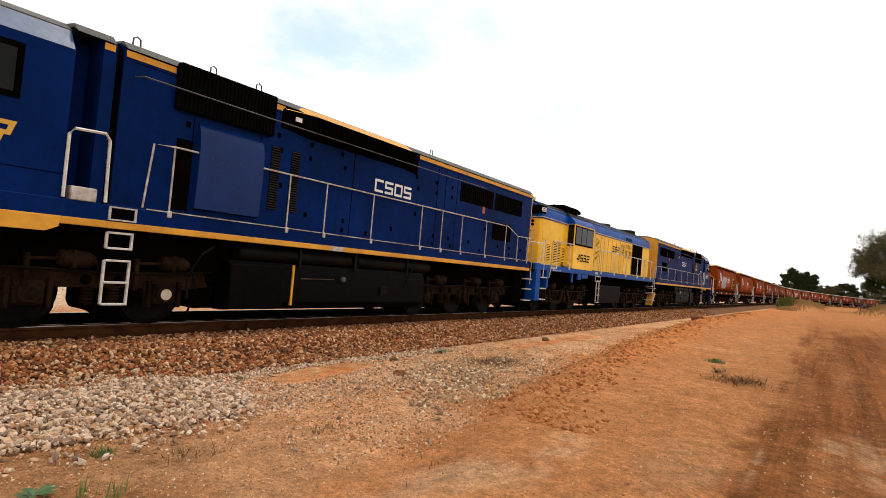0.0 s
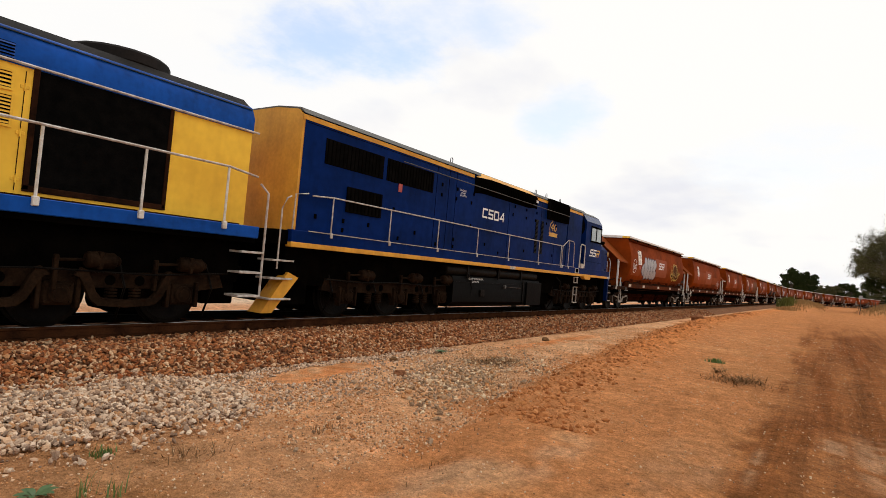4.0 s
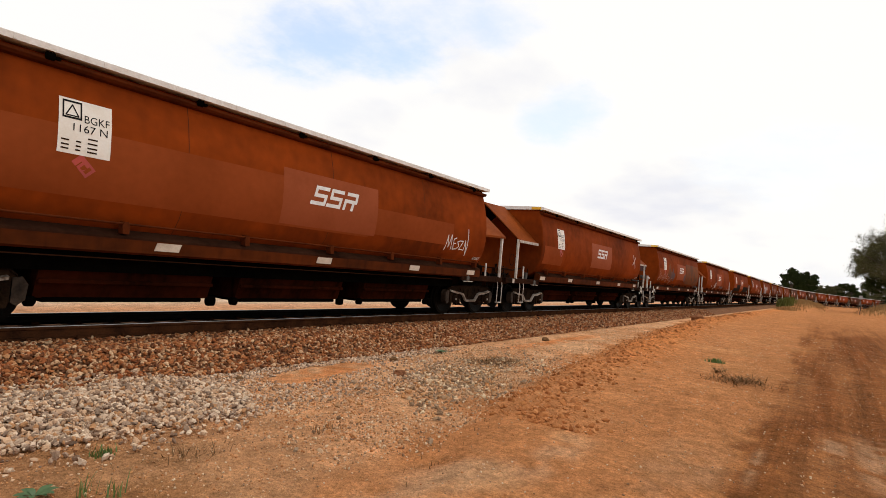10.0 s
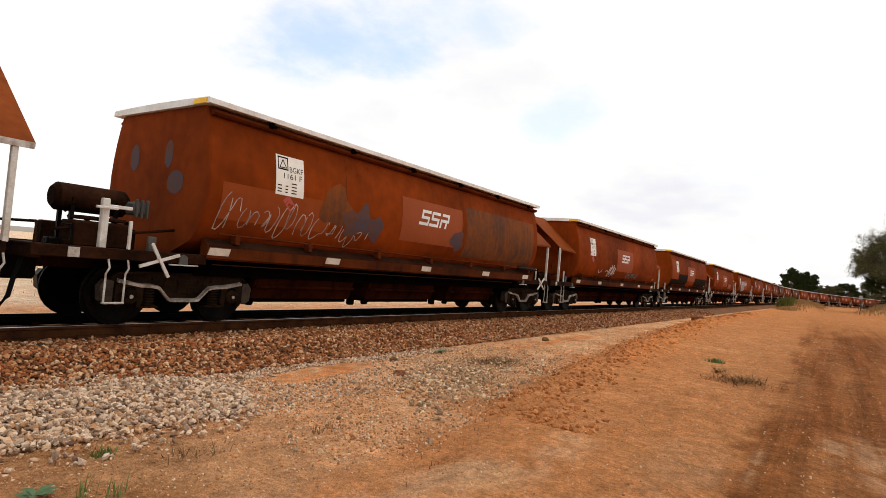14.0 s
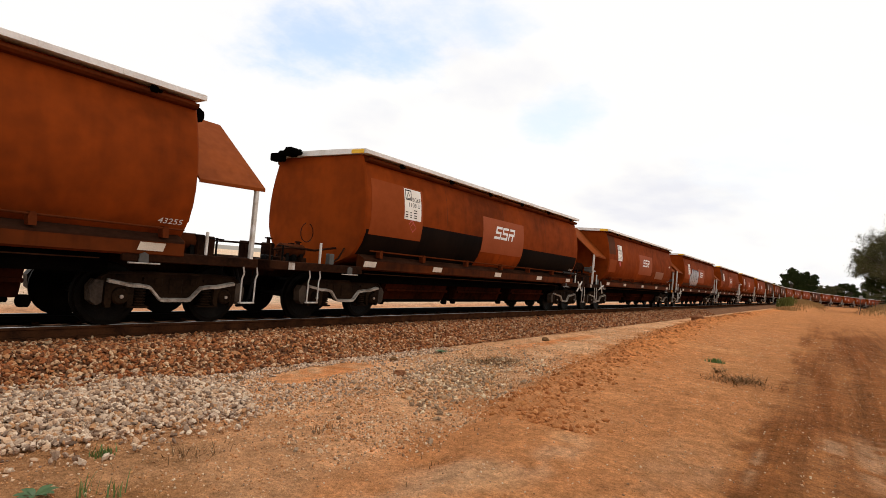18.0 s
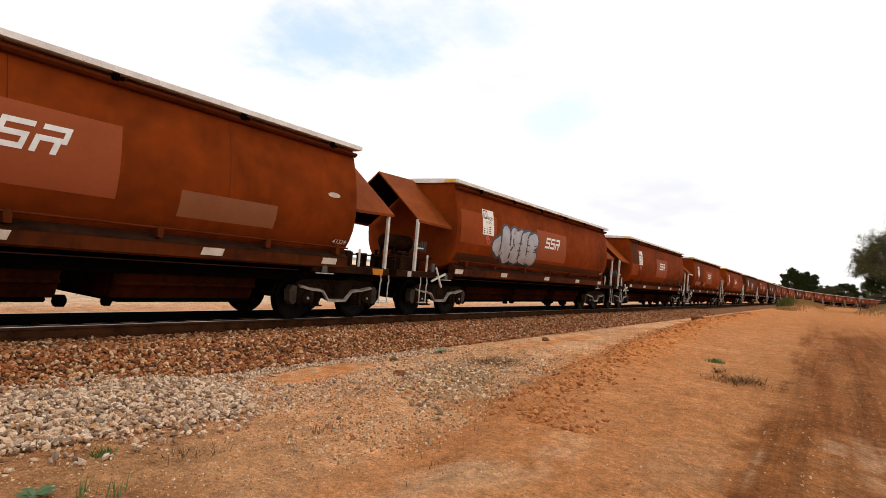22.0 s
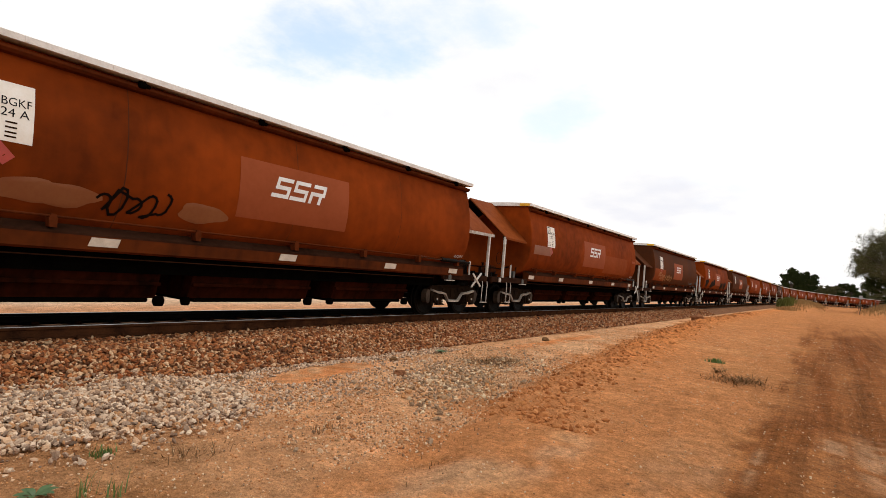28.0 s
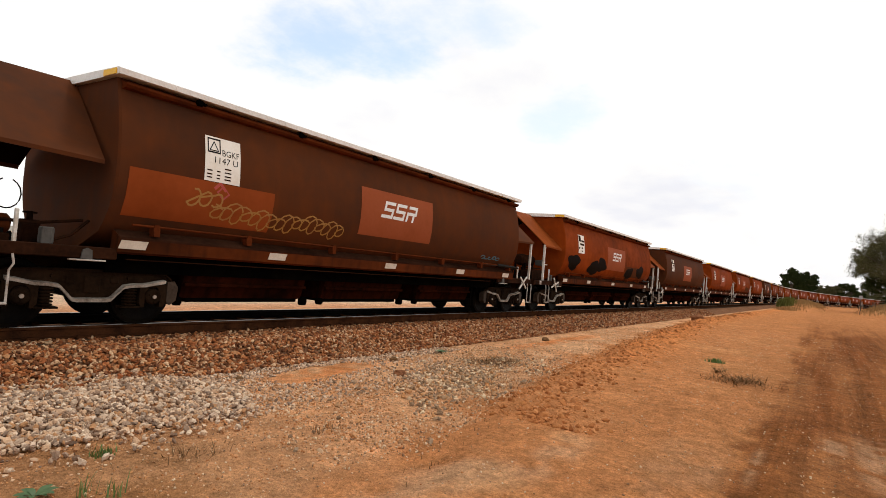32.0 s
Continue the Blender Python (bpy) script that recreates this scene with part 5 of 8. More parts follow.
def placard(wagon, text):
    """White data placard with a boxed triangle, a code and rows of small print, and a red diamond below."""
    X = lambda a: a - WX
    pl = part("placard", panel(Shape(), X(3.53), X(4.17), 2.31, 3.02, 0.007), M["placard"], wagon, "white data placard")
    s = Shape()
    y = lambda z: -flank(z) - 0.0095
    for (u0, u1, w0, w1) in ((3.57, 3.80, 2.76, 2.785), (3.57, 3.80, 2.97, 2.995), (3.57, 3.59, 2.76, 2.99), (3.78, 3.80, 2.76, 2.99)):
        s.add([(X(u0), y(w0), w0), (X(u1), y(w0), w0), (X(u1), y(w1), w1), (X(u0), y(w1), w1)], [(0, 1, 2, 3)])
    tri = [(3.61, 2.80), (3.76, 2.80), (3.685, 2.94)]
    for i in range(3):
        (xa, za), (xb, zb) = tri[i], tri[(i + 1) % 3]
        scrawl(s, [(X(xa), za), (X(xb), zb)], 0.016, 0.0098)
    top, low = text
    lettering(s, top, X(3.83), X(4.14), 2.74, 2.84, y)
    lettering(s, low, X(3.70), X(4.12), 2.61, 2.71, y)
    part("code", s, M["dark_letter"], pl)
    s = Shape()
    rr = random.Random(2)
    for z in (2.53, 2.47, 2.41, 2.36):
        for u0, u1 in ((3.57, 3.66), (3.74, 3.80), (3.88, 4.0)):
            if rr.random() < 0.85:
                s.add([(X(u0), y(z), z), (X(u1), y(z), z), (X(u1), y(z + 0.02), z + 0.02), (X(u0), y(z + 0.02), z + 0.02)], [(0, 1, 2, 3)])
    part("small_print", s, M["frame"], pl)
    s = Shape()
    scrawl(s, [(X(3.80), 2.24), (X(3.92), 2.12)], 0.16, 0.007)
    part("diamond", s, M["red"], wagon, "small red hazard diamond")


def mark(wagon):
    X = lambda a: a - WX
    w, g = logo_bars(X(7.78), X(9.05), 2.25, 2.62, lambda z: -flank(z) - 0.009)
    s = Shape().add(w.v, w.f)
    s.add(g.v, g.f)
    part("operator_mark", s, M["letter"], wagon, "white slanted operator mark")


def bars_code(wagon):
    """The same placard with its unread code as bars."""
    X = lambda a: a - WX
    pl = part("placard", panel(Shape(), X(3.53), X(4.17), 2.31, 3.02, 0.007), M["placard"], wagon, "white data placard")
    s = Shape()
    y = lambda z: -flank(z) - 0.0095
    for u0, u1, w0, w1 in ((3.57, 3.80, 2.76, 2.99), (3.84, 4.14, 2.75, 2.83), (3.70, 4.12, 2.62, 2.70), (3.57, 3.66, 2.47, 2.55), (3.74, 3.80, 2.38, 2.55), (3.88, 4.0, 2.38, 2.55)):
        s.add([(X(u0), y(w0), w0), (X(u1), y(w0), w0), (X(u1), y(w1), w1), (X(u0), y(w1), w1)], [(0, 1, 2, 3)])
    part("code", s, M["frame"], pl)


bare = wagon_base()
mark(bare)
second_bare = copy_thing(bare, Matrix())
hooded = copy_thing(bare, Matrix())
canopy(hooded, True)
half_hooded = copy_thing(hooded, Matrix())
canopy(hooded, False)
coded = copy_thing(hooded, Matrix())
bars_code(coded)
end_kit(coded, True, True)
end_kit(coded, False, True)
STENCIL = {1: "43329", 2: "43287", 3: "43275", 5: "43255", 6: "43349", 7: "43328", 8: "43266", 10: "43281", 11: "43355"}
HAND_LEFT, HAND_RIGHT = (2, 4, 7, 8, 9, 10), (1, 3, 4, 6, 9, 10, 11, 12)

CODES = {1: "1136 D", 2: "1167 N", 3: "1128 N", 5: "1151 U", 7: "1101 D", 11: "1202 T", 4: "1161 F", 6: "1108 U", 8: "1125 J", 9: "1109 G", 10: "1124 A", 12: "1147 U"}
LOOKS = {1: "red oxide grain hopper wagon with silver and yellow graffiti", 2: "red oxide grain hopper wagon with a large paler panel", 3: "clean red oxide grain hopper wagon with white-edged canopies",
         4: "patched red oxide grain hopper wagon with grey-blue overpaint", 5: "red oxide grain hopper wagon with white and teal scrawls", 6: "red oxide grain hopper wagon with a black lower band",
         8: "red oxide grain hopper wagon with silver bubble graffiti", 9: "red oxide grain hopper wagon with dark stained ends", 10: "red oxide grain hopper wagon with black scrawl over buff patches", 12: "sooty brown grain hopper wagon with ochre scribbles"}
WAGONS = []
X = lambda a: a - WX
for k in range(1, 32):
    if k == 6:
        w = second_bare
    elif k == 4:
        w = bare
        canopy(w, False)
    elif k in (3, 10):
        w = copy_thing(half_hooded, Matrix())
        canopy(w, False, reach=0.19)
    elif k in CODES:
        w = copy_thing(hooded, Matrix())
    else:
        w = copy_thing(coded, Matrix())
    tagged(w, LOOKS.get(k, "red oxide bogie grain hopper wagon with peaked end canopies"), "wagon", "grain wagons in the train")
    WAGONS.append(w)
    if k in CODES:
        placard(w, ("BGKF", CODES[k]))
        end_kit(w, True, k in HAND_LEFT)
        end_kit(w, False, k in HAND_RIGHT)
    if k in STENCIL:
        part("wagon_code", lettering(Shape(), STENCIL[k], X(13.92), X(14.30), 1.575, 1.655, lambda z: -flank(z) - 0.008), M["letter"], w, "small white stencilled number")
    if k in (1, 3, 6, 12, 15, 20):
        part("roof_winch", Shape().box(X(1.86), X(2.16), 0.55, 0.80, 3.50, 3.70, 0.05).cyl((X(2.0), 0.35, 3.58), (X(2.0), 1.05, 3.58), 0.07, 12, 0.02).box(X(1.96), X(2.16), 1.0, 1.35, 3.42, 3.60, 0.02), M["black"], w, "black roof winch gear")
    body = [c for c in w.children if c.name.startswith("hopper_body")][0]
    if k == 1:
        fat_letters(w, X(4.55), X(6.95), 1.66, 2.80, "silver", "navy_spray", 0.09, "silver bubble graffiti with a dark rim")
        g, h, line = Shape(), Shape(), Shape()
        for i, (cx, cz, rx, rz) in enumerate(((11.62, 2.36, 0.34, 0.40), (11.55, 1.98, 0.36, 0.30), (12.0, 2.22, 0.34, 0.52), (12.35, 2.20, 0.28, 0.52), (12.55, 1.98, 0.24, 0.26), (11.05, 2.0, 0.22, 0.15))):
            blob(g, X(cx), cz, rx, rz, 0.006 + 0.0004 * i, 30 + i, 0.05)
            blob(h, X(cx), cz, rx - 0.055, rz - 0.055, 0.0095 + 0.0004 * i, 30 + i, 0.05)
        for cx, cz, rx, rz, a0, a1 in ((11.62, 2.36, 0.26, 0.3, 0.5, 4.6), (11.6, 1.98, 0.25, 0.2, 1.0, 6.9), (12.0, 2.2, 0.26, 0.46, 3.3, 6.6), (12.36, 2.2, 0.2, 0.44, 1.2, 5.4), (12.56, 1.98, 0.13, 0.16, 0.0, 6.3), (11.55, 1.98, 0.09, 0.08, 0.0, 6.3)):
            scrawl(line, [(X(cx) + rx * math.cos(a0 + (a1 - a0) * q / 16), cz + rz * math.sin(a0 + (a1 - a0) * q / 16)) for q in range(17)], 0.03, 0.0165)
        for cx, cz, sx, sz in ((10.97, 2.34, 0.13, 0.30), (10.77, 2.11, 0.09, 0.15), (12.95, 2.16, 0.12, 0.28)):
            ring = [(X(cx) + sx * (1 if q % 2 == 0 else 0.28) * math.cos(q * math.pi / 4), cz + sz * (1 if q % 2 == 0 else 0.22) * math.sin(q * math.pi / 4)) for q in range(9)]
            scrawl(line, ring, 0.028, 0.012)
        scrawl(g, [(X(13.12), 2.10), (X(13.25), 2.22)], 0.07)
        p = part("graffiti", g, M["yellow_spray"], w, "yellow outlined sprayed piece with stars")
        part("graffiti_fill", h, M["umber"], p)
        part("graffiti_line", line, M["yellow_spray"], p)
        s = Shape()
        scrawl(s, [(X(2.95) + 0.3 * math.cos(t * 0.4), 2.2 + 0.33 * math.sin(t * 0.4)) for t in range(17)], 0.03)
        scrawl(s, tag_lines(X(2.72), X(3.2), 2.05, 2.35, 8, 4), 0.028)
        part("tag", s, M["letter"], w, "white spray-can tag in a circle")
    if k == 2:
        s = panel(Shape(), X(2.35), X(9.5), 1.78, 2.66, 0.0035)
        panel(s, X(9.66), X(12.7), 1.86, 2.42, 0.0035)
        part("paint_panel", s, M["patch2"], w, "paler repainted band")
        tag = new("tag")
        tag.parent = w
        tag["label"] = "white hand-sprayed tag"
        for line in (((12.42, 1.74), (12.48, 2.12), (12.55, 1.82), (12.64, 2.14), (12.70, 1.78)), ((12.88, 2.08), (12.76, 2.04), (12.78, 1.78), (12.92, 1.80)), ((12.77, 1.93), (12.87, 1.94)), ((13.06, 2.02), (12.95, 1.98), (13.04, 1.88), (12.94, 1.80)), ((13.08, 2.02), (13.22, 2.02), (13.08, 1.80), (13.26, 1.80)), ((13.30, 1.78), (13.32, 2.05), (13.46, 1.66), (13.42, 2.36))):
            part("tag_stroke", scrawl(Shape(), [(X(a), b) for a, b in line], 0.026), M["letter"], tag)
    if k in (3, 10):
        for a, b in ((0.68, 2.10), (15.92, 14.52)):
            part("white_edge", Shape().box(X(a), X(b), -1.452, -1.435, 2.29, 2.37), M["worn_white"], w, "white painted canopy edge")
    if k == 3:
        part("paint_panel", panel(Shape(), X(2.42), X(4.10), 1.72, 2.34, 0.0035), M["patch2"], w, "paler repainted panel")
        part("tag", scrawl(scrawl(Shape(), [(X(13.0), 2.25), (X(13.5), 2.62)], 0.05), [(X(13.08), 2.72), (X(13.42), 2.1)], 0.05), M["reflector"], w, "pale sprayed cross")
    if k == 1:
        part("paint_panel", panel(Shape(), X(2.5), X(4.1), 1.74, 2.12, 0.0035), M["patch2"], w, "paler repainted panel")
    if k == 4:
        s = Shape()
        for i, (cx, cz, rx, rz) in enumerate(((5.05, 2.28, 0.42, 0.40), (5.55, 2.02, 0.30, 0.26), (5.85, 2.12, 0.22, 0.30), (6.25, 1.98, 0.24, 0.26), (9.5, 2.0, 0.3, 0.25))):
            part("overpaint", blob(Shape(), X(cx), cz, rx, rz, 0.0045 + 0.0004 * i, int(cx * 10), 0.16), M["scorch" if i == 0 else "bluegrey"], w, "grey-blue overpainted patch")
        s = Shape()
        s = panel(Shape(), X(9.9), X(14.1), 1.6, 2.95, 0.004)
        panel(s, X(12.6), X(14.1), 1.5, 1.62, 0.004)
        for cy, cz, ry, rz in ((-0.36, 2.78, 0.12, 0.24), (-0.62, 2.30, 0.24, 0.2), (0.72, 2.75, 0.14, 0.24)):
            ring = [(cy + ry * math.cos(q * 0.52) * (1 + 0.25 * math.sin(q * 3.1)), cz + rz * math.sin(q * 0.52)) for q in range(12)]
            part("end_patch", Shape().loft([[(X(x), y, z) for y, z in ring] for x in (2.236, 2.25)]), M["bluegrey"], w, "grey-blue patch on the end sheet")
        part("brake_post", Shape().box(X(0.83), X(0.93), -1.34, -1.26, 1.13, 1.83, 0.01).box(X(0.93), X(1.25), -1.32, -1.28, 1.70, 1.75, 0.006), M["white"], w, "white post with a short arm")
        part("scorched_panel", s, M["scorch"], w, "scorched rusty panel")
        part("paint_panel", panel(Shape(), X(2.5), X(4.9), 1.75, 2.35, 0.0035), M["patch2"], w)
        for i in range(9):
            part("tag", scrawl(Shape(), tag_lines(X(2.5 + 0.40 * i), X(2.86 + 0.40 * i), 1.58, 2.08 if i % 3 else 2.2, 40 + i, 2), 0.016), M["flange"], w, "thin pale scrawled letter")
    if k == 5:
        part("tag", scrawl(Shape(), [(X(5.72), 1.72), (X(5.9), 1.80), (X(6.1), 1.74)] + tag_lines(X(6.15), X(7.05), 1.55, 2.02, 21, 11), 0.018), M["letter"], w, "white scrawled tag")
        part("tag", scrawl(Shape(), [(X(5.04) + 0.2 * math.cos(q * 0.35), 1.80 + 0.16 * math.sin(q * 0.35)) for q in range(9, 19)], 0.025), M["letter"], w)
        part("tag", scrawl(Shape(), tag_lines(X(8.9), X(10.8), 1.56, 1.80, 22, 16), 0.03), M["teal_spray"], w, "teal scrawled tag")
    if k == 6:
        for a, b, c, d in ((4.25, 7.1, 1.40, 2.22), (9.7, 14.3, 1.40, 2.10), (2.32, 4.25, 1.40, 1.95)):
            part("lower_band", panel(Shape(), X(a), X(b), c, d, 0.004), M["tar"], w, "black painted lower band")
        part("paint_panel", panel(Shape(), X(2.4), X(4.25), 1.85, 3.05, 0.0055), M["patch2"], w)
    if k in (5, 8):
        part("roof_latch", Shape().box(X(14.40), X(14.62), -1.22, -0.95, 3.26, 3.44, 0.03).cyl((X(14.5), -1.24, 3.40), (X(14.5), -0.9, 3.40), 0.06, 10, 0.015), M["black"], w, "black roof latch gear")
    if k == 7:
        part("stain", panel(Shape(), X(2.28), X(3.2), 2.55, 3.36, 0.0035), M["umber"], w, "sooty stain")
        part("paint_panel", panel(Shape(), X(2.4), X(3.35), 1.75, 2.32, 0.0045), M["patch2"], w)
        part("orange_plate", Shape().prism([(X(15.2), 1.0), (X(15.5), 0.99), (X(15.52), 1.13), (X(15.16), 1.13)], -1.445, -1.43), M["orange_plate"], w, "orange plate on the end sill")
        part("oval_plate", Shape().loft([[(X(13.72) + 0.16 * math.cos(q * 0.45), -flank(2.5) - o, 2.50 + 0.05 * math.sin(q * 0.45)) for q in range(14)] for o in (0.0, 0.02)]), M["reflector"], w)
        part("paint_panel", panel(Shape(), X(10.6), X(12.4), 1.7, 2.1, 0.004), M["buff"], w)
    if k == 8:
        fat_letters(w, X(4.5), X(7.0), 1.64, 2.72, "silver", "navy_spray", 0.15, "silver bubble graffiti with a dark rim")
        part("paint_panel", panel(Shape(), X(2.4), X(4.35), 2.0, 2.88, 0.0035), M["patch2"], w)
        panel_s = panel(Shape(), X(2.4), X(13.9), 1.5, 1.72, 0.0035)
        part("paint_panel", panel_s, M["umber"], w)
    if k == 9:
        part("stain", panel(Shape(), X(2.3), X(3.4), 2.35, 3.35, 0.0035), M["umber"], w, "sooty stain")
        part("paint_panel", panel(Shape(), X(2.4), X(3.5), 1.75, 2.3, 0.0045), M["patch2"], w)
        part("overpaint", panel(Shape(), X(9.6), X(13.6), 1.55, 1.8, 0.0045), M["umber"], w)
    if k == 10:
        for i, cx in enumerate((3.4, 4.2, 4.6, 6.55)):
            part("overpaint", blob(Shape(), X(cx), 1.78, 0.42, 0.15, 0.0045 + 0.0004 * i, int(cx * 7), 0.1), M["buff"], w, "buff overpainted patch")
        part("tag", scrawl(Shape(), tag_lines(X(4.95), X(6.0), 1.62, 1.98, 31, 5), 0.035, 0.012), M["tar"], w, "black scrawled tag")
    if k == 11:
        part("paint_panel", panel(Shape(), X(9.7), X(12.95), 1.66, 2.42, 0.0035), M["patch2"], w, "large paler repainted panel")
        part("overpaint", panel(Shape(), X(2.5), X(3.9), 2.0, 2.3, 0.0045), M["buff"], w)
        part("small_plate", panel(Shape(), X(13.71), X(14.24), 2.30, 2.40, 0.006), M["patch"], w)
    if k == 12:
        body.material_slots[0].link = "OBJECT"
        body.material_slots[0].material = M["umber"]
        for c in w.children:
            if c.name.startswith("end_canopy"):
                c.material_slots[0].link = "OBJECT"
                c.material_slots[0].material = M["umber"]
        part("paint_panel", panel(Shape(), X(2.4), X(4.9), 1.62, 2.30, 0.0045), M["patch2"], w, "paler oxide panel")
        part("tag", scrawl(Shape(), loops(X(3.75), X(6.7), 1.83, 0.16, 3), 0.026, 0.0075), M["dull_yellow_spray"], w, "ochre looped scribble")
        part("tag", scrawl(Shape(), tag_lines(X(3.3), X(3.9), 1.85, 2.2, 9, 3), 0.03, 0.0075), M["dull_yellow_spray"], w)
        part("tag", scrawl(Shape(), tag_lines(X(12.3), X(13.4), 1.62, 1.74, 10, 5), 0.03, 0.0075), M["teal_spray"], w)
    if k > 12 and k % 3 == 1:
        part("overpaint", panel(Shape(), X(9.9), X(13.0), 1.6, 2.1, 0.0045), M["umber"], w)
    if k in (14, 18):
        body.material_slots[0].link = "OBJECT"
        body.material_slots[0].material = M["umber"]
    if k == 13:
        for i, cx in enumerate((3.2, 5.5, 6.4, 10.6, 12.4)):
            part("overpaint", blob(Shape(), X(cx), 1.95 + 0.2 * math.sin(cx), 0.6, 0.3, 0.0045 + 0.0004 * i, int(cx * 7), 0.15), M["tar"], w, "dark overpainted patch")
for spare in (hooded, half_hooded, coded):
    for o in (*spare.children_recursive, spare):
        bpy.data.objects.remove(o)

# ---- locomotives ----


def loco_bogie(parent, cx, spacing, r=0.5, y=1.2, caps="grease_and_shade", swoop=False):
    """A three-axle bogie: cast side frames, axle boxes, brake cylinders with rigging, springs, sand pipes and wheelsets."""
    bogie = new("bogie")
    bogie.parent, bogie.matrix_basis = parent, pose(cx, 0, 0)
    L = spacing + 0.75
    side = [(-L, 0.62), (-L + 0.1, 0.86), (-spacing * 0.5, 0.80), (0, 0.84), (spacing * 0.5, 0.80), (L - 0.1, 0.86), (L, 0.62), (spacing + 0.3, 0.56), (spacing + 0.25, 0.40), (spacing - 0.25, 0.40), (spacing - 0.32, 0.58), (0.32, 0.58), (0.25, 0.40), (-0.25, 0.40), (-0.32, 0.58), (-spacing + 0.32, 0.58), (-spacing + 0.25, 0.40), (-spacing - 0.25, 0.40), (-spacing - 0.3, 0.56)]
    cast = M["dusty_steel"]
    for sg in (-1, 1):
        fr = part("side_frame", Shape().prism(side, sg * (y - 0.16), sg * (y - 0.06)), M["dusty_steel"], bogie)
        # Black discs painted as the dark of holes through the frame.
        for x in (-spacing * 0.62, -spacing * 0.38, spacing * 0.38, spacing * 0.62):
            part("frame_hole", Shape().cyl((x, sg * (y - 0.07), 0.69), (x, sg * (y - 0.055), 0.69), 0.075, 12), M["black"], fr)
        if swoop:
            # drop-shaped cast frames swinging low between the axles
            for e in (-0.5, 0.5):
                path = [(-0.74, 0.74), (-0.66, 0.72), (-0.58, 0.58), (-0.50, 0.42), (-0.40, 0.33), (0.0, 0.30), (0.40, 0.33), (0.50, 0.42), (0.58, 0.58), (0.66, 0.72), (0.74, 0.74)]
                part("drop_frame", Shape().loft([[(e * spacing + px, sg * (y - 0.02), z), (e * spacing + px, sg * (y + 0.05), z + 0.01), (e * spacing + px * 0.86, sg * (y + 0.05), z + 0.11), (e * spacing + px * 0.86, sg * (y - 0.02), z + 0.12)] for px, z in path]), cast, fr, "grey-brown cast drop frame")
        else:
            part("frame_rib", Shape().loft([[(x, sg * (y - 0.06), z), (x, sg * (y - 0.02), z), (x, sg * (y - 0.02), z + 0.03), (x, sg * (y - 0.06), z + 0.03)] for x, z in ((-L + 0.1, 0.83), (-spacing * 0.5, 0.775), (0, 0.815), (spacing * 0.5, 0.775), (L - 0.1, 0.83))]), cast, fr)
        for e in (-1, 0, 1):
            ab = Shape().box(e * spacing - 0.20, e * spacing + 0.20, sg * (y - 0.12), sg * (y - 0.01), 0.34, 0.66, 0.03)
            ab.box(e * spacing - 0.27, e * spacing - 0.21, sg * (y - 0.12), sg * (y + 0.01), 0.30, 0.70, 0.01).box(e * spacing + 0.21, e * spacing + 0.27, sg * (y - 0.12), sg * (y + 0.01), 0.30, 0.70, 0.01)
            ab.cyl((e * spacing, sg * (y - 0.02), r), (e * spacing, sg * (y + 0.04), r), 0.135, 16, 0.02)
            for q in range(4):
                ab.cyl((e * spacing + 0.15 * (1 if q % 2 else -1), sg * (y - 0.02), r + 0.11 * (1 if q > 1 else -1)), (e * spacing + 0.15 * (1 if q % 2 else -1), sg * (y + 0.012), r + 0.11 * (1 if q > 1 else -1)), 0.022, 6)
            ab = part("axle_box", ab, cast, bogie)
            part("end_cap", Shape().cyl((e * spacing, sg * (y + 0.035), r), (e * spacing, sg * (y + 0.052), r), 0.085, 14), M[caps] if e and caps != "grease_and_shade" else cast, ab)
        for e in (-0.5, 0.5):
            for o in (-0.17, 0.17):
                s = Shape()
                for q in range(5):
                    s.cyl((e * spacing + o, sg * (y - 0.09), 0.36 + 0.045 * q), (e * spacing + o, sg * (y - 0.09), 0.388 + 0.045 * q), 0.085, 10, 0.006)
                s.cyl((e * spacing + o, sg * (y - 0.09), 0.34), (e * spacing + o, sg * (y - 0.09), 0.60), 0.05, 8)
                part("spring", s, M["dusty_steel"], bogie)
        for e in (-0.72, 0.28, 1.05):
            x = e * spacing
            s = Shape().cyl((x - 0.22, sg * (y + 0.02), 0.97), (x + 0.18, sg * (y + 0.02), 0.96), 0.115, 14, 0.03)
            s.cyl((x + 0.16, sg * (y + 0.02), 0.96), (x + 0.24, sg * (y + 0.02), 0.96), 0.075, 12, 0.02)
            s.box(x - 0.08, x - 0.02, sg * (y - 0.12), sg * (y + 0.13), 0.84, 1.09, 0.01)
            cy = part("brake_cylinder", s, cast, bogie)
            part("push_rod", Shape().cyl((x - 0.55, sg * (y + 0.02), 0.95), (x - 0.22, sg * (y + 0.02), 0.965), 0.022, 8).box(x - 0.60, x - 0.54, sg * (y - 0.02), sg * (y + 0.05), 0.55, 1.02, 0.01), M["dusty_steel"], cy)
        for e in (-1.3, -0.55, 0.45, 1.25):
            part("sand_pipe", Shape().tube([(e * spacing, sg * (y - 0.1), 0.95), (e * spacing + 0.06, sg * y, 0.6), (e * spacing + 0.12, sg * (y - 0.3), 0.12)], 0.018), M["grease_and_shade"], bogie)
        part("air_pipe", Shape().tube([(-L, sg * (y + 0.03), 0.84), (-spacing * 0.8, sg * (y + 0.06), 0.80), (-0.3, sg * (y + 0.05), 0.83), (spacing * 0.7, sg * (y + 0.06), 0.79), (L, sg * (y + 0.03), 0.86)], 0.014), M["grease_and_shade"], bogie)
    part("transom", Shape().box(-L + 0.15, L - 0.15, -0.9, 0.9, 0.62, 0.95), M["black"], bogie)
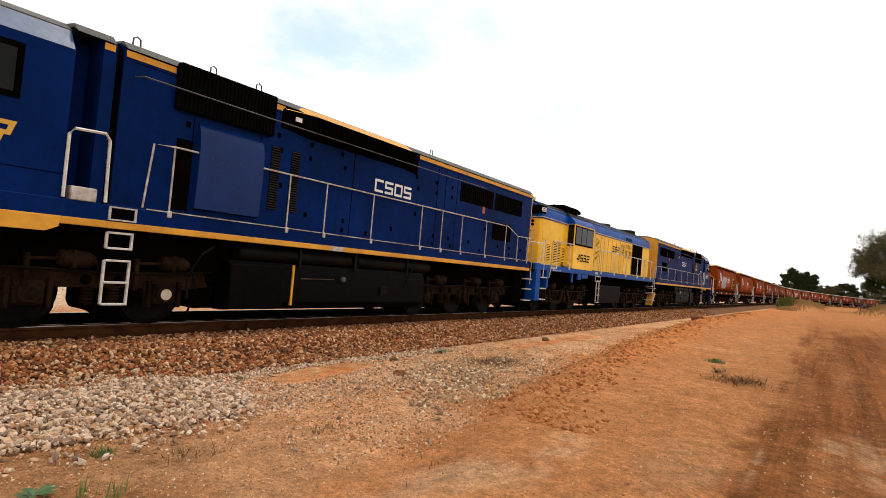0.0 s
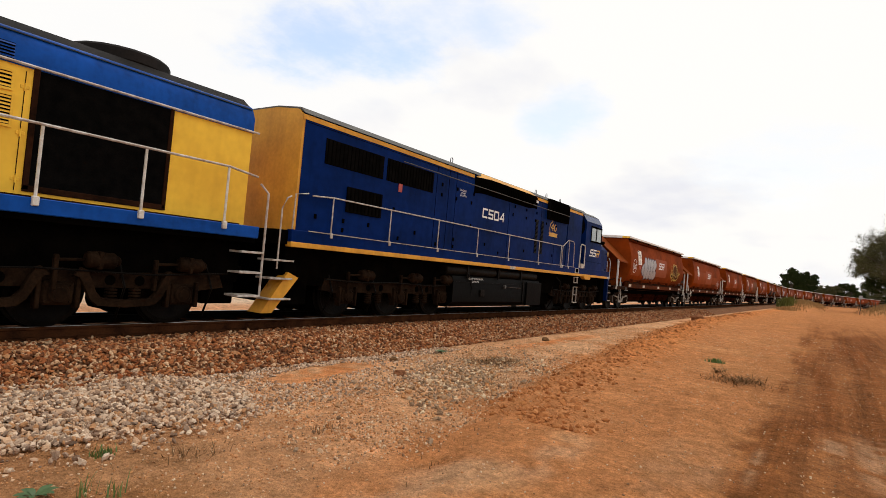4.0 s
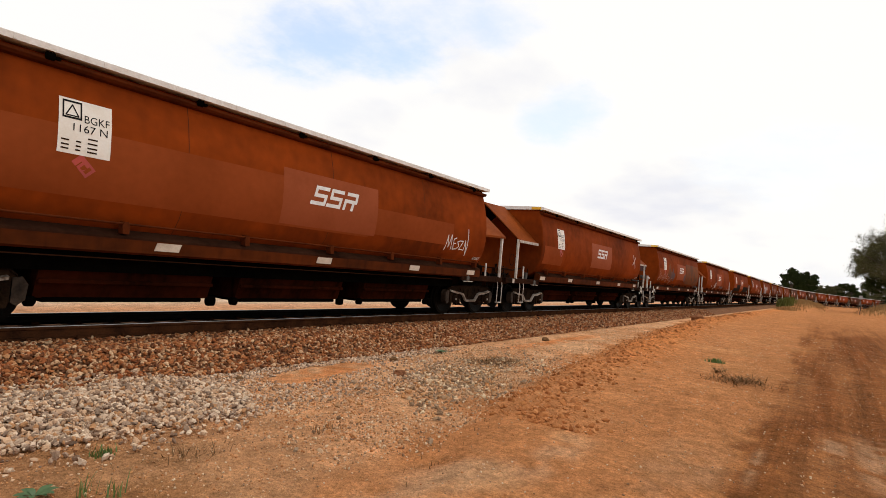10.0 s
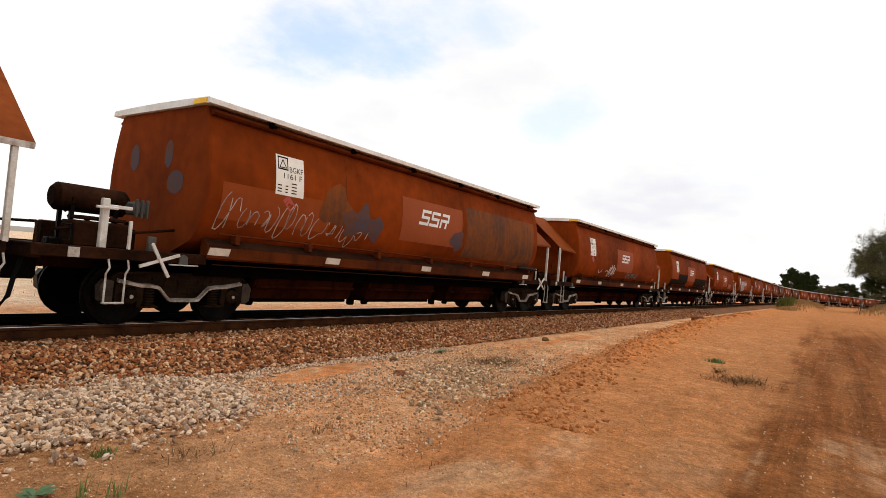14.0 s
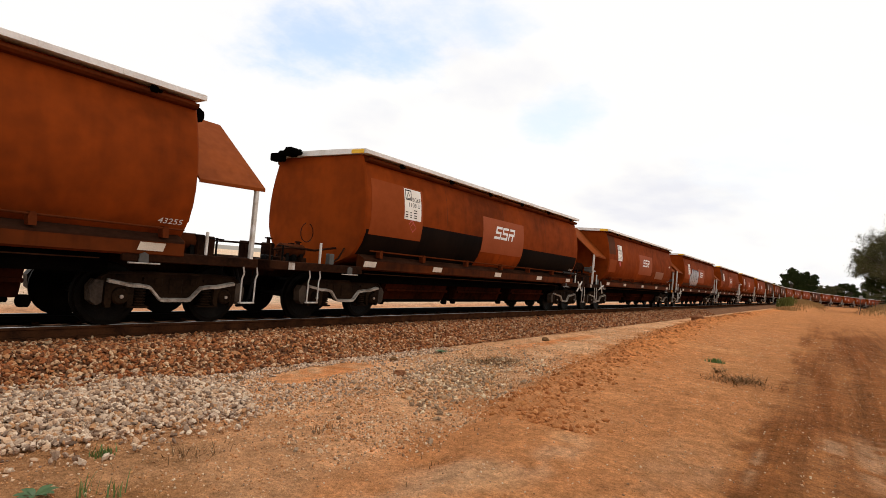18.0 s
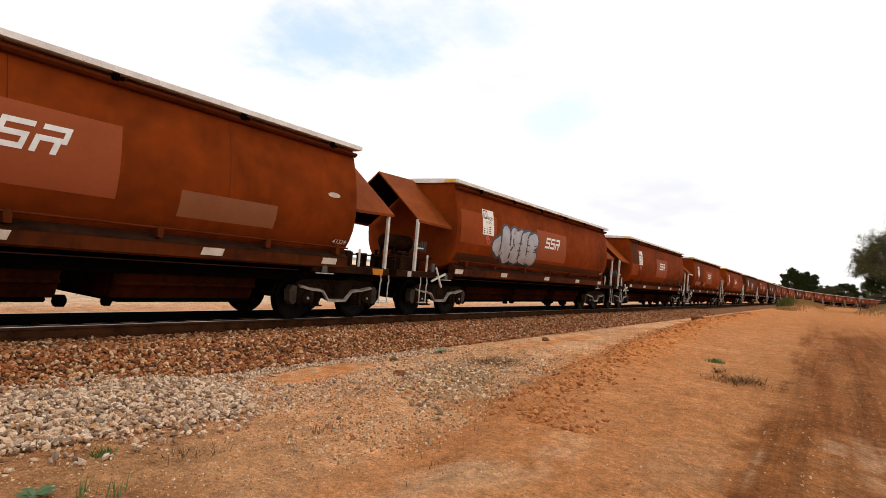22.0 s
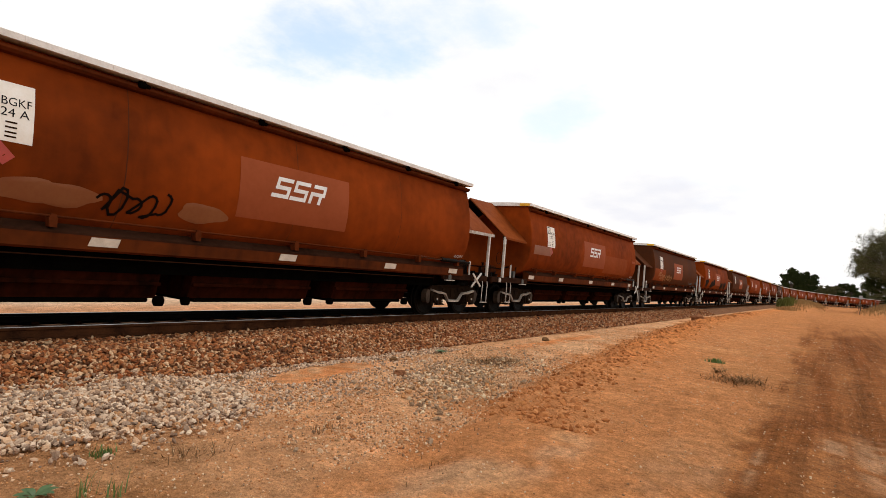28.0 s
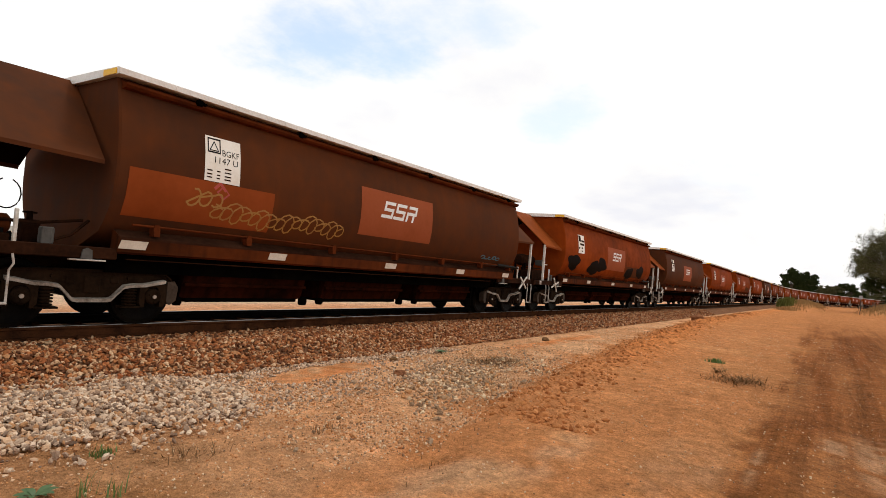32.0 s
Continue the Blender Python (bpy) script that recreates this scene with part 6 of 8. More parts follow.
    # Plain black blocks added to keep the space between the wheels dark.
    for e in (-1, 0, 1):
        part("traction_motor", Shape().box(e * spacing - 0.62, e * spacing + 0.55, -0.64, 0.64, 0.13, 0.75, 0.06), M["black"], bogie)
    for e in (-1, 0, 1):
        wheelset(bogie, e * spacing, r)


def rail_run(s, pts, r=0.015):
    s.tube(pts, r, 6)
    return s


def ladder(s, x0, x1, z0, z1, y, rungs=3):
    s.box(x0 - 0.02, x0 + 0.02, y - 0.02, y + 0.02, z0, z1, 0.006).box(x1 - 0.02, x1 + 0.02, y - 0.02, y + 0.02, z0, z1, 0.006)
    for k in range(rungs):
        z = z0 + (z1 - z0) * k / (rungs - 1)
        s.box(x0, x1, y - 0.05, y + 0.02, z - 0.015, z + 0.015, 0.004)
    return s


def louvres(parent, x0, x1, z0, z1, y, n, mat, label="", frame=None):
    back = part("louvre", Shape().box(x0, x1, y - 0.004, y + 0.03, z0, z1), M["grille"], parent, label)
    s = Shape()
    for k in range(n):
        z = z0 + (z1 - z0) * (k + 0.5) / n
        h = (z1 - z0) / n * 0.30
        s.loft([[(x0, y - 0.022, z - h), (x0, y - 0.004, z + h), (x0, y - 0.001, z + h * 0.4)], [(x1, y - 0.022, z - h), (x1, y - 0.004, z + h), (x1, y - 0.001, z + h * 0.4)]])
    part("louvre_screen", s, M[mat], back)
    if frame:
        f = Shape()
        for a, b, c, d in ((x0 - 0.03, x1 + 0.03, z1, z1 + 0.03), (x0 - 0.03, x1 + 0.03, z0 - 0.03, z0), (x0 - 0.03, x0, z0, z1), (x1, x1 + 0.03, z0, z1)):
            f.box(a, b, y - 0.02, y, c, d)
        part("louvre_frame", f, M[frame], back)


def slats(parent, xs, w, y0, y1, z0, z1):
    """A row of upright slats, each an object of its own on one mesh."""
    first = None
    for x in xs:
        if first is None:
            first = part("slat", Shape().box(-w / 2, w / 2, y0, y1, z0, z1), M["black"], parent)
            first.matrix_basis = pose(x, 0, 0)
        else:
            share(first, parent, pose(x, 0, 0))


def c_type(number, g, L, cab_d, axle_front, extras):
    """A navy six-axle freight locomotive. d runs from the hood end (0) to the cab end (L); g is the way the cab points along x."""
    loco = new("diesel_locomotive")
    X = lambda d: g * (d - L / 2)
    hy = 1.36
    tail = 0.14 if g < 0 else 0.0
    hood = [(-hy, 1.70), (-hy, 3.90), (-1.22, 4.02), (-0.6, 4.10), (0.6, 4.10), (1.22, 4.02), (hy, 3.90), (hy, 1.70)]
    body = part("hood", Shape().cross(hood, X(0.06 - tail), X(13.12)), M["blue"], loco)
    part("hood_end", Shape().cross([(y * 0.995, z - 0.003) for y, z in hood], X(-tail), X(0.07 - tail)), M["stripe"], loco, "yellow hood end")
    part("cab_link", Shape().cross(hood, X(13.22), X(cab_d - 0.36)), M["blue"], loco)
    part("cab_passage", Shape().cross([(y * 0.68, z - 0.02) for y, z in hood], X(cab_d - 0.40), X(cab_d + 0.02)), M["blue"], loco)
    part("joint", Shape().cross([(y * 0.97, z - 0.01) for y, z in hood], X(13.10), X(13.24)), M["black"], loco, "black gap between the hood sections")
    roof = Shape().cross([(-1.385, 3.93), (-1.24, 4.055), (-0.6, 4.135), (0.6, 4.135), (1.24, 4.055), (1.385, 3.93), (1.22, 4.01), (-1.22, 4.01)], X(0.02 - tail), X(13.1))
    roof.cross([(-1.385, 3.93), (-1.24, 4.055), (-0.6, 4.135), (0.6, 4.135), (1.24, 4.055), (1.385, 3.93), (1.22, 4.01), (-1.22, 4.01)], X(13.24), X(cab_d - 0.02))
    part("roof", roof, M["roofgrey"], loco, "weathered grey roof")
    for sg in (-1, 1):
        for a, b in ((-tail, 6.2), (10.3, extras["intake"][0] - 0.02), (extras["intake"][1] + 0.02, 13.1), (13.25, cab_d - 0.36)):
            part("roof_stripe", Shape().box(X(a), X(b), sg * 1.37, sg * 1.362, 3.82, 3.91), M["stripe"], loco, "orange-yellow line under the roof")
    for d in (1.3, 2.6, 3.9, 7.2, 8.9):
        s = Shape().cyl((X(d), 0, 4.09), (X(d), 0, 4.22), 0.62, 22, 0.05)
        part("roof_fan", s, M["soot"], loco, "dark roof fan housing")
    s = Shape().cyl((X(12.5), -0.6, 4.05), (X(12.5), -0.6, 4.24), 0.07, 10)
    part("exhaust_stub", s, M["roofgrey"], loco)
    s = Shape()
    for d in (12.85, 11.6, 10.7, 5.4):
        s.tube([(X(d) - 0.06, -1.1, 4.05), (X(d) - 0.05, -1.1, 4.2), (X(d), -1.1, 4.23), (X(d) + 0.05, -1.1, 4.2), (X(d) + 0.06, -1.1, 4.05)], 0.012)
    part("lifting_eye", s, M["roofgrey"], loco)
    # radiator grilles near the hood end
    for sg in (-1, 1):
        for a, b in ((0.62, 2.38), (2.50, 4.30)):
            gr = part("radiator_grille", Shape().box(X(a), X(b), sg * 1.34, sg * 1.375, 3.10, 3.60, 0.01), M["grille"], loco, "black radiator grille")
            slats(gr, [X(a + 0.057 + 0.11 * q) for q in range(int((b - a) / 0.11))], 0.015, sg * 1.372, sg * 1.385, 3.12, 3.58)
    # dynamic brake bulge
    for sg in (-1, 1):
        s = Shape()
        s.loft([[(X(d), sg * y, z) for y, z in p] for d, p in ((6.25, [(1.34, 3.40), (1.37, 3.42), (1.37, 3.85), (1.34, 3.93)]), (6.75, [(1.34, 3.45), (1.55, 3.62), (1.57, 3.85), (1.30, 4.00)]), (9.75, [(1.34, 3.45), (1.55, 3.62), (1.57, 3.85), (1.30, 4.00)]), (10.35, [(1.34, 3.45), (1.37, 3.55), (1.37, 3.85), (1.34, 3.93)]))])
        b = part("brake_housing", s, M["black"], loco, "black bulging roof-side housing")
        s = Shape().loft([[(X(d), sg * y, z) for y, z in ((q, 3.86), (q + 0.008, 3.86), (q - 0.255, 4.02), (q - 0.265, 4.0))] for d, q in ((6.3, 1.40), (6.75, 1.575), (9.75, 1.575), (10.3, 1.40))])
        part("housing_edge", s, M["stripe"], b)
        slats(b, [X(6.865 + 0.12 * q) for q in range(24)], 0.03, sg * 1.55, sg * 1.58, 3.62, 3.84)
        part("sticker", Shape().box(X(10.0), X(10.15), sg * 1.49, sg * 1.5, 3.68, 3.76), M["letter"], b)
    # intake grille box near the cab
    for sg in (-1, 1):
        gb = part("intake_grille", Shape().box(X(extras["intake"][0]), X(extras["intake"][1]), sg * 1.33, sg * 1.47, 3.30, 4.0, 0.02), M["grille"], loco, "black intake grille box")
        slats(gb, [X(extras["intake"][0] + 0.06 + 0.068 * q) for q in range(26)], 0.02, sg * 1.468, sg * 1.485, 3.33, 3.97)
    for d in extras["louvres"]:
        louvres(loco, X(d - 0.1), X(d + 0.1), 2.04, 3.17, -1.362, 26, "soot", "narrow louvre strip")
    # small hatches and latches, door lines
    rr = random.Random(5)
    s = Shape()
    for row, z in enumerate((3.38, 3.12, 2.5, 2.05, 1.86)):
        for q in range(15):
            d = 0.5 + 0.82 * q + rr.uniform(-0.12, 0.12)
            if rr.random() < 0.62 and not (7.4 > d > 6.3 and z > 2.6) and d < 12.6:
                s.box(X(d) - 0.035, X(d) + 0.035, -1.378, -1.36, z - 0.045, z + 0.045, 0.008)
    part("latch", s, M["black"], loco, "small dark door latches")
    s = Shape()
    for d in (5.35, 5.0, 4.45, 8.4, 10.75, 12.0):
        s.box(X(d) - 0.007, X(d) + 0.007, -1.364, -1.355, 1.75, 3.8)
    s.box(X(0.1), X(13.0), -1.364, -1.355, 3.775, 3.785)
    part("door_line", s, M["black"], loco)
    s = Shape().box(X(1.3), X(2.4), -1.40, -1.36, 2.24, 2.76, 0.01)
    bt = part("side_vent", s, M["grille"], loco, "dark ribbed side vent")
    slats(bt, [X(1.395 + 0.115 * q) for q in range(9)], 0.03, -1.412, -1.398, 2.27, 2.73)
    s = Shape().box(X(2.95), X(3.08), -1.372, -1.36, 2.92, 3.12)
    part("sticker", s, M["red"], loco, "red and white sticker")
    s = rail_run(Shape(), [(X(12.95), -1.37, 3.58), (X(12.9), -1.52, 3.58), (X(10.8), -1.53, 3.57), (X(6.0), -1.60, 3.56), (X(3.0), -1.42, 3.62)], 0.011)
    part("hand_line", s, M["roofgrey"], loco, "long upper hand line")
    # sill and stripe
    for sg in (-1, 1):
        part("sill", Shape().box(X(-0.1), X(L), sg * 1.30, sg * 1.45, 1.50, 1.74, 0.01), M["blue"], loco)
        st = part("stripe", Shape().box(X(-0.1), X(L), sg * 1.30, sg * 1.456, 1.42, 1.515, 0.006), M["stripe"], loco, "orange-yellow sill stripe")
        s = Shape().prism([(X(d), z) for d, z in ((cab_d + 0.0, 1.50), (cab_d + 0.0, 1.38), (cab_d + 0.15, 1.31), (cab_d + 0.68, 1.31), (cab_d + 0.72, 1.38), (cab_d + 0.72, 1.50))], sg * 1.32, sg * 1.475)
        part("jacking_pad", s, M["stripe"], st)
        part("white_end", Shape().box(X(L - 0.32), X(L + 0.004), sg * 1.31, sg * 1.4575, 1.422, 1.513), M["worn_white"], st)
        part("white_patch", Shape().box(X(8.6), X(8.95), sg * 1.31, sg * 1.4575, 1.422, 1.513), M["worn_white"], st)
    part("deck", Shape().box(X(-0.35), X(L), -1.36, 1.36, 1.46, 1.72), M["black"], loco)
    # cab and nose
    cab = [(-1.42, 1.55), (-1.42, 3.66), (-1.24, 3.93), (-1.02, 4.06), (0, 4.14), (1.02, 4.06), (1.24, 3.93), (1.42, 3.66), (1.42, 1.55)]
    cf = cab_d + 2.0
    s = Shape().loft([[(X(cab_d), y, z) for y, z in cab], [(X(cf - 0.35), y, z) for y, z in cab], [(X(cf + (0.24 if z < 2.9 else (-0.12 if z > 3.8 else 0.0))), y * 0.97, z if z < 3 else z - 0.02) for y, z in cab]])
    cb = part("cab", s, M["blue"], loco)
    for sg in (-1, 1):
        s = Shape().loft([[(X(d), sg * y, z) for y, z in ((1.425, 3.662), (1.245, 3.935), (1.235, 3.925), (1.415, 3.652))] for d in (cab_d + 0.01, cf - 0.12)])
        part("cab_facet", s, M[extras["facet"]], cb, "paler facet below the cab roof")
        s = Shape().loft([[(X(d), sg * y, z) for y, z in ((1.245, 3.95), (1.02, 4.075), (0.0, 4.155), (0.0, 4.14), (1.02, 4.06), (1.235, 3.93))] for d in (cab_d + 0.0, cf - 0.15)])
        part("cab_roof", s, M["roofgrey"], cb, "grey cab roof sheet")
        w0, w1 = cab_d + 0.62, cab_d + 1.80
        wf = Shape()
        for a, b, c, d in ((w0 - 0.07, w1 + 0.07, 3.46, 3.53), (w0 - 0.07, w1 + 0.07, 2.86, 2.93), (w0 - 0.07, w0, 2.93, 3.46), (w1, w1 + 0.07, 2.93, 3.46), (w0 + 0.56, w0 + 0.62, 2.93, 3.46)):
            wf.box(X(a), X(b), sg * 1.41, sg * 1.44, c, d, 0.006)
        fr = part("window_frame", wf, M["black"], cb, "black window frame")
        part("pane", Shape().box(X(w0), X(w0 + 0.56), sg * 1.405, sg * 1.424, 2.93, 3.46), M[extras["pane"]], fr)
        part("pane", Shape().box(X(w0 + 0.62), X(w1), sg * 1.405, sg * 1.428, 2.93, 3.46), M[extras["pane"]], fr)
    s = Shape().box(X(cab_d + 0.02), X(cf + 0.1), -1.4235, -1.419, 2.045, 2.055)
    part("panel_line", s, M["black"], cb)
    part("door_window", Shape().loft([[(X(cab_d + e), -1.17 + 0.19 * math.cos(q * 0.393), 3.42 + 0.33 * math.sin(q * 0.393)) for q in range(16)] for e in (-0.02, 0.05)]), M["glass"], cb, "dark oval cab door window")
    nose = [(-1.34, 1.55), (-1.34, 2.62), (-1.15, 2.82), (0, 2.90), (1.15, 2.82), (1.34, 2.62), (1.34, 1.55)]
    s = Shape().loft([[(X(cf), y * 1.03, z + (0.05 if z > 2 else 0)) for y, z in nose], [(X(L - 0.12), y, z) for y, z in nose], [(X(L), y * 0.94, z - (0.06 if z > 2 else 0)) for y, z in nose]])
    ns = part("nose", s, M["blue"], loco)
    s = rail_run(Shape(), [(X(cf + 0.35), -1.12, 2.86), (X(cf + 0.4), -1.12, 2.93), (X(L - 0.2), -1.08, 2.90), (X(L - 0.15), -1.08, 2.82)], 0.015)
    part("grab_rail", s, M["white"], ns)
    part("marker_lamp", Shape().box(X(L - 0.14), X(L - 0.03), -1.36, -1.22, 2.42, 2.62, 0.02), M["gold"], ns)
    s = Shape()
    for z in (1.8, 2.5):
        s.box(X(L - 0.4), X(L - 0.28), -1.352, -1.338, z - 0.03, z + 0.05)
    part("latch", s, M["black"], ns)
    s = Shape().cyl((X(cf + 0.0), -1.38, 2.95), (X(cf + 0.22), -1.42, 2.95), 0.07, 12, 0.02)
    part("horn", s, M["black"], cb)
    # end steps
    for sg in (-1, 1):
        s = Shape().box(X(L - 0.12), X(L + 0.02), sg * 1.2, sg * 1.44, 0.45, 1.42, 0.01)
        stp = part("step_side", s, M["blue"], loco)
        s = Shape()
        for z in (0.46, 0.80, 1.12):
            s.box(X(L), X(L + 0.38), sg * 0.85, sg * 1.44, z - 0.012, z + 0.02, 0.004)
        part("step_tread", s, M["worn_white"], stp)
        part("step_back", Shape().box(X(L + 0.0), X(L + 0.4), sg * 0.80, sg * 0.86, 0.42, 1.5), M["black"], stp)
        s = rail_run(Shape(), [(X(L + 0.02), sg * 1.42, 1.3), (X(L + 0.10), sg * 1.43, 1.45), (X(L + 0.10), sg * 1.43, 2.2), (X(L + 0.0), sg * 1.40, 2.35)])
        rail_run(s, [(X(L + 0.40), sg * 1.2, 1.2), (X(L + 0.40), sg * 1.2, 2.2), (X(L + 0.30), sg * 1.15, 2.28), (X(L), sg * 1.1, 2.28)])
        part("handrail", s, M["white"], loco, "white end handrail")
        s = rail_run(Shape(), [(X(-0.02), sg * 1.36, 1.75), (X(-0.02), sg * 1.38, 2.4), (X(0.25), sg * 1.42, 2.45)])
        rail_run(s, [(X(-0.32), sg * 1.40, 1.0), (X(-0.32), sg * 1.40, 2.1), (X(-0.22), sg * 1.40, 2.3), (X(-0.1), sg * 1.36, 2.35)])
        part("handrail", s, M["worn_white"], loco)
        s = Shape()
        for z in (0.45, 0.82, 1.15):
            s.box(X(-0.45), X(0.05), sg * 1.0, sg * 1.42, z - 0.012, z + 0.02, 0.004)
        part("step_tread", s, M["worn_white"], loco)
    # side handrail with posts
    for sg in (-1, 1):
        s = rail_run(Shape(), [(X(d), sg * 1.43, z) for d, z in extras["rail"]])
        hr = part("handrail", s, M["worn_white"], loco, "worn white side handrail")
        for d in extras["posts"]:
            zt = float(np.interp(d, [p[0] for p in extras["rail"]], [p[1] for p in extras["rail"]]))
            p = Shape().cyl((X(d), sg * 1.43, 1.70), (X(d), sg * 1.43, zt), 0.014, 6).box(X(d) - 0.035, X(d) + 0.035, sg * 1.40, sg * 1.465, 1.66, 1.76, 0.008)
            part("post", p, M["worn_white"], hr)
        s = rail_run(Shape(), [(X(cab_d - 0.02), sg * 1.44, 1.76), (X(cab_d - 0.02), sg * 1.44, 2.58), (X(cab_d - 0.08), sg * 1.44, 2.66), (X(cab_d - 0.46), sg * 1.44, 2.68), (X(cab_d - 0.52), sg * 1.44, 2.60), (X(cab_d - 0.54), sg * 1.44, 1.76)], 0.022)
        part("door_rail", s, M["white"], loco, "white grab rail beside the cab door")
    part("step_box", Shape().box(X(cab_d - 0.42), X(cab_d - 0.10), -1.46, -1.30, 1.74, 1.92, 0.01), M["worn_white"], loco)
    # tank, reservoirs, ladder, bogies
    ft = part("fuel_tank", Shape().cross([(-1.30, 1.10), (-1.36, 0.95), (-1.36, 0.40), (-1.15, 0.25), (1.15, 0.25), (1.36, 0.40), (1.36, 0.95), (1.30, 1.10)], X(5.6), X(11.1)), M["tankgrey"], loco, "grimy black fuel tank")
    part("tank_seam", Shape().box(X(5.7), X(9.7), -1.372, -1.36, 0.93, 0.945), M["grease_and_shade"], ft)
    part("grab_bar", Shape().tube([(X(9.55), -1.37, 0.84), (X(9.5), -1.41, 0.84), (X(8.75), -1.41, 0.85), (X(8.7), -1.37, 0.85)], 0.012), M["cast"], ft)
    part("filler_cap", Shape().cyl((X(8.45), -1.35, 0.86), (X(8.45), -1.43, 0.86), 0.055, 12, 0.01), M["roofgrey"], ft, "dull grey filler cap")
    part("equipment_box", Shape().box(X(9.98), X(11.12), -1.41, -1.34, 0.28, 1.05, 0.02), M["tankgrey"], ft, "dark equipment box")
    # Made-up black block that darkens the gap between tank and bogie.
    part("air_drier", Shape().box(X(11.12), X(extras["axles"][1] - 2.4), -1.0, 1.0, 0.26, 0.82, 0.03), M["black"], loco, "plain black filler block under the floor")
    part("end_angle", Shape().box(X(9.74), X(9.78), -1.385, -1.35, 0.34, 1.08), M["stripe" if g < 0 else "grease_and_shade"], ft, "rust-streaked end angle")
    part("fuel_gauge", Shape().box(X(7.0), X(7.25), -1.40, -1.36, 0.55, 0.75, 0.02), M["grease_and_shade"], ft)
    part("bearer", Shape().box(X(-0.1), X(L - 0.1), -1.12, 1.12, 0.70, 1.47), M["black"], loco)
    s = Shape().cyl((X(5.3), -1.2, 1.24), (X(8.0), -1.2, 1.24), 0.14, 14, 0.03).cyl((X(8.15), -1.2, 1.24), (X(10.9), -1.2, 1.24), 0.14, 14, 0.03)
    part("air_reservoir", s, M["grease_and_shade"], loco, "long black air reservoirs")
    for d in (6.3, 8.08, 9.6):
        part("reservoir_strap", Shape().prism([(X(d) - 0.03, 1.06), (X(d) + 0.03, 1.06), (X(d) + 0.03, 1.40), (X(d) + 0.07, 1.44), (X(d) - 0.07, 1.44), (X(d) - 0.03, 1.40)], -1.36, -1.335), M["grease_and_shade"], loco)
    for sg in (-1, 1):
        part("walkway_edge", Shape().box(X(0.3), X(cab_d - 1.1), sg * 1.445, sg * 1.462, 1.735, 1.752), M["flange"], loco, "thin pale walkway edge")
    hose = Shape()
    for a in (extras["axles"][1] - 2.5, extras["axles"][0] + 2.5):
        hose.tube([(X(a), -1.30, 1.30), (X(a + 0.25), -1.36, 1.15), (X(a + 0.45), -1.36, 0.80), (X(a + 0.42), -1.33, 0.45)], 0.022)
    part("hose", hose, M["rubber"], loco)
    ld = extras["ladder"]
    for z0, z1, n in ((0.38, 0.98, 3), (1.15, 1.36, 2)):
        lad = part("ladder", Shape().box(X(ld) - 0.017, X(ld) + 0.017, -1.45, -1.41, z0, z1, 0.005).box(X(ld + 0.34) - 0.017, X(ld + 0.34) + 0.017, -1.45, -1.41, z0, z1, 0.005), M[extras["steps"]], loco, "steel side ladder")
        for q in range(n):
            z = z0 + (z1 - z0) * q / (n - 1)
            part("rung", Shape().box(X(ld), X(ld + 0.34), -1.48, -1.41, z - 0.014, z + 0.014, 0.004), M[extras["steps"]], lad)
    s = Shape()
    for a, b, c, d in ((ld - 0.02, ld + 0.36, 1.53, 1.55), (ld - 0.02, ld + 0.36, 1.70, 1.72), (ld - 0.02, ld + 0.01, 1.55, 1.70), (ld + 0.33, ld + 0.36, 1.55, 1.70)):
        s.box(X(a), X(b), -1.47, -1.44, c, d)
    part("step_pocket", s, M["worn_white"], loco)
    # Black plate on the sill, coloured as the dark inside the pocket.
    part("pocket_hole", Shape().box(X(ld + 0.01), X(ld + 0.33), -1.4535, -1.44, 1.55, 1.70), M["black"], loco)
    for a, b in ((-0.05, 0.55), (L - 0.6, L - 0.02)):
        part("pilot", Shape().box(X(a), X(b), -1.28, 1.28, 0.34, 1.46, 0.02), M["black"], loco, "black end pilot")
    loco_bogie(loco, X(extras["axles"][0]), 1.80)
    loco_bogie(loco, X(extras["axles"][1]), 1.80, caps=extras["caps"])
    part("coupler", Shape().box(X(L), X(L + 0.55), -0.14, 0.14, 0.76, 1.0, 0.03).box(X(-0.55), X(0.1), -0.14, 0.14, 0.76, 1.0, 0.03), M["grease_and_shade"], loco)
    part("plough", Shape().prism([(X(-0.55), 0.2), (X(-0.30), 0.2), (X(0.25), 0.85), (X(0.0), 0.95)], -1.35, -1.0), M["stripe"], loco, "yellow snow-plough style pilot corner") if g > 0 else None
    # fleet number and mark
    a, b = sorted((X(extras["num"][0]), X(extras["num"][1])))
    part("fleet_number", block_digits(Shape(), number, a, b, 2.80, 3.08, -1.366, 0.19), M["letter"], loco, "white fleet number " + number)
    a, b = sorted((X(cab_d + 0.55), X(cab_d + 1.78)))
    w, gd = logo_bars(a, b, 2.28, 2.58, -1.4255)
    part("operator_mark", w, M["letter"], loco, "white slanted operator mark")
    part("operator_mark", gd, M["gold"], loco, "gold slanted operator mark")
    return loco


C504 = c_type("C504", 1, 18.2, 15.0, 0, {"rail": [(0.35, 2.42), (0.9, 2.46), (6.0, 2.46), (12.4, 2.46), (12.72, 2.46), (13.2, 2.72), (13.72, 2.71), (13.82, 2.60), (13.85, 1.76)], "posts": (0.9, 2.7, 4.6, 6.55, 8.44, 10.63, 12.56, 12.69, 13.3), "num": (6.8, 8.1), "axles": (3.6, 15.1), "intake": (11.2, 13.02), "ladder": 14.03, "pane": "cab_glass", "caps": "grease_and_shade", "steps": "flange", "facet": "blue_clean", "louvres": (10.45, 10.9)})
tagged(C504, "navy blue diesel locomotive with yellow sill stripe and angular cab", "locomotive", "locomotives hauling the train")
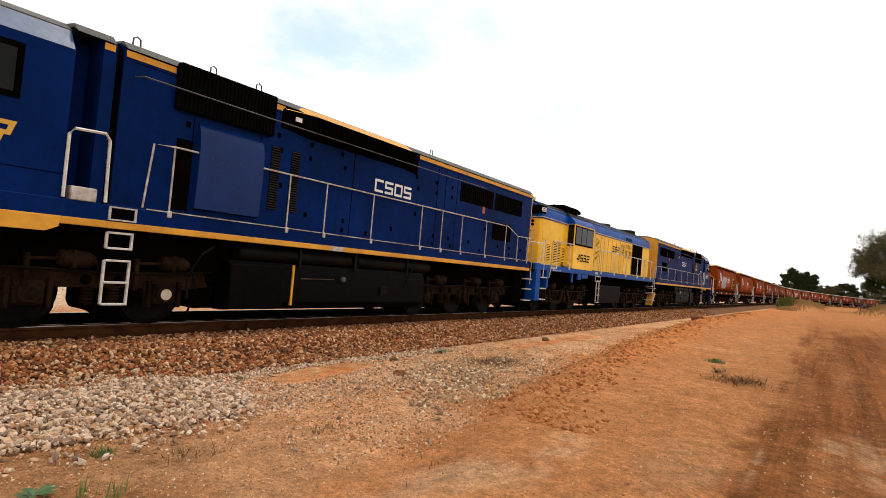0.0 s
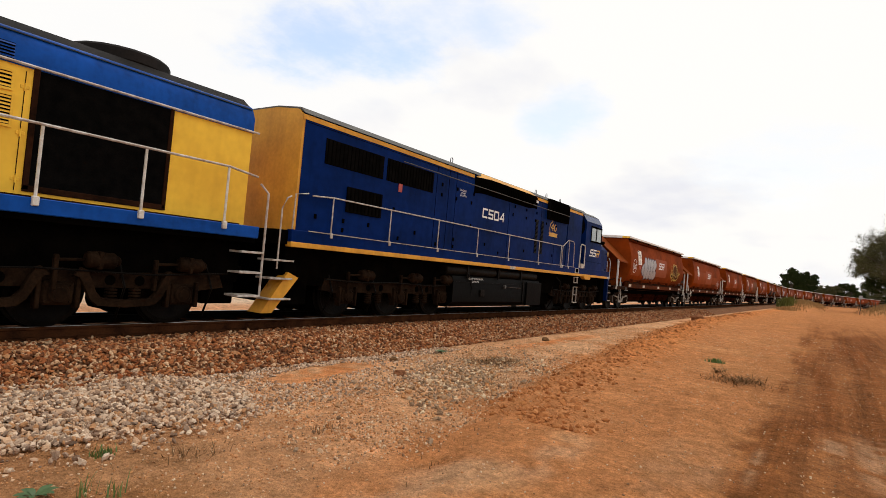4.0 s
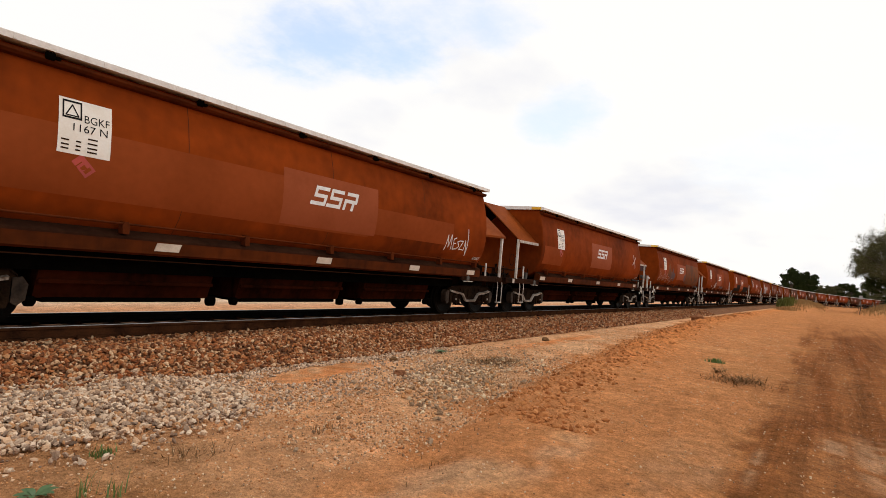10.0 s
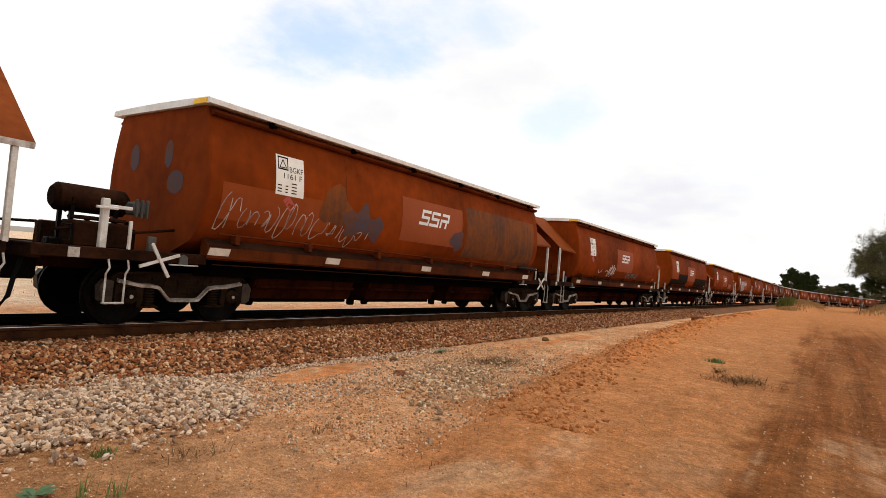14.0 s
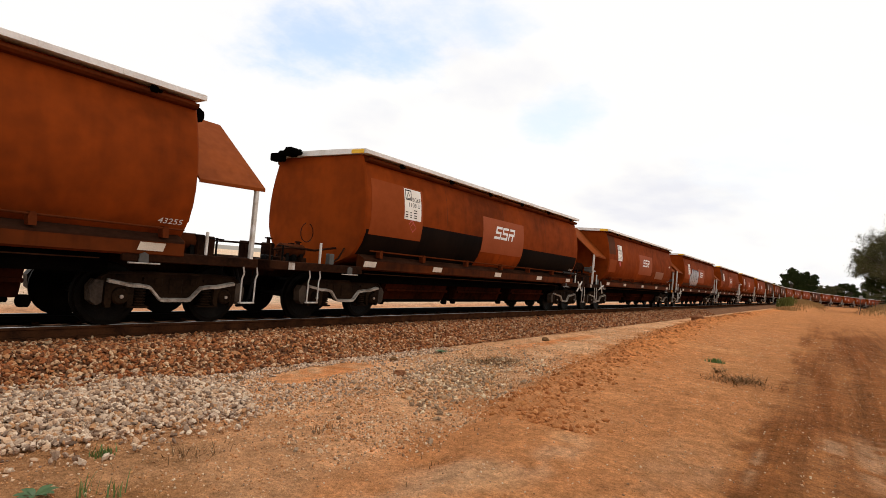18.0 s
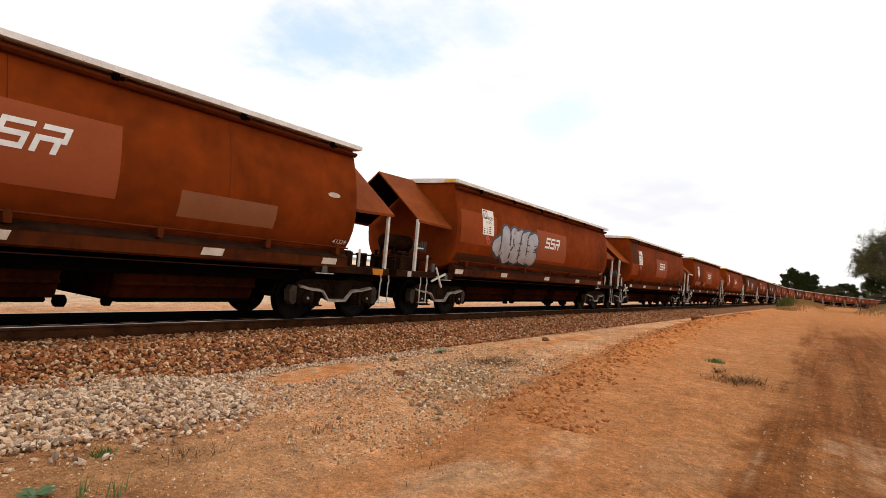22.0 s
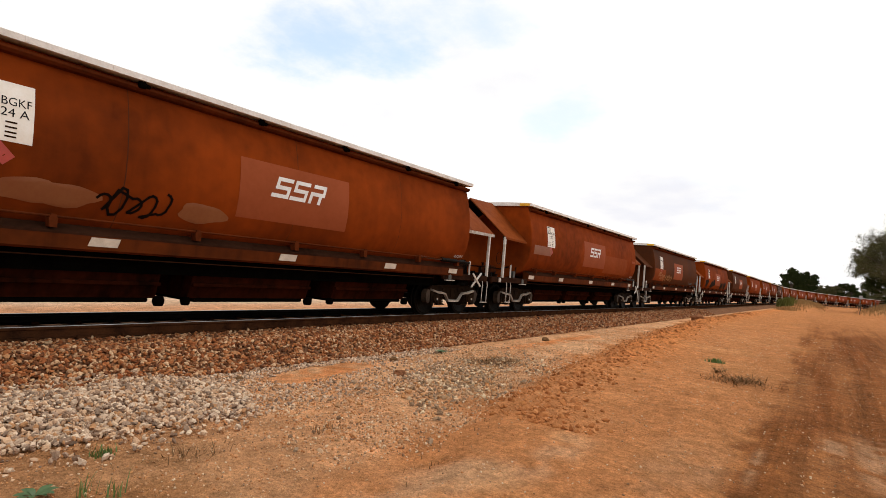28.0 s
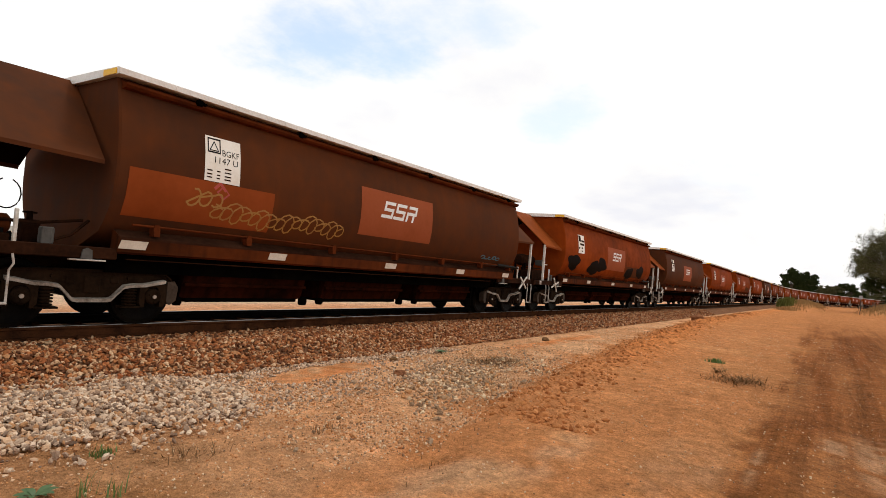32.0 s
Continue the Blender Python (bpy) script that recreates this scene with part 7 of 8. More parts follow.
C505 = c_type("C505", -1, 18.2, 13.75, 0, {"rail": [(-0.1, 2.49), (0.86, 2.47), (1.55, 2.71), (12.3, 2.72), (12.62, 2.70), (12.7, 1.76)], "posts": (0.16, 0.86, 1.68, 2.88, 4.18, 5.13, 6.01, 7.78, 9.16, 10.08, 12.3), "num": (7.72, 6.42), "axles": (3.4, 13.9), "intake": (10.55, 12.35), "ladder": 12.8, "pane": "glass", "caps": "reflector", "steps": "white", "facet": "facet", "louvres": (9.95, 10.4)})
tagged(C505, "navy blue diesel locomotive with yellow sill stripe and side blower box", "locomotive", "locomotives hauling the train")
# the forty-year emblem on one, the blower box on the other
X4 = lambda d: d - 9.1
s = Shape()
lettering(s, "40", X4(11.62), X4(12.12), 2.92, 3.18, -1.367)
for t0, t1 in ((1.9, 3.9),):
    for q in range(14):
        t = t0 + (t1 - t0) * q / 13
        cx, cz = X4(11.85) + 0.33 * math.cos(t), 3.0 + 0.26 * math.sin(t)
        s.add([(cx - 0.025, -1.3665, cz), (cx, -1.3665, cz - 0.03), (cx + 0.025, -1.3665, cz), (cx, -1.3665, cz + 0.03)], [(0, 1, 2, 3)])
s.prism([(X4(11.47), 2.72), (X4(12.22), 2.72), (X4(12.17), 2.78), (X4(12.25), 2.84), (X4(11.87), 2.87), (X4(11.45), 2.84), (X4(11.53), 2.78)], -1.367, -1.362)
part("emblem", s, M["gold"], C504, "gold anniversary emblem with ribbon")
s = Shape()
lettering(s, "ENGINE", X4(5.55), X4(5.85), 3.36, 3.41, -1.366)
lettering(s, "START", X4(5.58), X4(5.82), 3.29, 3.34, -1.366)
lettering(s, "STATION", X4(5.54), X4(5.86), 3.22, 3.27, -1.366)
lettering(s, "COMPRESSOR OIL", X4(6.3), X4(7.1), 1.02, 1.07, -1.395)
lettering(s, "DRAIN", X4(6.5), X4(6.85), 0.94, 0.99, -1.395)
part("stencil", s, M["letter"], C504, "small white stencilled words")
X5 = lambda d: 9.1 - d
s = Shape().loft([[(X5(d), -y, z) for y, z in ((1.33, 1.84), (1.455, 1.86), (1.475, 2.4), (1.475, 2.78), (1.46, 2.95), (1.43, 3.08), (1.38, 3.18), (1.30, 3.26))] for d in (10.72, 11.92)])
part("blower_box", s, M["blue_clean"], C505, "brighter blue bulging blower box")
part("open_doorway", Shape().box(X5(11.98), X5(12.25), -1.368, -1.34, 1.80, 2.88), M["black"], C505)

# the yellow and blue locomotive in the middle
alco = tagged(new("diesel_locomotive"), "yellow and mid-blue hood locomotive with black cab windows", "locomotive", "locomotives hauling the train")
A0 = 28.15
XA = lambda u: u - A0
hood = [(-1.12, 1.70), (-1.12, 3.58), (-1.02, 3.80), (-0.75, 3.96), (0, 4.03), (0.75, 3.96), (1.02, 3.80), (1.12, 3.58), (1.12, 1.70)]
part("long_hood", Shape().cross([(-1.12, 1.70), (-1.12, 3.33), (1.12, 3.33), (1.12, 1.70)], XA(25.4), XA(35.5)), M["yellow"], alco)
part("short_hood", Shape().loft([[(XA(x), y * k, z) for y, z in ((-1.12, 1.70), (-1.12, 3.33), (1.12, 3.33), (1.12, 1.70))] for x, k in ((20.86, 0.86), (20.90, 0.94), (20.98, 0.985), (21.08, 1.0), (23.4, 1.0))]), M["yellow"], alco)
top = [(-1.13, 3.33), (-1.13, 3.58), (-1.03, 3.78), (-0.75, 3.93), (0, 4.0), (0.75, 3.93), (1.03, 3.78), (1.13, 3.58), (1.13, 3.33)]
part("hood_top", Shape().cross(top, XA(25.4), XA(35.52)), M["midblue"], alco, "mid-blue upper hood")
part("hood_top", Shape().loft([[(XA(x), y * k, z) for y, z in top] for x, k in ((20.84, 0.86), (20.88, 0.94), (20.96, 0.985), (21.08, 1.0), (23.4, 1.0))]), M["midblue"], alco, "mid-blue upper hood")
rf = [(-1.07, 3.74), (-0.78, 3.955), (0, 4.03), (0.78, 3.955), (1.07, 3.74), (0.9, 3.8), (0, 3.9), (-0.9, 3.8)]
part("roof", Shape().cross(rf, XA(20.9), XA(35.5)), M["soot"], alco, "sooty black roof")
for sg in (-1, 1):
    part("number_box", Shape().box(XA(20.66), XA(21.16), sg * 1.165, sg * 0.30, 3.50, 3.78, 0.03), M["black"], alco, "black number box")
nb = Shape()
block_digits(nb, "4532", XA(20.71), XA(21.11), 3.56, 3.71, -1.170, 0.2)
part("box_digits", nb, M["letter"], alco)
for y in (-0.12, 0.12):
    part("headlamp", Shape().cyl((XA(20.66), y, 3.74), (XA(20.72), y, 3.74), 0.09, 14), M["silver"], alco)
for u, y in ((21.3, -0.55), (21.1, 0.45)):
    part("roof_stub", Shape().cyl((XA(u), y, 3.9), (XA(u), y, 4.12), 0.06, 10), M["worn_white"], alco)
for sg in (-1, 1):
    s = rail_run(Shape(), [(XA(20.70), 0, 3.36), (XA(20.70), sg * 0.85, 3.36), (XA(20.85), sg * 1.12, 3.38), (XA(21.1), sg * 1.18, 3.38), (XA(23.3), sg * 1.18, 3.36)], 0.016)
    rail_run(s, [(XA(25.55), sg * 1.18, 3.36), (XA(30), sg * 1.18, 3.36), (XA(35.6), sg * 1.18, 3.34)], 0.018)
    part("hand_line", s, M["worn_white"], alco, "thin white hand line below the blue")
# cab
cab = [(-1.43, 1.68), (-1.43, 3.40), (-1.36, 3.55), (-1.05, 3.80), (0, 4.05), (1.05, 3.80), (1.36, 3.55), (1.43, 3.40), (1.43, 1.68)]
cb = part("cab", Shape().cross([(y, min(z, 3.40)) for y, z in cab if z < 3.5], XA(23.30), XA(25.55)), M["yellow"], alco)
part("cab_roof", Shape().cross([(y * 1.003, z) for y, z in cab if z > 3.38], XA(23.28), XA(25.57)), M["midblue"], cb, "mid-blue cab roof")
part("roof_sheet", Shape().cross([(-1.22, 3.685), (-1.06, 3.815), (0, 4.07), (1.06, 3.815), (1.22, 3.685), (1.0, 3.7), (0, 3.9), (-1.0, 3.7)], XA(23.27), XA(25.6)), M["soot"], cb)
for sg in (-1, 1):
    fr = part("window_frame", Shape().box(XA(23.36), XA(25.38), sg * 1.40, sg * 1.442, 2.60, 3.36, 0.01), M["black"], cb)
    for a, b in ((23.42, 23.98), (24.04, 24.55), (24.60, 25.32)):
        part("pane", Shape().box(XA(a), XA(b), sg * 1.435, sg * 1.447, 2.66, 3.31), M["glass"], fr)
part("front_door_window", Shape().box(XA(23.285), XA(23.305), -1.40, -1.16, 2.55, 3.38, 0.005), M["glass"], cb, "dark front cab door glass")
part("fleet_number", block_digits(Shape(), "4532", XA(23.68), XA(25.06), 1.99, 2.28, -1.437, 0.2, 0.1), M["dark_letter"], cb, "black fleet number 4532")
s = Shape().loft([[(XA(x), y, z) for y, z in ((-0.95, 3.95), (-0.95, 4.05), (-0.80, 4.17), (0.80, 4.17), (0.95, 4.05), (0.95, 3.95))] for x in (23.55, 23.75, 25.0)])
part("roof_unit", s, M["black"], alco, "black roof air conditioner")
s = Shape().cyl((XA(22.9), -0.3, 4.0), (XA(23.1), -0.3, 4.05), 0.05, 8, 0.01).cyl((XA(23.2), -0.5, 4.08), (XA(23.45), -0.5, 4.10), 0.06, 10, 0.01).box(XA(23.1), XA(23.6), -0.8, -0.4, 3.95, 4.05)
part("horn", s, M["black"], alco)
for u in (30.5, 33.7):
    s = Shape().cyl((XA(u), 0, 3.95), (XA(u), 0, 4.17), 0.42 if u < 32 else 0.75, 20, 0.04)
    part("roof_fan", s, M["soot"], alco, "black roof vent")
# louvres and doors
for a, b, c, d, n in ((22.05, 22.72, 1.82, 2.62, 13), (21.45, 21.78, 1.86, 2.45, 10), (22.85, 23.15, 1.82, 2.42, 10), (25.92, 26.45, 2.72, 3.14, 8), (25.92, 26.45, 2.2, 2.64, 8), (26.55, 27.05, 2.72, 3.14, 8), (26.55, 27.05, 2.2, 2.64, 8),
                      (30.23, 30.76, 2.70, 3.17, 9), (30.86, 31.35, 2.55, 2.94, 8), (31.49, 31.97, 2.57, 2.93, 8), (30.98, 31.95, 3.02, 3.22, 4)):
    louvres(alco, XA(a), XA(b), c, d, -1.122, n, "yellow", "yellow louvred panel", "yellow")
louvres(alco, XA(30.98), XA(31.95), 3.38, 3.58, -1.135, 5, "midblue", "blue louvred panel")
# No recess here: the opening's inner dark is the panel's black.
part("open_bay", Shape().box(XA(32.25), XA(34.0), -1.126, -1.0, 1.86, 3.34), M["grille"], alco, "black panel for the dark of the open radiator bay")
for u in (25.75, 26.5, 27.25, 27.75, 28.3, 28.9, 29.5, 30.1, 30.8, 31.4, 32.1):
    part("door_line", Shape().box(XA(u) - 0.0045, XA(u) + 0.0045, -1.125, -1.115, 1.78, 3.28), M["frame"], alco)
    for z in (1.92, 2.5, 3.08):
        part("hinge", Shape().cyl((XA(u), -1.128, z - 0.05), (XA(u), -1.128, z + 0.05), 0.013, 6).box(XA(u) - 0.05, XA(u) + 0.05, -1.129, -1.118, z - 0.022, z + 0.022, 0.003), M["yellow"], alco)
for u in (26.1, 27.0, 27.5, 28.02, 28.6, 29.2, 29.8, 30.4):
    part("latch", Shape().box(XA(u), XA(u) + 0.05, -1.136, -1.118, 2.05, 2.14, 0.006), M["yellow"], alco)
part("door_sill", Shape().box(XA(25.6), XA(35.4), -1.14, -1.115, 1.70, 1.735), M["frame"], alco, "rust-stained door sill")
part("bay_frame", Shape().box(XA(32.18), XA(32.25), -1.14, -1.1, 1.80, 3.36, 0.005).box(XA(34.0), XA(34.06), -1.14, -1.1, 1.80, 3.36, 0.005).box(XA(32.18), XA(34.06), -1.14, -1.1, 1.78, 1.86, 0.005), M["frame"], alco, "rusty bay frame")
for q in range(6):
    part("radiator_tube", Shape().cyl((XA(32.45 + 0.27 * q), -1.0, 1.9), (XA(32.45 + 0.27 * q), -1.0, 3.3), 0.02, 6), M["dusty_steel"], alco)
a_w, a_g = logo_bars(XA(28.9), XA(30.05), 2.72, 3.0, -1.1235)
part("operator_mark", a_w, M["dark_letter"], alco, "black slanted operator mark")
part("operator_mark", a_g, M["blue_letter"], alco, "blue slanted operator mark")
part("nose_panel", Shape().box(XA(20.835), XA(20.87), -0.92, 0.86, 2.50, 2.92, 0.01), M["pale_yellow"], alco, "faded buff nose panel")
part("sand_hatch", Shape().box(XA(21.05), XA(21.35), -1.14, -1.10, 2.62, 2.92, 0.015), M["yellow"], alco)
part("marker_lamps", Shape().cyl((XA(20.78), -0.80, 3.22), (XA(20.88), -0.80, 3.22), 0.05, 10).cyl((XA(20.78), -0.80, 3.10), (XA(20.88), -0.80, 3.10), 0.05, 10), M["black"], alco)
w_b, w_g = Shape(), Shape()
for k, u in enumerate((0.42, -0.05, -0.52)):
    t = w_g if k == 2 else w_b
    for j, z in enumerate((2.56, 2.70, 2.84)):
        if k == 2 and j == 0:
            t.box(XA(20.826), XA(20.834), u + 0.10, u + 0.16, 2.56, 2.72)
            t.box(XA(20.826), XA(20.834), u - 0.15, u - 0.09, 2.56, 2.72)
            continue
        t.box(XA(20.826), XA(20.834), u - 0.19 - 0.03 * j, u + 0.17 - 0.03 * j, z, z + 0.055)
    t.box(XA(20.826), XA(20.834), u + 0.10, u + 0.16, 2.70, 2.86)
    t.box(XA(20.826), XA(20.834), u - 0.20, u - 0.14, *((2.70, 2.86) if k == 2 else (2.56, 2.72)))
part("operator_mark", w_b, M["dark_letter"], alco)
part("operator_mark", w_g, M["blue_letter"], alco)
part("hose_cabinet", Shape().box(XA(20.55), XA(20.75), -0.55, -0.40, 1.72, 2.25, 0.02).cyl((XA(20.35), -0.47, 2.2), (XA(20.6), -0.47, 2.22), 0.075, 10), M["white"], alco)
part("jumper_cable", Shape().tube([(XA(20.28), -0.47, 2.2), (XA(20.15), -0.49, 2.1), (XA(20.1), -0.5, 1.7), (XA(20.05), -0.55, 1.35), (XA(19.8), -0.62, 1.25)], 0.03), M["rubber"], alco)
part("jumper_plug", Shape().cyl((XA(20.22), -0.47, 2.17), (XA(20.38), -0.47, 2.21), 0.075, 10), M["red"], alco)
# deck
for sg in (-1, 1):
    part("deck_edge", Shape().box(XA(20.0), XA(35.6), sg * 1.30, sg * 1.43, 1.50, 1.70, 0.01), M["midblue"], alco, "blue deck edge")
part("deck", Shape().box(XA(19.9), XA(35.6), -1.34, 1.34, 1.42, 1.69), M["black"], alco)
s = Shape().box(XA(24.0), XA(24.35), -1.42, -1.36, 1.28, 1.5, 0.01).box(XA(24.45), XA(25.1), -1.42, -1.36, 1.34, 1.5, 0.01).box(XA(23.4), XA(23.55), -1.40, -1.34, 1.15, 1.5, 0.01)
part("bracket", s, M["midblue"], alco)
s = Shape().box(XA(21.3), XA(21.75), -1.436, -1.43, 1.57, 1.66).box(XA(25.95), XA(26.3), -1.436, -1.43, 1.56, 1.66)
part("label_plate", s, M["worn_white"], alco)
part("stencil", lettering(Shape(), "SERVICE WATER", XA(21.45), XA(22.25), 1.51, 1.56, -1.434), M["letter"], alco, "white stencilled words")
for sg in (-1, 1):
    s = rail_run(Shape(), [(XA(21.15), sg * 1.44, 1.25), (XA(21.25), sg * 1.44, 1.5), (XA(21.25), sg * 1.44, 2.48), (XA(21.32), sg * 1.44, 2.56), (XA(21.7), sg * 1.43, 2.58), (XA(23.3), sg * 1.43, 2.60)], 0.02)
    rail_run(s, [(XA(25.55), sg * 1.43, 2.60), (XA(30), sg * 1.43, 2.62), (XA(34.9), sg * 1.43, 2.62), (XA(35.5), sg * 1.40, 2.55)], 0.02)
    hr = part("handrail", s, M["worn_white"], alco, "worn white handrail")
    for u in (21.72, 22.98, 26.6, 28.47, 30.26, 32.23, 33.54, 34.9):
        p = Shape().cyl((XA(u), sg * 1.43, 1.66), (XA(u), sg * 1.43, 2.60), 0.02, 6).box(XA(u) - 0.04, XA(u) + 0.04, sg * 1.41, sg * 1.47, 1.60, 1.72, 0.008)
        part("post", p, M["white"], hr)
    s = rail_run(Shape(), [(XA(20.0), sg * 0.9, 2.45), (XA(20.25), sg * 1.3, 2.42), (XA(20.55), sg * 1.42, 2.40)], 0.02)
    rail_run(s, [(XA(20.66), sg * 1.43, 1.22), (XA(20.70), sg * 1.43, 2.4), (XA(20.64), sg * 1.43, 2.55), (XA(20.54), sg * 1.43, 2.52), (XA(20.42), sg * 1.43, 1.72)], 0.017)
    rail_run(s, [(XA(20.35), sg * 1.3, 1.72), (XA(20.55), sg * 1.42, 2.1)], 0.018)
    part("end_rail", s, M["white"], alco, "white end handrail")
    st = part("step_well", Shape().box(XA(20.1), XA(20.45), sg * 1.05, sg * 1.44, 0.45, 1.72, 0.01).box(XA(20.98), XA(21.12), sg * 1.05, sg * 1.44, 0.9, 1.6, 0.01).box(XA(20.4), XA(21.0), sg * 1.0, sg * 1.05, 0.5, 1.6), M["midblue"], alco, "blue step well")
    s = Shape()
    for z in (0.48, 0.86, 1.24):
        s.box(XA(20.45), XA(20.98), sg * 1.06, sg * 1.45, z - 0.012, z + 0.025, 0.005)
    part("step_tread", s, M["worn_white"], st)
    s = Shape()
    for z in (0.50, 0.9, 1.25):
        s.box(XA(35.3), XA(35.75), sg * 1.05, sg * 1.42, z - 0.012, z + 0.025, 0.005)
    rail_run(s, [(XA(35.75), sg * 1.40, 0.5), (XA(35.75), sg * 1.40, 2.3), (XA(35.6), sg * 1.36, 2.45)], 0.02)
    part("end_rail", s, M["worn_white"], alco)
for y in (-0.31, -0.76):
    part("front_post", Shape().box(XA(19.95), XA(20.02), y - 0.04, y + 0.04, 1.72, 2.62, 0.01), M["white"], alco)
part("ladder", ladder(Shape(), XA(26.20), XA(26.53), 0.38, 1.30, -1.43, 4), M["worn_white"], alco, "white side ladder")
part("ladder_pocket", Shape().tube([(XA(25.98), -1.44, 1.48), (XA(25.98), -1.45, 1.27), (XA(26.62), -1.45, 1.27), (XA(26.62), -1.44, 1.48), (XA(25.98), -1.44, 1.48)], 0.022, 6), M["worn_white"], alco, "white foot pocket above the ladder")
part("fuel_tank", Shape().box(XA(26.7), XA(30.0), -1.32, 1.32, 0.32, 1.12, 0.04), M["tankgrey"], alco, "dark grey fuel tank")
part("pipework", Shape().tube([(XA(21.5), -1.3, 1.1), (XA(22.8), -1.25, 0.95), (XA(23.6), -1.32, 1.1), (XA(25.6), -1.3, 0.98), (XA(26.4), -1.3, 1.2)], 0.02).cyl((XA(23.0), -1.2, 1.62), (XA(23.4), -1.2, 1.62), 0.1, 12, 0.02), M["black"], alco)
part("sand_filler", Shape().cyl((XA(22.9), -1.3, 1.83), (XA(23.25), -1.3, 1.80), 0.11, 14, 0.02), M["yellow"], alco)
part("bearer", Shape().box(XA(20.1), XA(35.5), -1.08, 1.08, 0.72, 1.45), M["black"], alco)
for a, b in ((20.2, 20.9), (34.9, 35.5)):
    part("pilot", Shape().box(XA(a), XA(b), -1.02, 1.02, 0.34, 1.46, 0.02), M["black"], alco, "black end pilot")
# Same made-up dark filler, between front bogie and tank.
part("air_drier", Shape().box(XA(25.65), XA(26.72), -0.95, 0.95, 0.26, 1.1, 0.03), M["black"], alco, "plain black filler block under the floor")
loco_bogie(alco, XA(23.25), 1.75, swoop=True)
loco_bogie(alco, XA(32.7), 1.75, swoop=True)
part("coupler", Shape().box(XA(19.45), XA(20.0), -0.14, 0.14, 0.76, 1.0, 0.03).box(XA(35.5), XA(36.05), -0.14, 0.14, 0.76, 1.0, 0.03), M["grease_and_shade"], alco)

# ---- trees, grass and weeds ----


def foliage(name, centres, radii, count, leaf, material, parent, seed, droop=0.0):
    """Many small leaf sprays in clumps round the given centres, with gaps between."""
    r = np.random.default_rng(seed)
    cl, cq = [], []
    per = 60
    for c, q in zip(centres, radii):
        for _ in range(max(int(count / len(centres) / per), 3)):
            d = r.normal(size=3)
            d /= np.linalg.norm(d)
            cl.append(np.array(c) + d * np.array(q) * r.uniform(0.35, 1.0))
            cq.append(np.mean(q) * r.uniform(0.14, 0.34))
    k = len(cl) * per
    p = np.repeat(np.array(cl), per, 0) + r.normal(size=(k, 3)) * np.repeat(np.array(cq), per)[:, None] * np.array([0.62, 0.62, 0.5])
    a = r.normal(size=(k, 3))
    a /= np.linalg.norm(a, axis=1, keepdims=True)
    a[:, 2] -= droop
    b = np.cross(a, r.normal(size=(k, 3)))
    b /= np.linalg.norm(b, axis=1, keepdims=True) + 1e-6
    s = leaf * r.uniform(0.6, 1.4, (k, 1))
    v = np.stack([p - a * s, p + b * s * 0.42, p + a * s, p - b * s * 0.42], 1).reshape(-1, 3)
    f = np.arange(4 * k).reshape(-1, 4)
    me = bpy.data.meshes.new(name)
    fill(me, v, f)
    me.materials.append(material)
    o = new(name, me)
    o.parent = parent
    return o


def tree(x, y, h, spread_r, leaf_mat, label, seed, count=5200, leaf=0.16, low=0.25, droop=0.0, n=12):
    r = random.Random(seed)
    z0 = float(ground_z(np.array([x]), np.array([y]))[0])
    t = tagged(new("tree"), label, "tree")
    t.matrix_basis = pose(x, y, z0 - 0.05)
    s = Shape()
    top = h * 0.62
    path = [(r.uniform(-0.12, 0.12) * k, r.uniform(-0.12, 0.12) * k, top * k / 5) for k in range(6)]
    rings = []
    for k, p in enumerate(path):
        q = 0.028 * h * (1 - 0.13 * k)
        rings.append([(p[0] + q * math.cos(2 * math.pi * i / 9), p[1] + q * math.sin(2 * math.pi * i / 9), p[2]) for i in range(9)])
    s.loft(rings)
    part("trunk", s, M["bark"], t)
    centres, radii = [], []
    s = Shape()
    for k in range(n):
        t0 = 2 * math.pi * k / n + r.uniform(-0.3, 0.3)
        zb = h * r.uniform(low, 0.58)
        rr = spread_r * r.uniform(0.45, 0.9)
        e = (rr * math.cos(t0), rr * math.sin(t0), min(zb + h * r.uniform(0.05, 0.36), h * 0.88))
        m = (e[0] * 0.45, e[1] * 0.45, (zb + e[2]) / 2 + 0.04 * h)
        s.tube([(0, 0, zb), m, e], 0.007 * h, 5)
        for j in range(3):
            e2 = (e[0] + r.uniform(-1, 1) * spread_r * 0.3, e[1] + r.uniform(-1, 1) * spread_r * 0.3, e[2] + r.uniform(-0.02, 0.12) * h)
            s.tube([m, ((m[0] + e2[0]) / 2, (m[1] + e2[1]) / 2, (m[2] + e2[2]) / 2 + 0.1), e2], 0.0035 * h, 4)
        centres.append(e)
        q = spread_r * r.uniform(0.30, 0.48)
        radii.append((q, q, q * 0.75))
    centres.append((0, 0, h * 0.82))
    radii.append((spread_r * 0.5, spread_r * 0.5, h * 0.16))
    part("limb", s, M["bark"], t)
    foliage("crown", centres, radii, count, leaf, leaf_mat, t, seed, droop)
    return t


tree(131, -10.3, 18.5, 7.0, M["leaf"], "tall olive-grey eucalypt with sparse ragged crown", 3, 60000, 0.12, 0.07, 0.3, 30)
tree(120, -13.2, 17.0, 6.0, M["leaf"], "tall olive-grey eucalypt with sparse ragged crown", 5, 40000, 0.12, 0.05, 0.3, 24)
tree(142, -10.2, 9.5, 5.0, M["leaf_dark"], "dark bushy tree beside the road", 7, 26000, 0.13, 0.02, 0.2, 16)
tree(300, 13.6, 16.4, 3.9, M["leaf_dark"], "dark green round-crowned pine", 11, 45000, 0.30, 0.30, 0.0, 24)
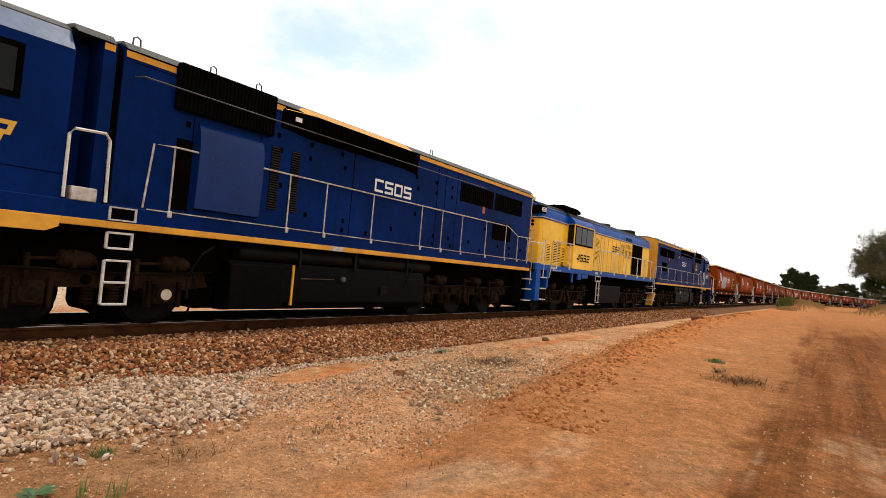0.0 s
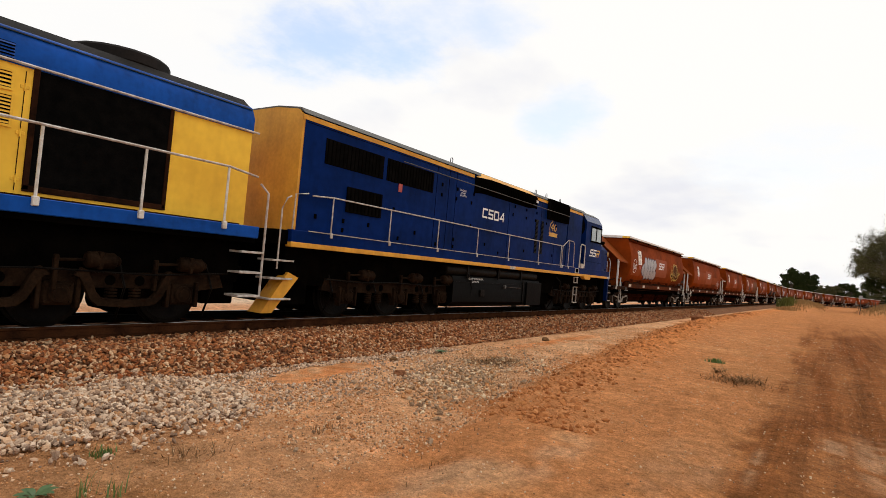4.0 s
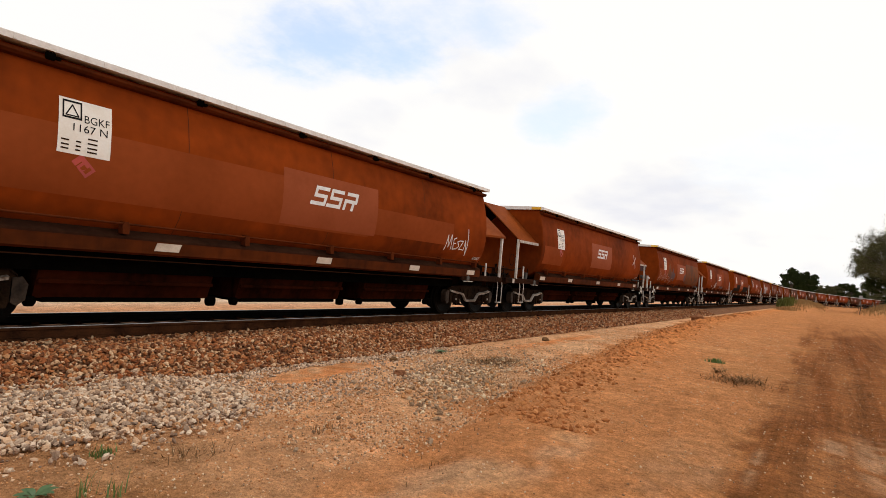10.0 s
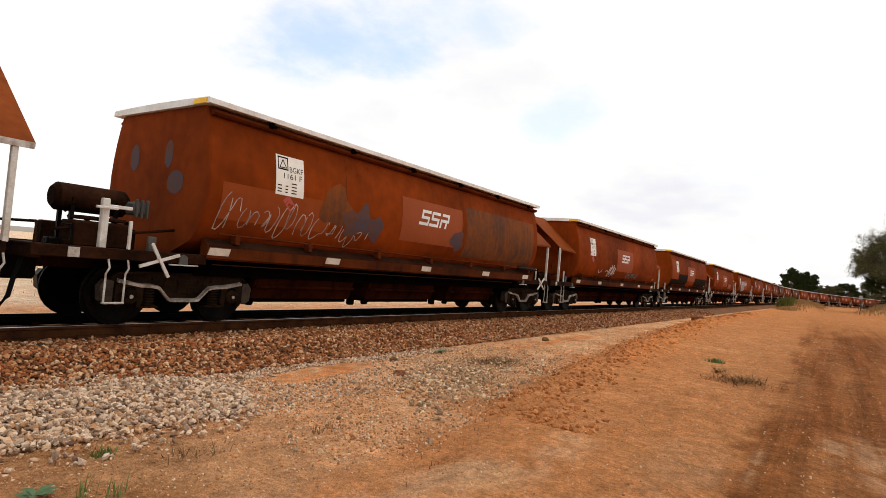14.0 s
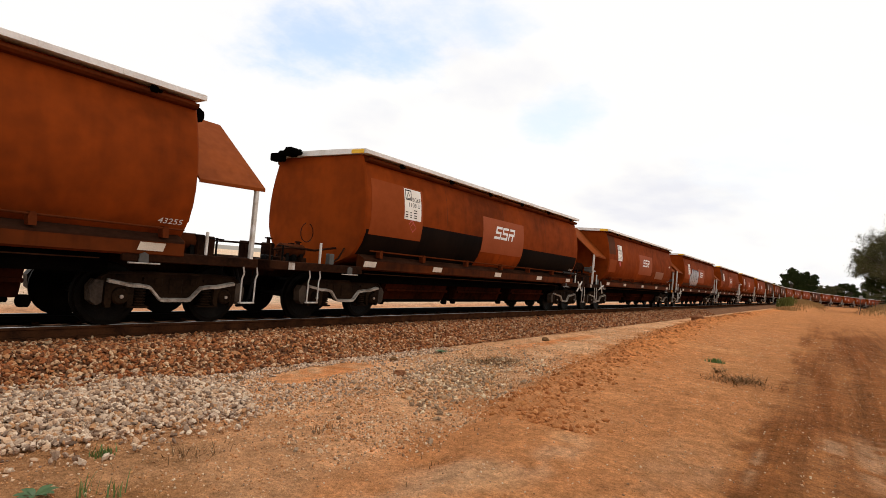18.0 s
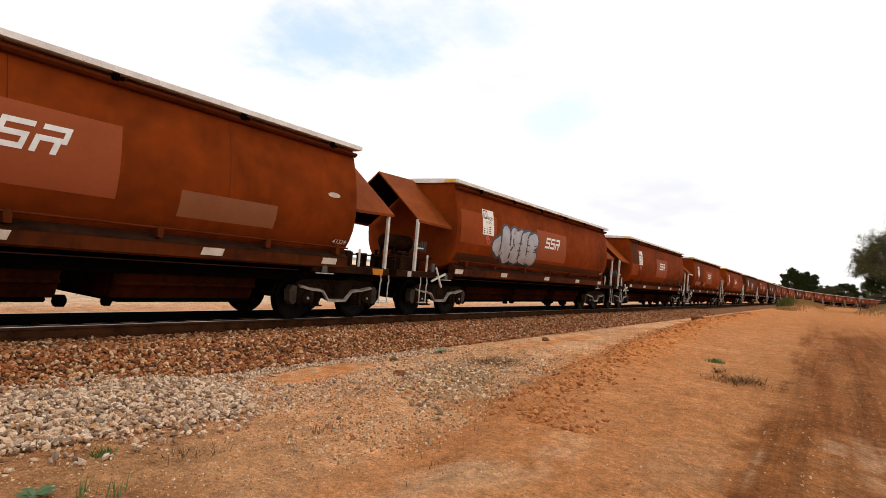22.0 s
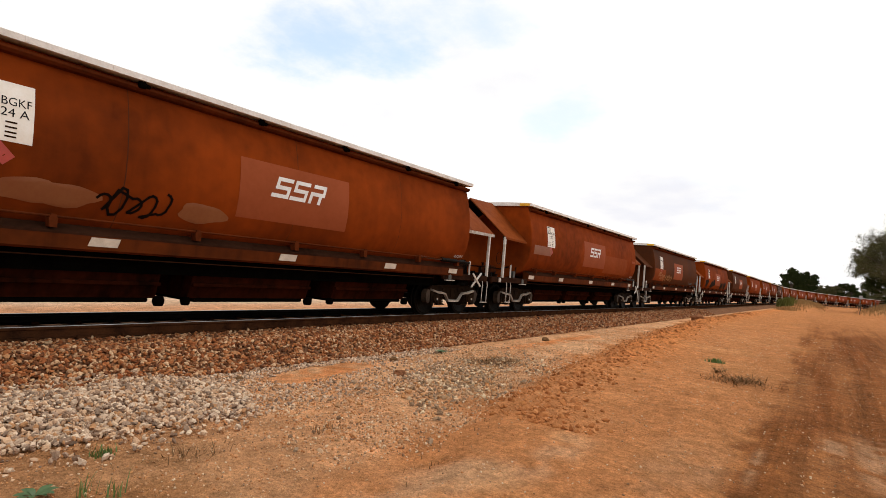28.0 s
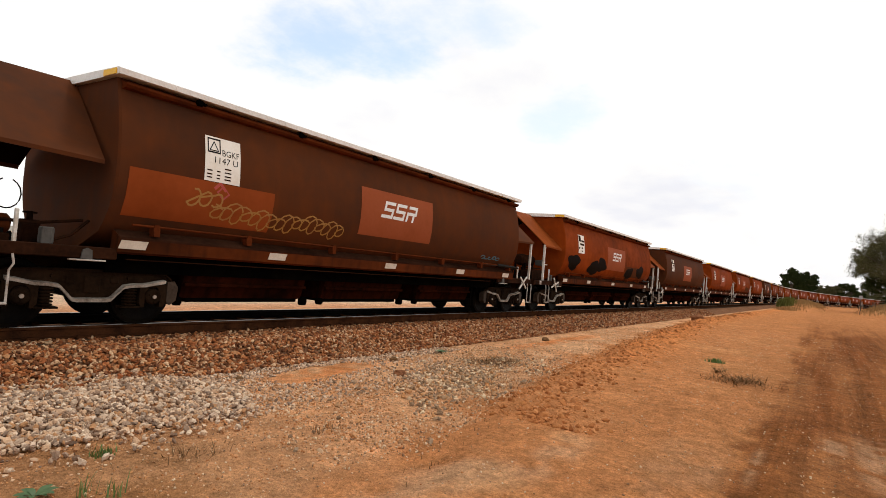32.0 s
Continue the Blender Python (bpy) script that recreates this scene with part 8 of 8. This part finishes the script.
tree(301, 8.6, 14.2, 4.4, M["leaf_dark"], "dark green round-crowned pine", 12, 45000, 0.30, 0.28, 0.0, 24)
for k, (x, y, h, q) in enumerate(((300, 4.0, 9.0, 4.5), (304, 0.0, 9.5, 4.5), (298, -4.0, 9.0, 4.5), (296, -8, 10.5, 4.5), (300, -13, 10, 5), (310, 19, 8, 5), (305, -18, 12, 6))):
    tree(x, y, h, q, M["leaf_dark"] if k in (3, 5) else M["leaf"], "dull green scrub tree beyond the line", 20 + k, 14000, 0.3, 0.05, 0.0, 14)


def blades(name, xy, height, width, material, label, seed, lean=0.35, category="grass", kind="stuff"):
    r = np.random.default_rng(seed)
    k = len(xy)
    z = ground_z(xy[:, 0], xy[:, 1]) - 0.01
    t = r.uniform(0, 2 * np.pi, k)
    h = height * r.uniform(0.45, 1.15, k)
    w = width * r.uniform(0.6, 1.3, k)
    dx, dy = np.cos(t), np.sin(t)
    ln = h * lean * r.uniform(0.2, 1.4, k)
    base = np.stack([xy[:, 0], xy[:, 1], z], -1)
    sidev = np.stack([-dy * w, dx * w, 0 * w], -1)
    mid = base + np.stack([dx * ln * 0.4, dy * ln * 0.4, h * 0.6], -1)
    tip = base + np.stack([dx * ln, dy * ln, h], -1)
    v = np.stack([base - sidev, base + sidev, mid + sidev * 0.7, mid - sidev * 0.7, tip], 1).reshape(-1, 3)
    o = 5 * np.arange(k)[:, None]
    f = np.concatenate([o + np.array([0, 1, 2]), o + np.array([0, 2, 3]), o + np.array([3, 2, 4])])
    me = bpy.data.meshes.new(name)
    fill(me, v, f)
    me.materials.append(material)
    return tagged(new(name, me), label, category, kind=kind)


rng = np.random.default_rng(21)


def patch(n, cx, cy, sx, sy):
    return np.stack([cx + rng.normal(0, sx, n), cy + rng.normal(0, sy, n)], -1)


berm_xy = np.concatenate([patch(5200, 127, 3.8, 7, 1.1), patch(5200, 116, -8.6, 9, 1.6), patch(1500, 158, 2.2, 7, 0.9), patch(700, 100, 5.0, 5, 0.7)])
blades("dry_grass", berm_xy, 0.45, 0.03, M["straw"], "tall dry grass over the earth mounds", 1)
blades("green_shrub", np.concatenate([patch(900, 116, 6.0, 1.3, 0.5), patch(400, 114, 5.7, 1.2, 0.5)]), 1.5, 0.06, M["shrub"], "low green shrub at the foot of the mound", 2, category="shrub", kind="thing")
field_xy = np.concatenate([np.stack([rng.uniform(-5, 70, 5000), rng.uniform(19, 60, 5000)], -1)])
blades("field_grass", field_xy, 0.16, 0.02, M["straw"], "short dry grass in the far field", 4)
thin = np.stack([rng.uniform(3.5, 60, 700), 0 * np.ones(700)], -1)
thin[:, 1] = bank_y(thin[:, 0]) + rng.normal(0.05, 0.2, 700)
blades("verge_stubble", thin, 0.07, 0.004, M["twig"], "thin dead stubble along the verge edge", 5)
blades("dry_tuft", np.concatenate([patch(14, 1.96, 4.07, 0.03, 0.03), patch(18, 2.10, 3.95, 0.03, 0.03)]), 0.15, 0.004, M["weed"], "thin green grass blades beside the stones", 6)
blades("green_tuft", np.concatenate([patch(70, 2.39, 4.74, 0.05, 0.05), patch(24, 1.5, 4.9, 0.05, 0.05)]), 0.075, 0.006, M["weed"], "small green grass tuft among pale stones", 7)
blades("green_tuft", patch(120, 14.75, 2.07, 0.09, 0.08), 0.12, 0.010, M["weed"], "small green weed on the dirt road", 8)
blades("dead_brush", np.concatenate([patch(420, 12.1, 1.26, 0.32, 0.24), patch(70, 12.9, 1.75, 0.12, 0.08)]), 0.11, 0.007, M["twig"], "flattened pile of dead grass on the road", 9, 2.6)
blades("dead_brush", np.concatenate([patch(110, 9.75, 5.46, 0.22, 0.14), patch(130, 10.03, 5.15, 0.25, 0.16)]), 0.10, 0.008, M["twig"], "brown dead brush on the stony verge", 10, 3.4)
blades("dead_brush", patch(70, 8.2, 4.3, 0.5, 0.2), 0.06, 0.005, M["twig"], "grey dead brush on the stony verge", 11, 1.6)
blades("dead_brush", np.concatenate([patch(60, 2.84, 4.3, 0.15, 0.08), patch(50, 4.23, 4.12, 0.15, 0.08)]), 0.09, 0.004, M["twig"], "wiry dead stalks on the dirt", 12, 1.8)


def broadleaf(x, y, size, n, material, label, seed):
    """A low rosette weed of broad, curved leaves."""
    r = random.Random(seed)
    z0 = float(ground_z(np.array([x]), np.array([y]))[0])
    w = tagged(new("weed"), label, "weed")
    w.matrix_basis = pose(x, y, z0)
    for k in range(n):
        t = 2 * math.pi * k / n + r.uniform(-0.3, 0.3)
        L, W = size * r.uniform(0.6, 1.15), size * r.uniform(0.17, 0.26)
        s = Shape()
        rows = []
        for i in range(6):
            u = i / 5
            rad, zz = L * (0.1 + 0.9 * u), size * (0.12 + 0.55 * u - 0.35 * u * u) * r.uniform(0.95, 1.1)
            half = W * math.sin(math.pi * min(0.08 + 0.9 * u, 0.98)) ** 0.7
            rows.append([(rad * math.cos(t) - e * half * math.sin(t), rad * math.sin(t) + e * half * math.cos(t), zz + abs(e) * 0.12 * half) for e in (-1, 0, 1)])
        s.loft(rows, caps=False, close=False)
        part("leaf", s, material, w)


broadleaf(1.72, 4.22, 0.13, 9, M["blue_weed"], "blue-green broadleaf weed at the stone edge", 1)
broadleaf(9.75, 6.46, 0.17, 9, M["blue_weed"], "dark green weed on the ballast toe", 2)


def boulder(x, y, r, material, label, seed):
    q = np.random.default_rng(seed)
    z0 = float(ground_z(np.array([x]), np.array([y]))[0])
    bm = bmesh.new()
    bmesh.ops.create_icosphere(bm, subdivisions=3, radius=r)
    for v in bm.verts:
        d = noise.noise(v.co * (1.6 / r) + Vector((seed, 0, 0))) * 0.35 + noise.noise(v.co * (5 / r)) * 0.1
        v.co = Vector((v.co.x * 1.25, v.co.y, v.co.z * 0.72)) * (1 + d)
    me = bpy.data.meshes.new("boulder")
    bm.to_mesh(me)
    bm.free()
    me.materials.append(material)
    o = tagged(new("boulder", me), label, "rock")
    o.matrix_basis = pose(x, y, z0 + r * 0.3)


boulder(33.3, 5.7, 0.30, M["brown_rock"], "red-brown earth boulder on the windrow", 1)
boulder(7.2, 5.5, 0.085, M["brown_rock"], "tan stone on the verge", 2)
boulder(8.07, 6.33, 0.07, M["twig"], "dark stone at the ballast toe", 3)
boulder(14.6, 6.3, 0.09, M["twig"], "dark stone at the ballast toe", 5)
boulder(5.0, 6.55, 0.05, M["twig"], "dark stone at the ballast toe", 6)

# wire fence and a sign by the road
fence = tagged(new("fence"), "weathered wire fence beside the road under trees", "fence")
s0 = Shape().box(-0.04, 0.04, -0.04, 0.04, -0.2, 1.25, 0.01)
post0 = None
for k in range(12):
    x, y = 100 + 4.0 * k, -7.8 + 0.236 * k
    m = pose(x, y, float(ground_z(np.array([x]), np.array([y]))[0]))
    if post0 is None:
        post0 = part("fence_post", s0, M["bark"], fence)
        post0.matrix_basis = m
    else:
        share(post0, fence, m)
s = Shape()
for h in (0.4, 0.75, 1.1):
    pts = []
    for k in range(12):
        x, y = 100 + 4.0 * k, -7.8 + 0.236 * k
        pts.append((x, y - 0.06, float(ground_z(np.array([x]), np.array([y]))[0]) + h))
    s.tube(pts, 0.012, 4)
part("wire", s, M["roofgrey"], fence)
sign = tagged(new("track_sign"), "small grey trackside sign on a post", "sign")
sz = float(ground_z(np.array([110.0]), np.array([-4.2]))[0])
part("post", Shape().box(109.96, 110.04, -4.24, -4.16, sz - 0.1, sz + 2.9, 0.01), M["roofgrey"], sign)
part("board", Shape().box(109.92, 109.95, -4.42, -3.98, sz + 2.4, sz + 2.95, 0.01), M["silver"], sign)

# distant ridge beyond the field
s = Shape()
rows = []
for k in range(60):
    x = -2600 + 110 * k
    h = 16 + 12 * noise.noise((k * 0.21, 3.3, 0)) + 5 * noise.noise((k * 0.7, 1.3, 0))
    rows.append([(x, 2300, -3), (x, 2420, max(h, 3)), (x, 2700, -3)])
s.loft(rows, caps=False, close=False)
tagged(part("ridge", s, M["far_hill"]), "low hazy ridge far across the plain", "backdrop", kind="structure")

# ---- motion ----
TRAIN = [(C505, 10.3), (alco, A0), (C504, 45.5)] + [(w, 55.3 + 16.0 * k + WX) for k, w in enumerate(WAGONS)]


def motions():
    steps = [0.5 * k for k in range(65)]
    for ob, u in TRAIN:
        walk(ob, [(t, on_track(u - run_at(t))) for t in steps])
        for bogie in [c for c in ob.children if c.name.startswith("bogie")]:
            for ws in [c for c in bogie.children if c.name.startswith("wheelset")]:
                r = ws.location.z
                x = ws.location.x
                place = bogie.location.x + x
                near = [0.1 * k for k in range(321) if -9 < u + place - run_at(0.1 * k) < 30]
                if len(near) < 2:
                    walk(ws, [(0, pose(x, 0, r)), (32, pose(x, 0, r))])
                    continue
                t0 = run_at(near[0])
                rows = [(t, pose(x, 0, r) @ Matrix.Rotation(-(run_at(t) - t0) / r, 4, "Y")) for t in near]
                if near[0] > 0:
                    rows.insert(0, (0, rows[0][1]))
                if near[-1] < 32:
                    rows.append((32, rows[-1][1]))
                walk(ws, rows)


motions()
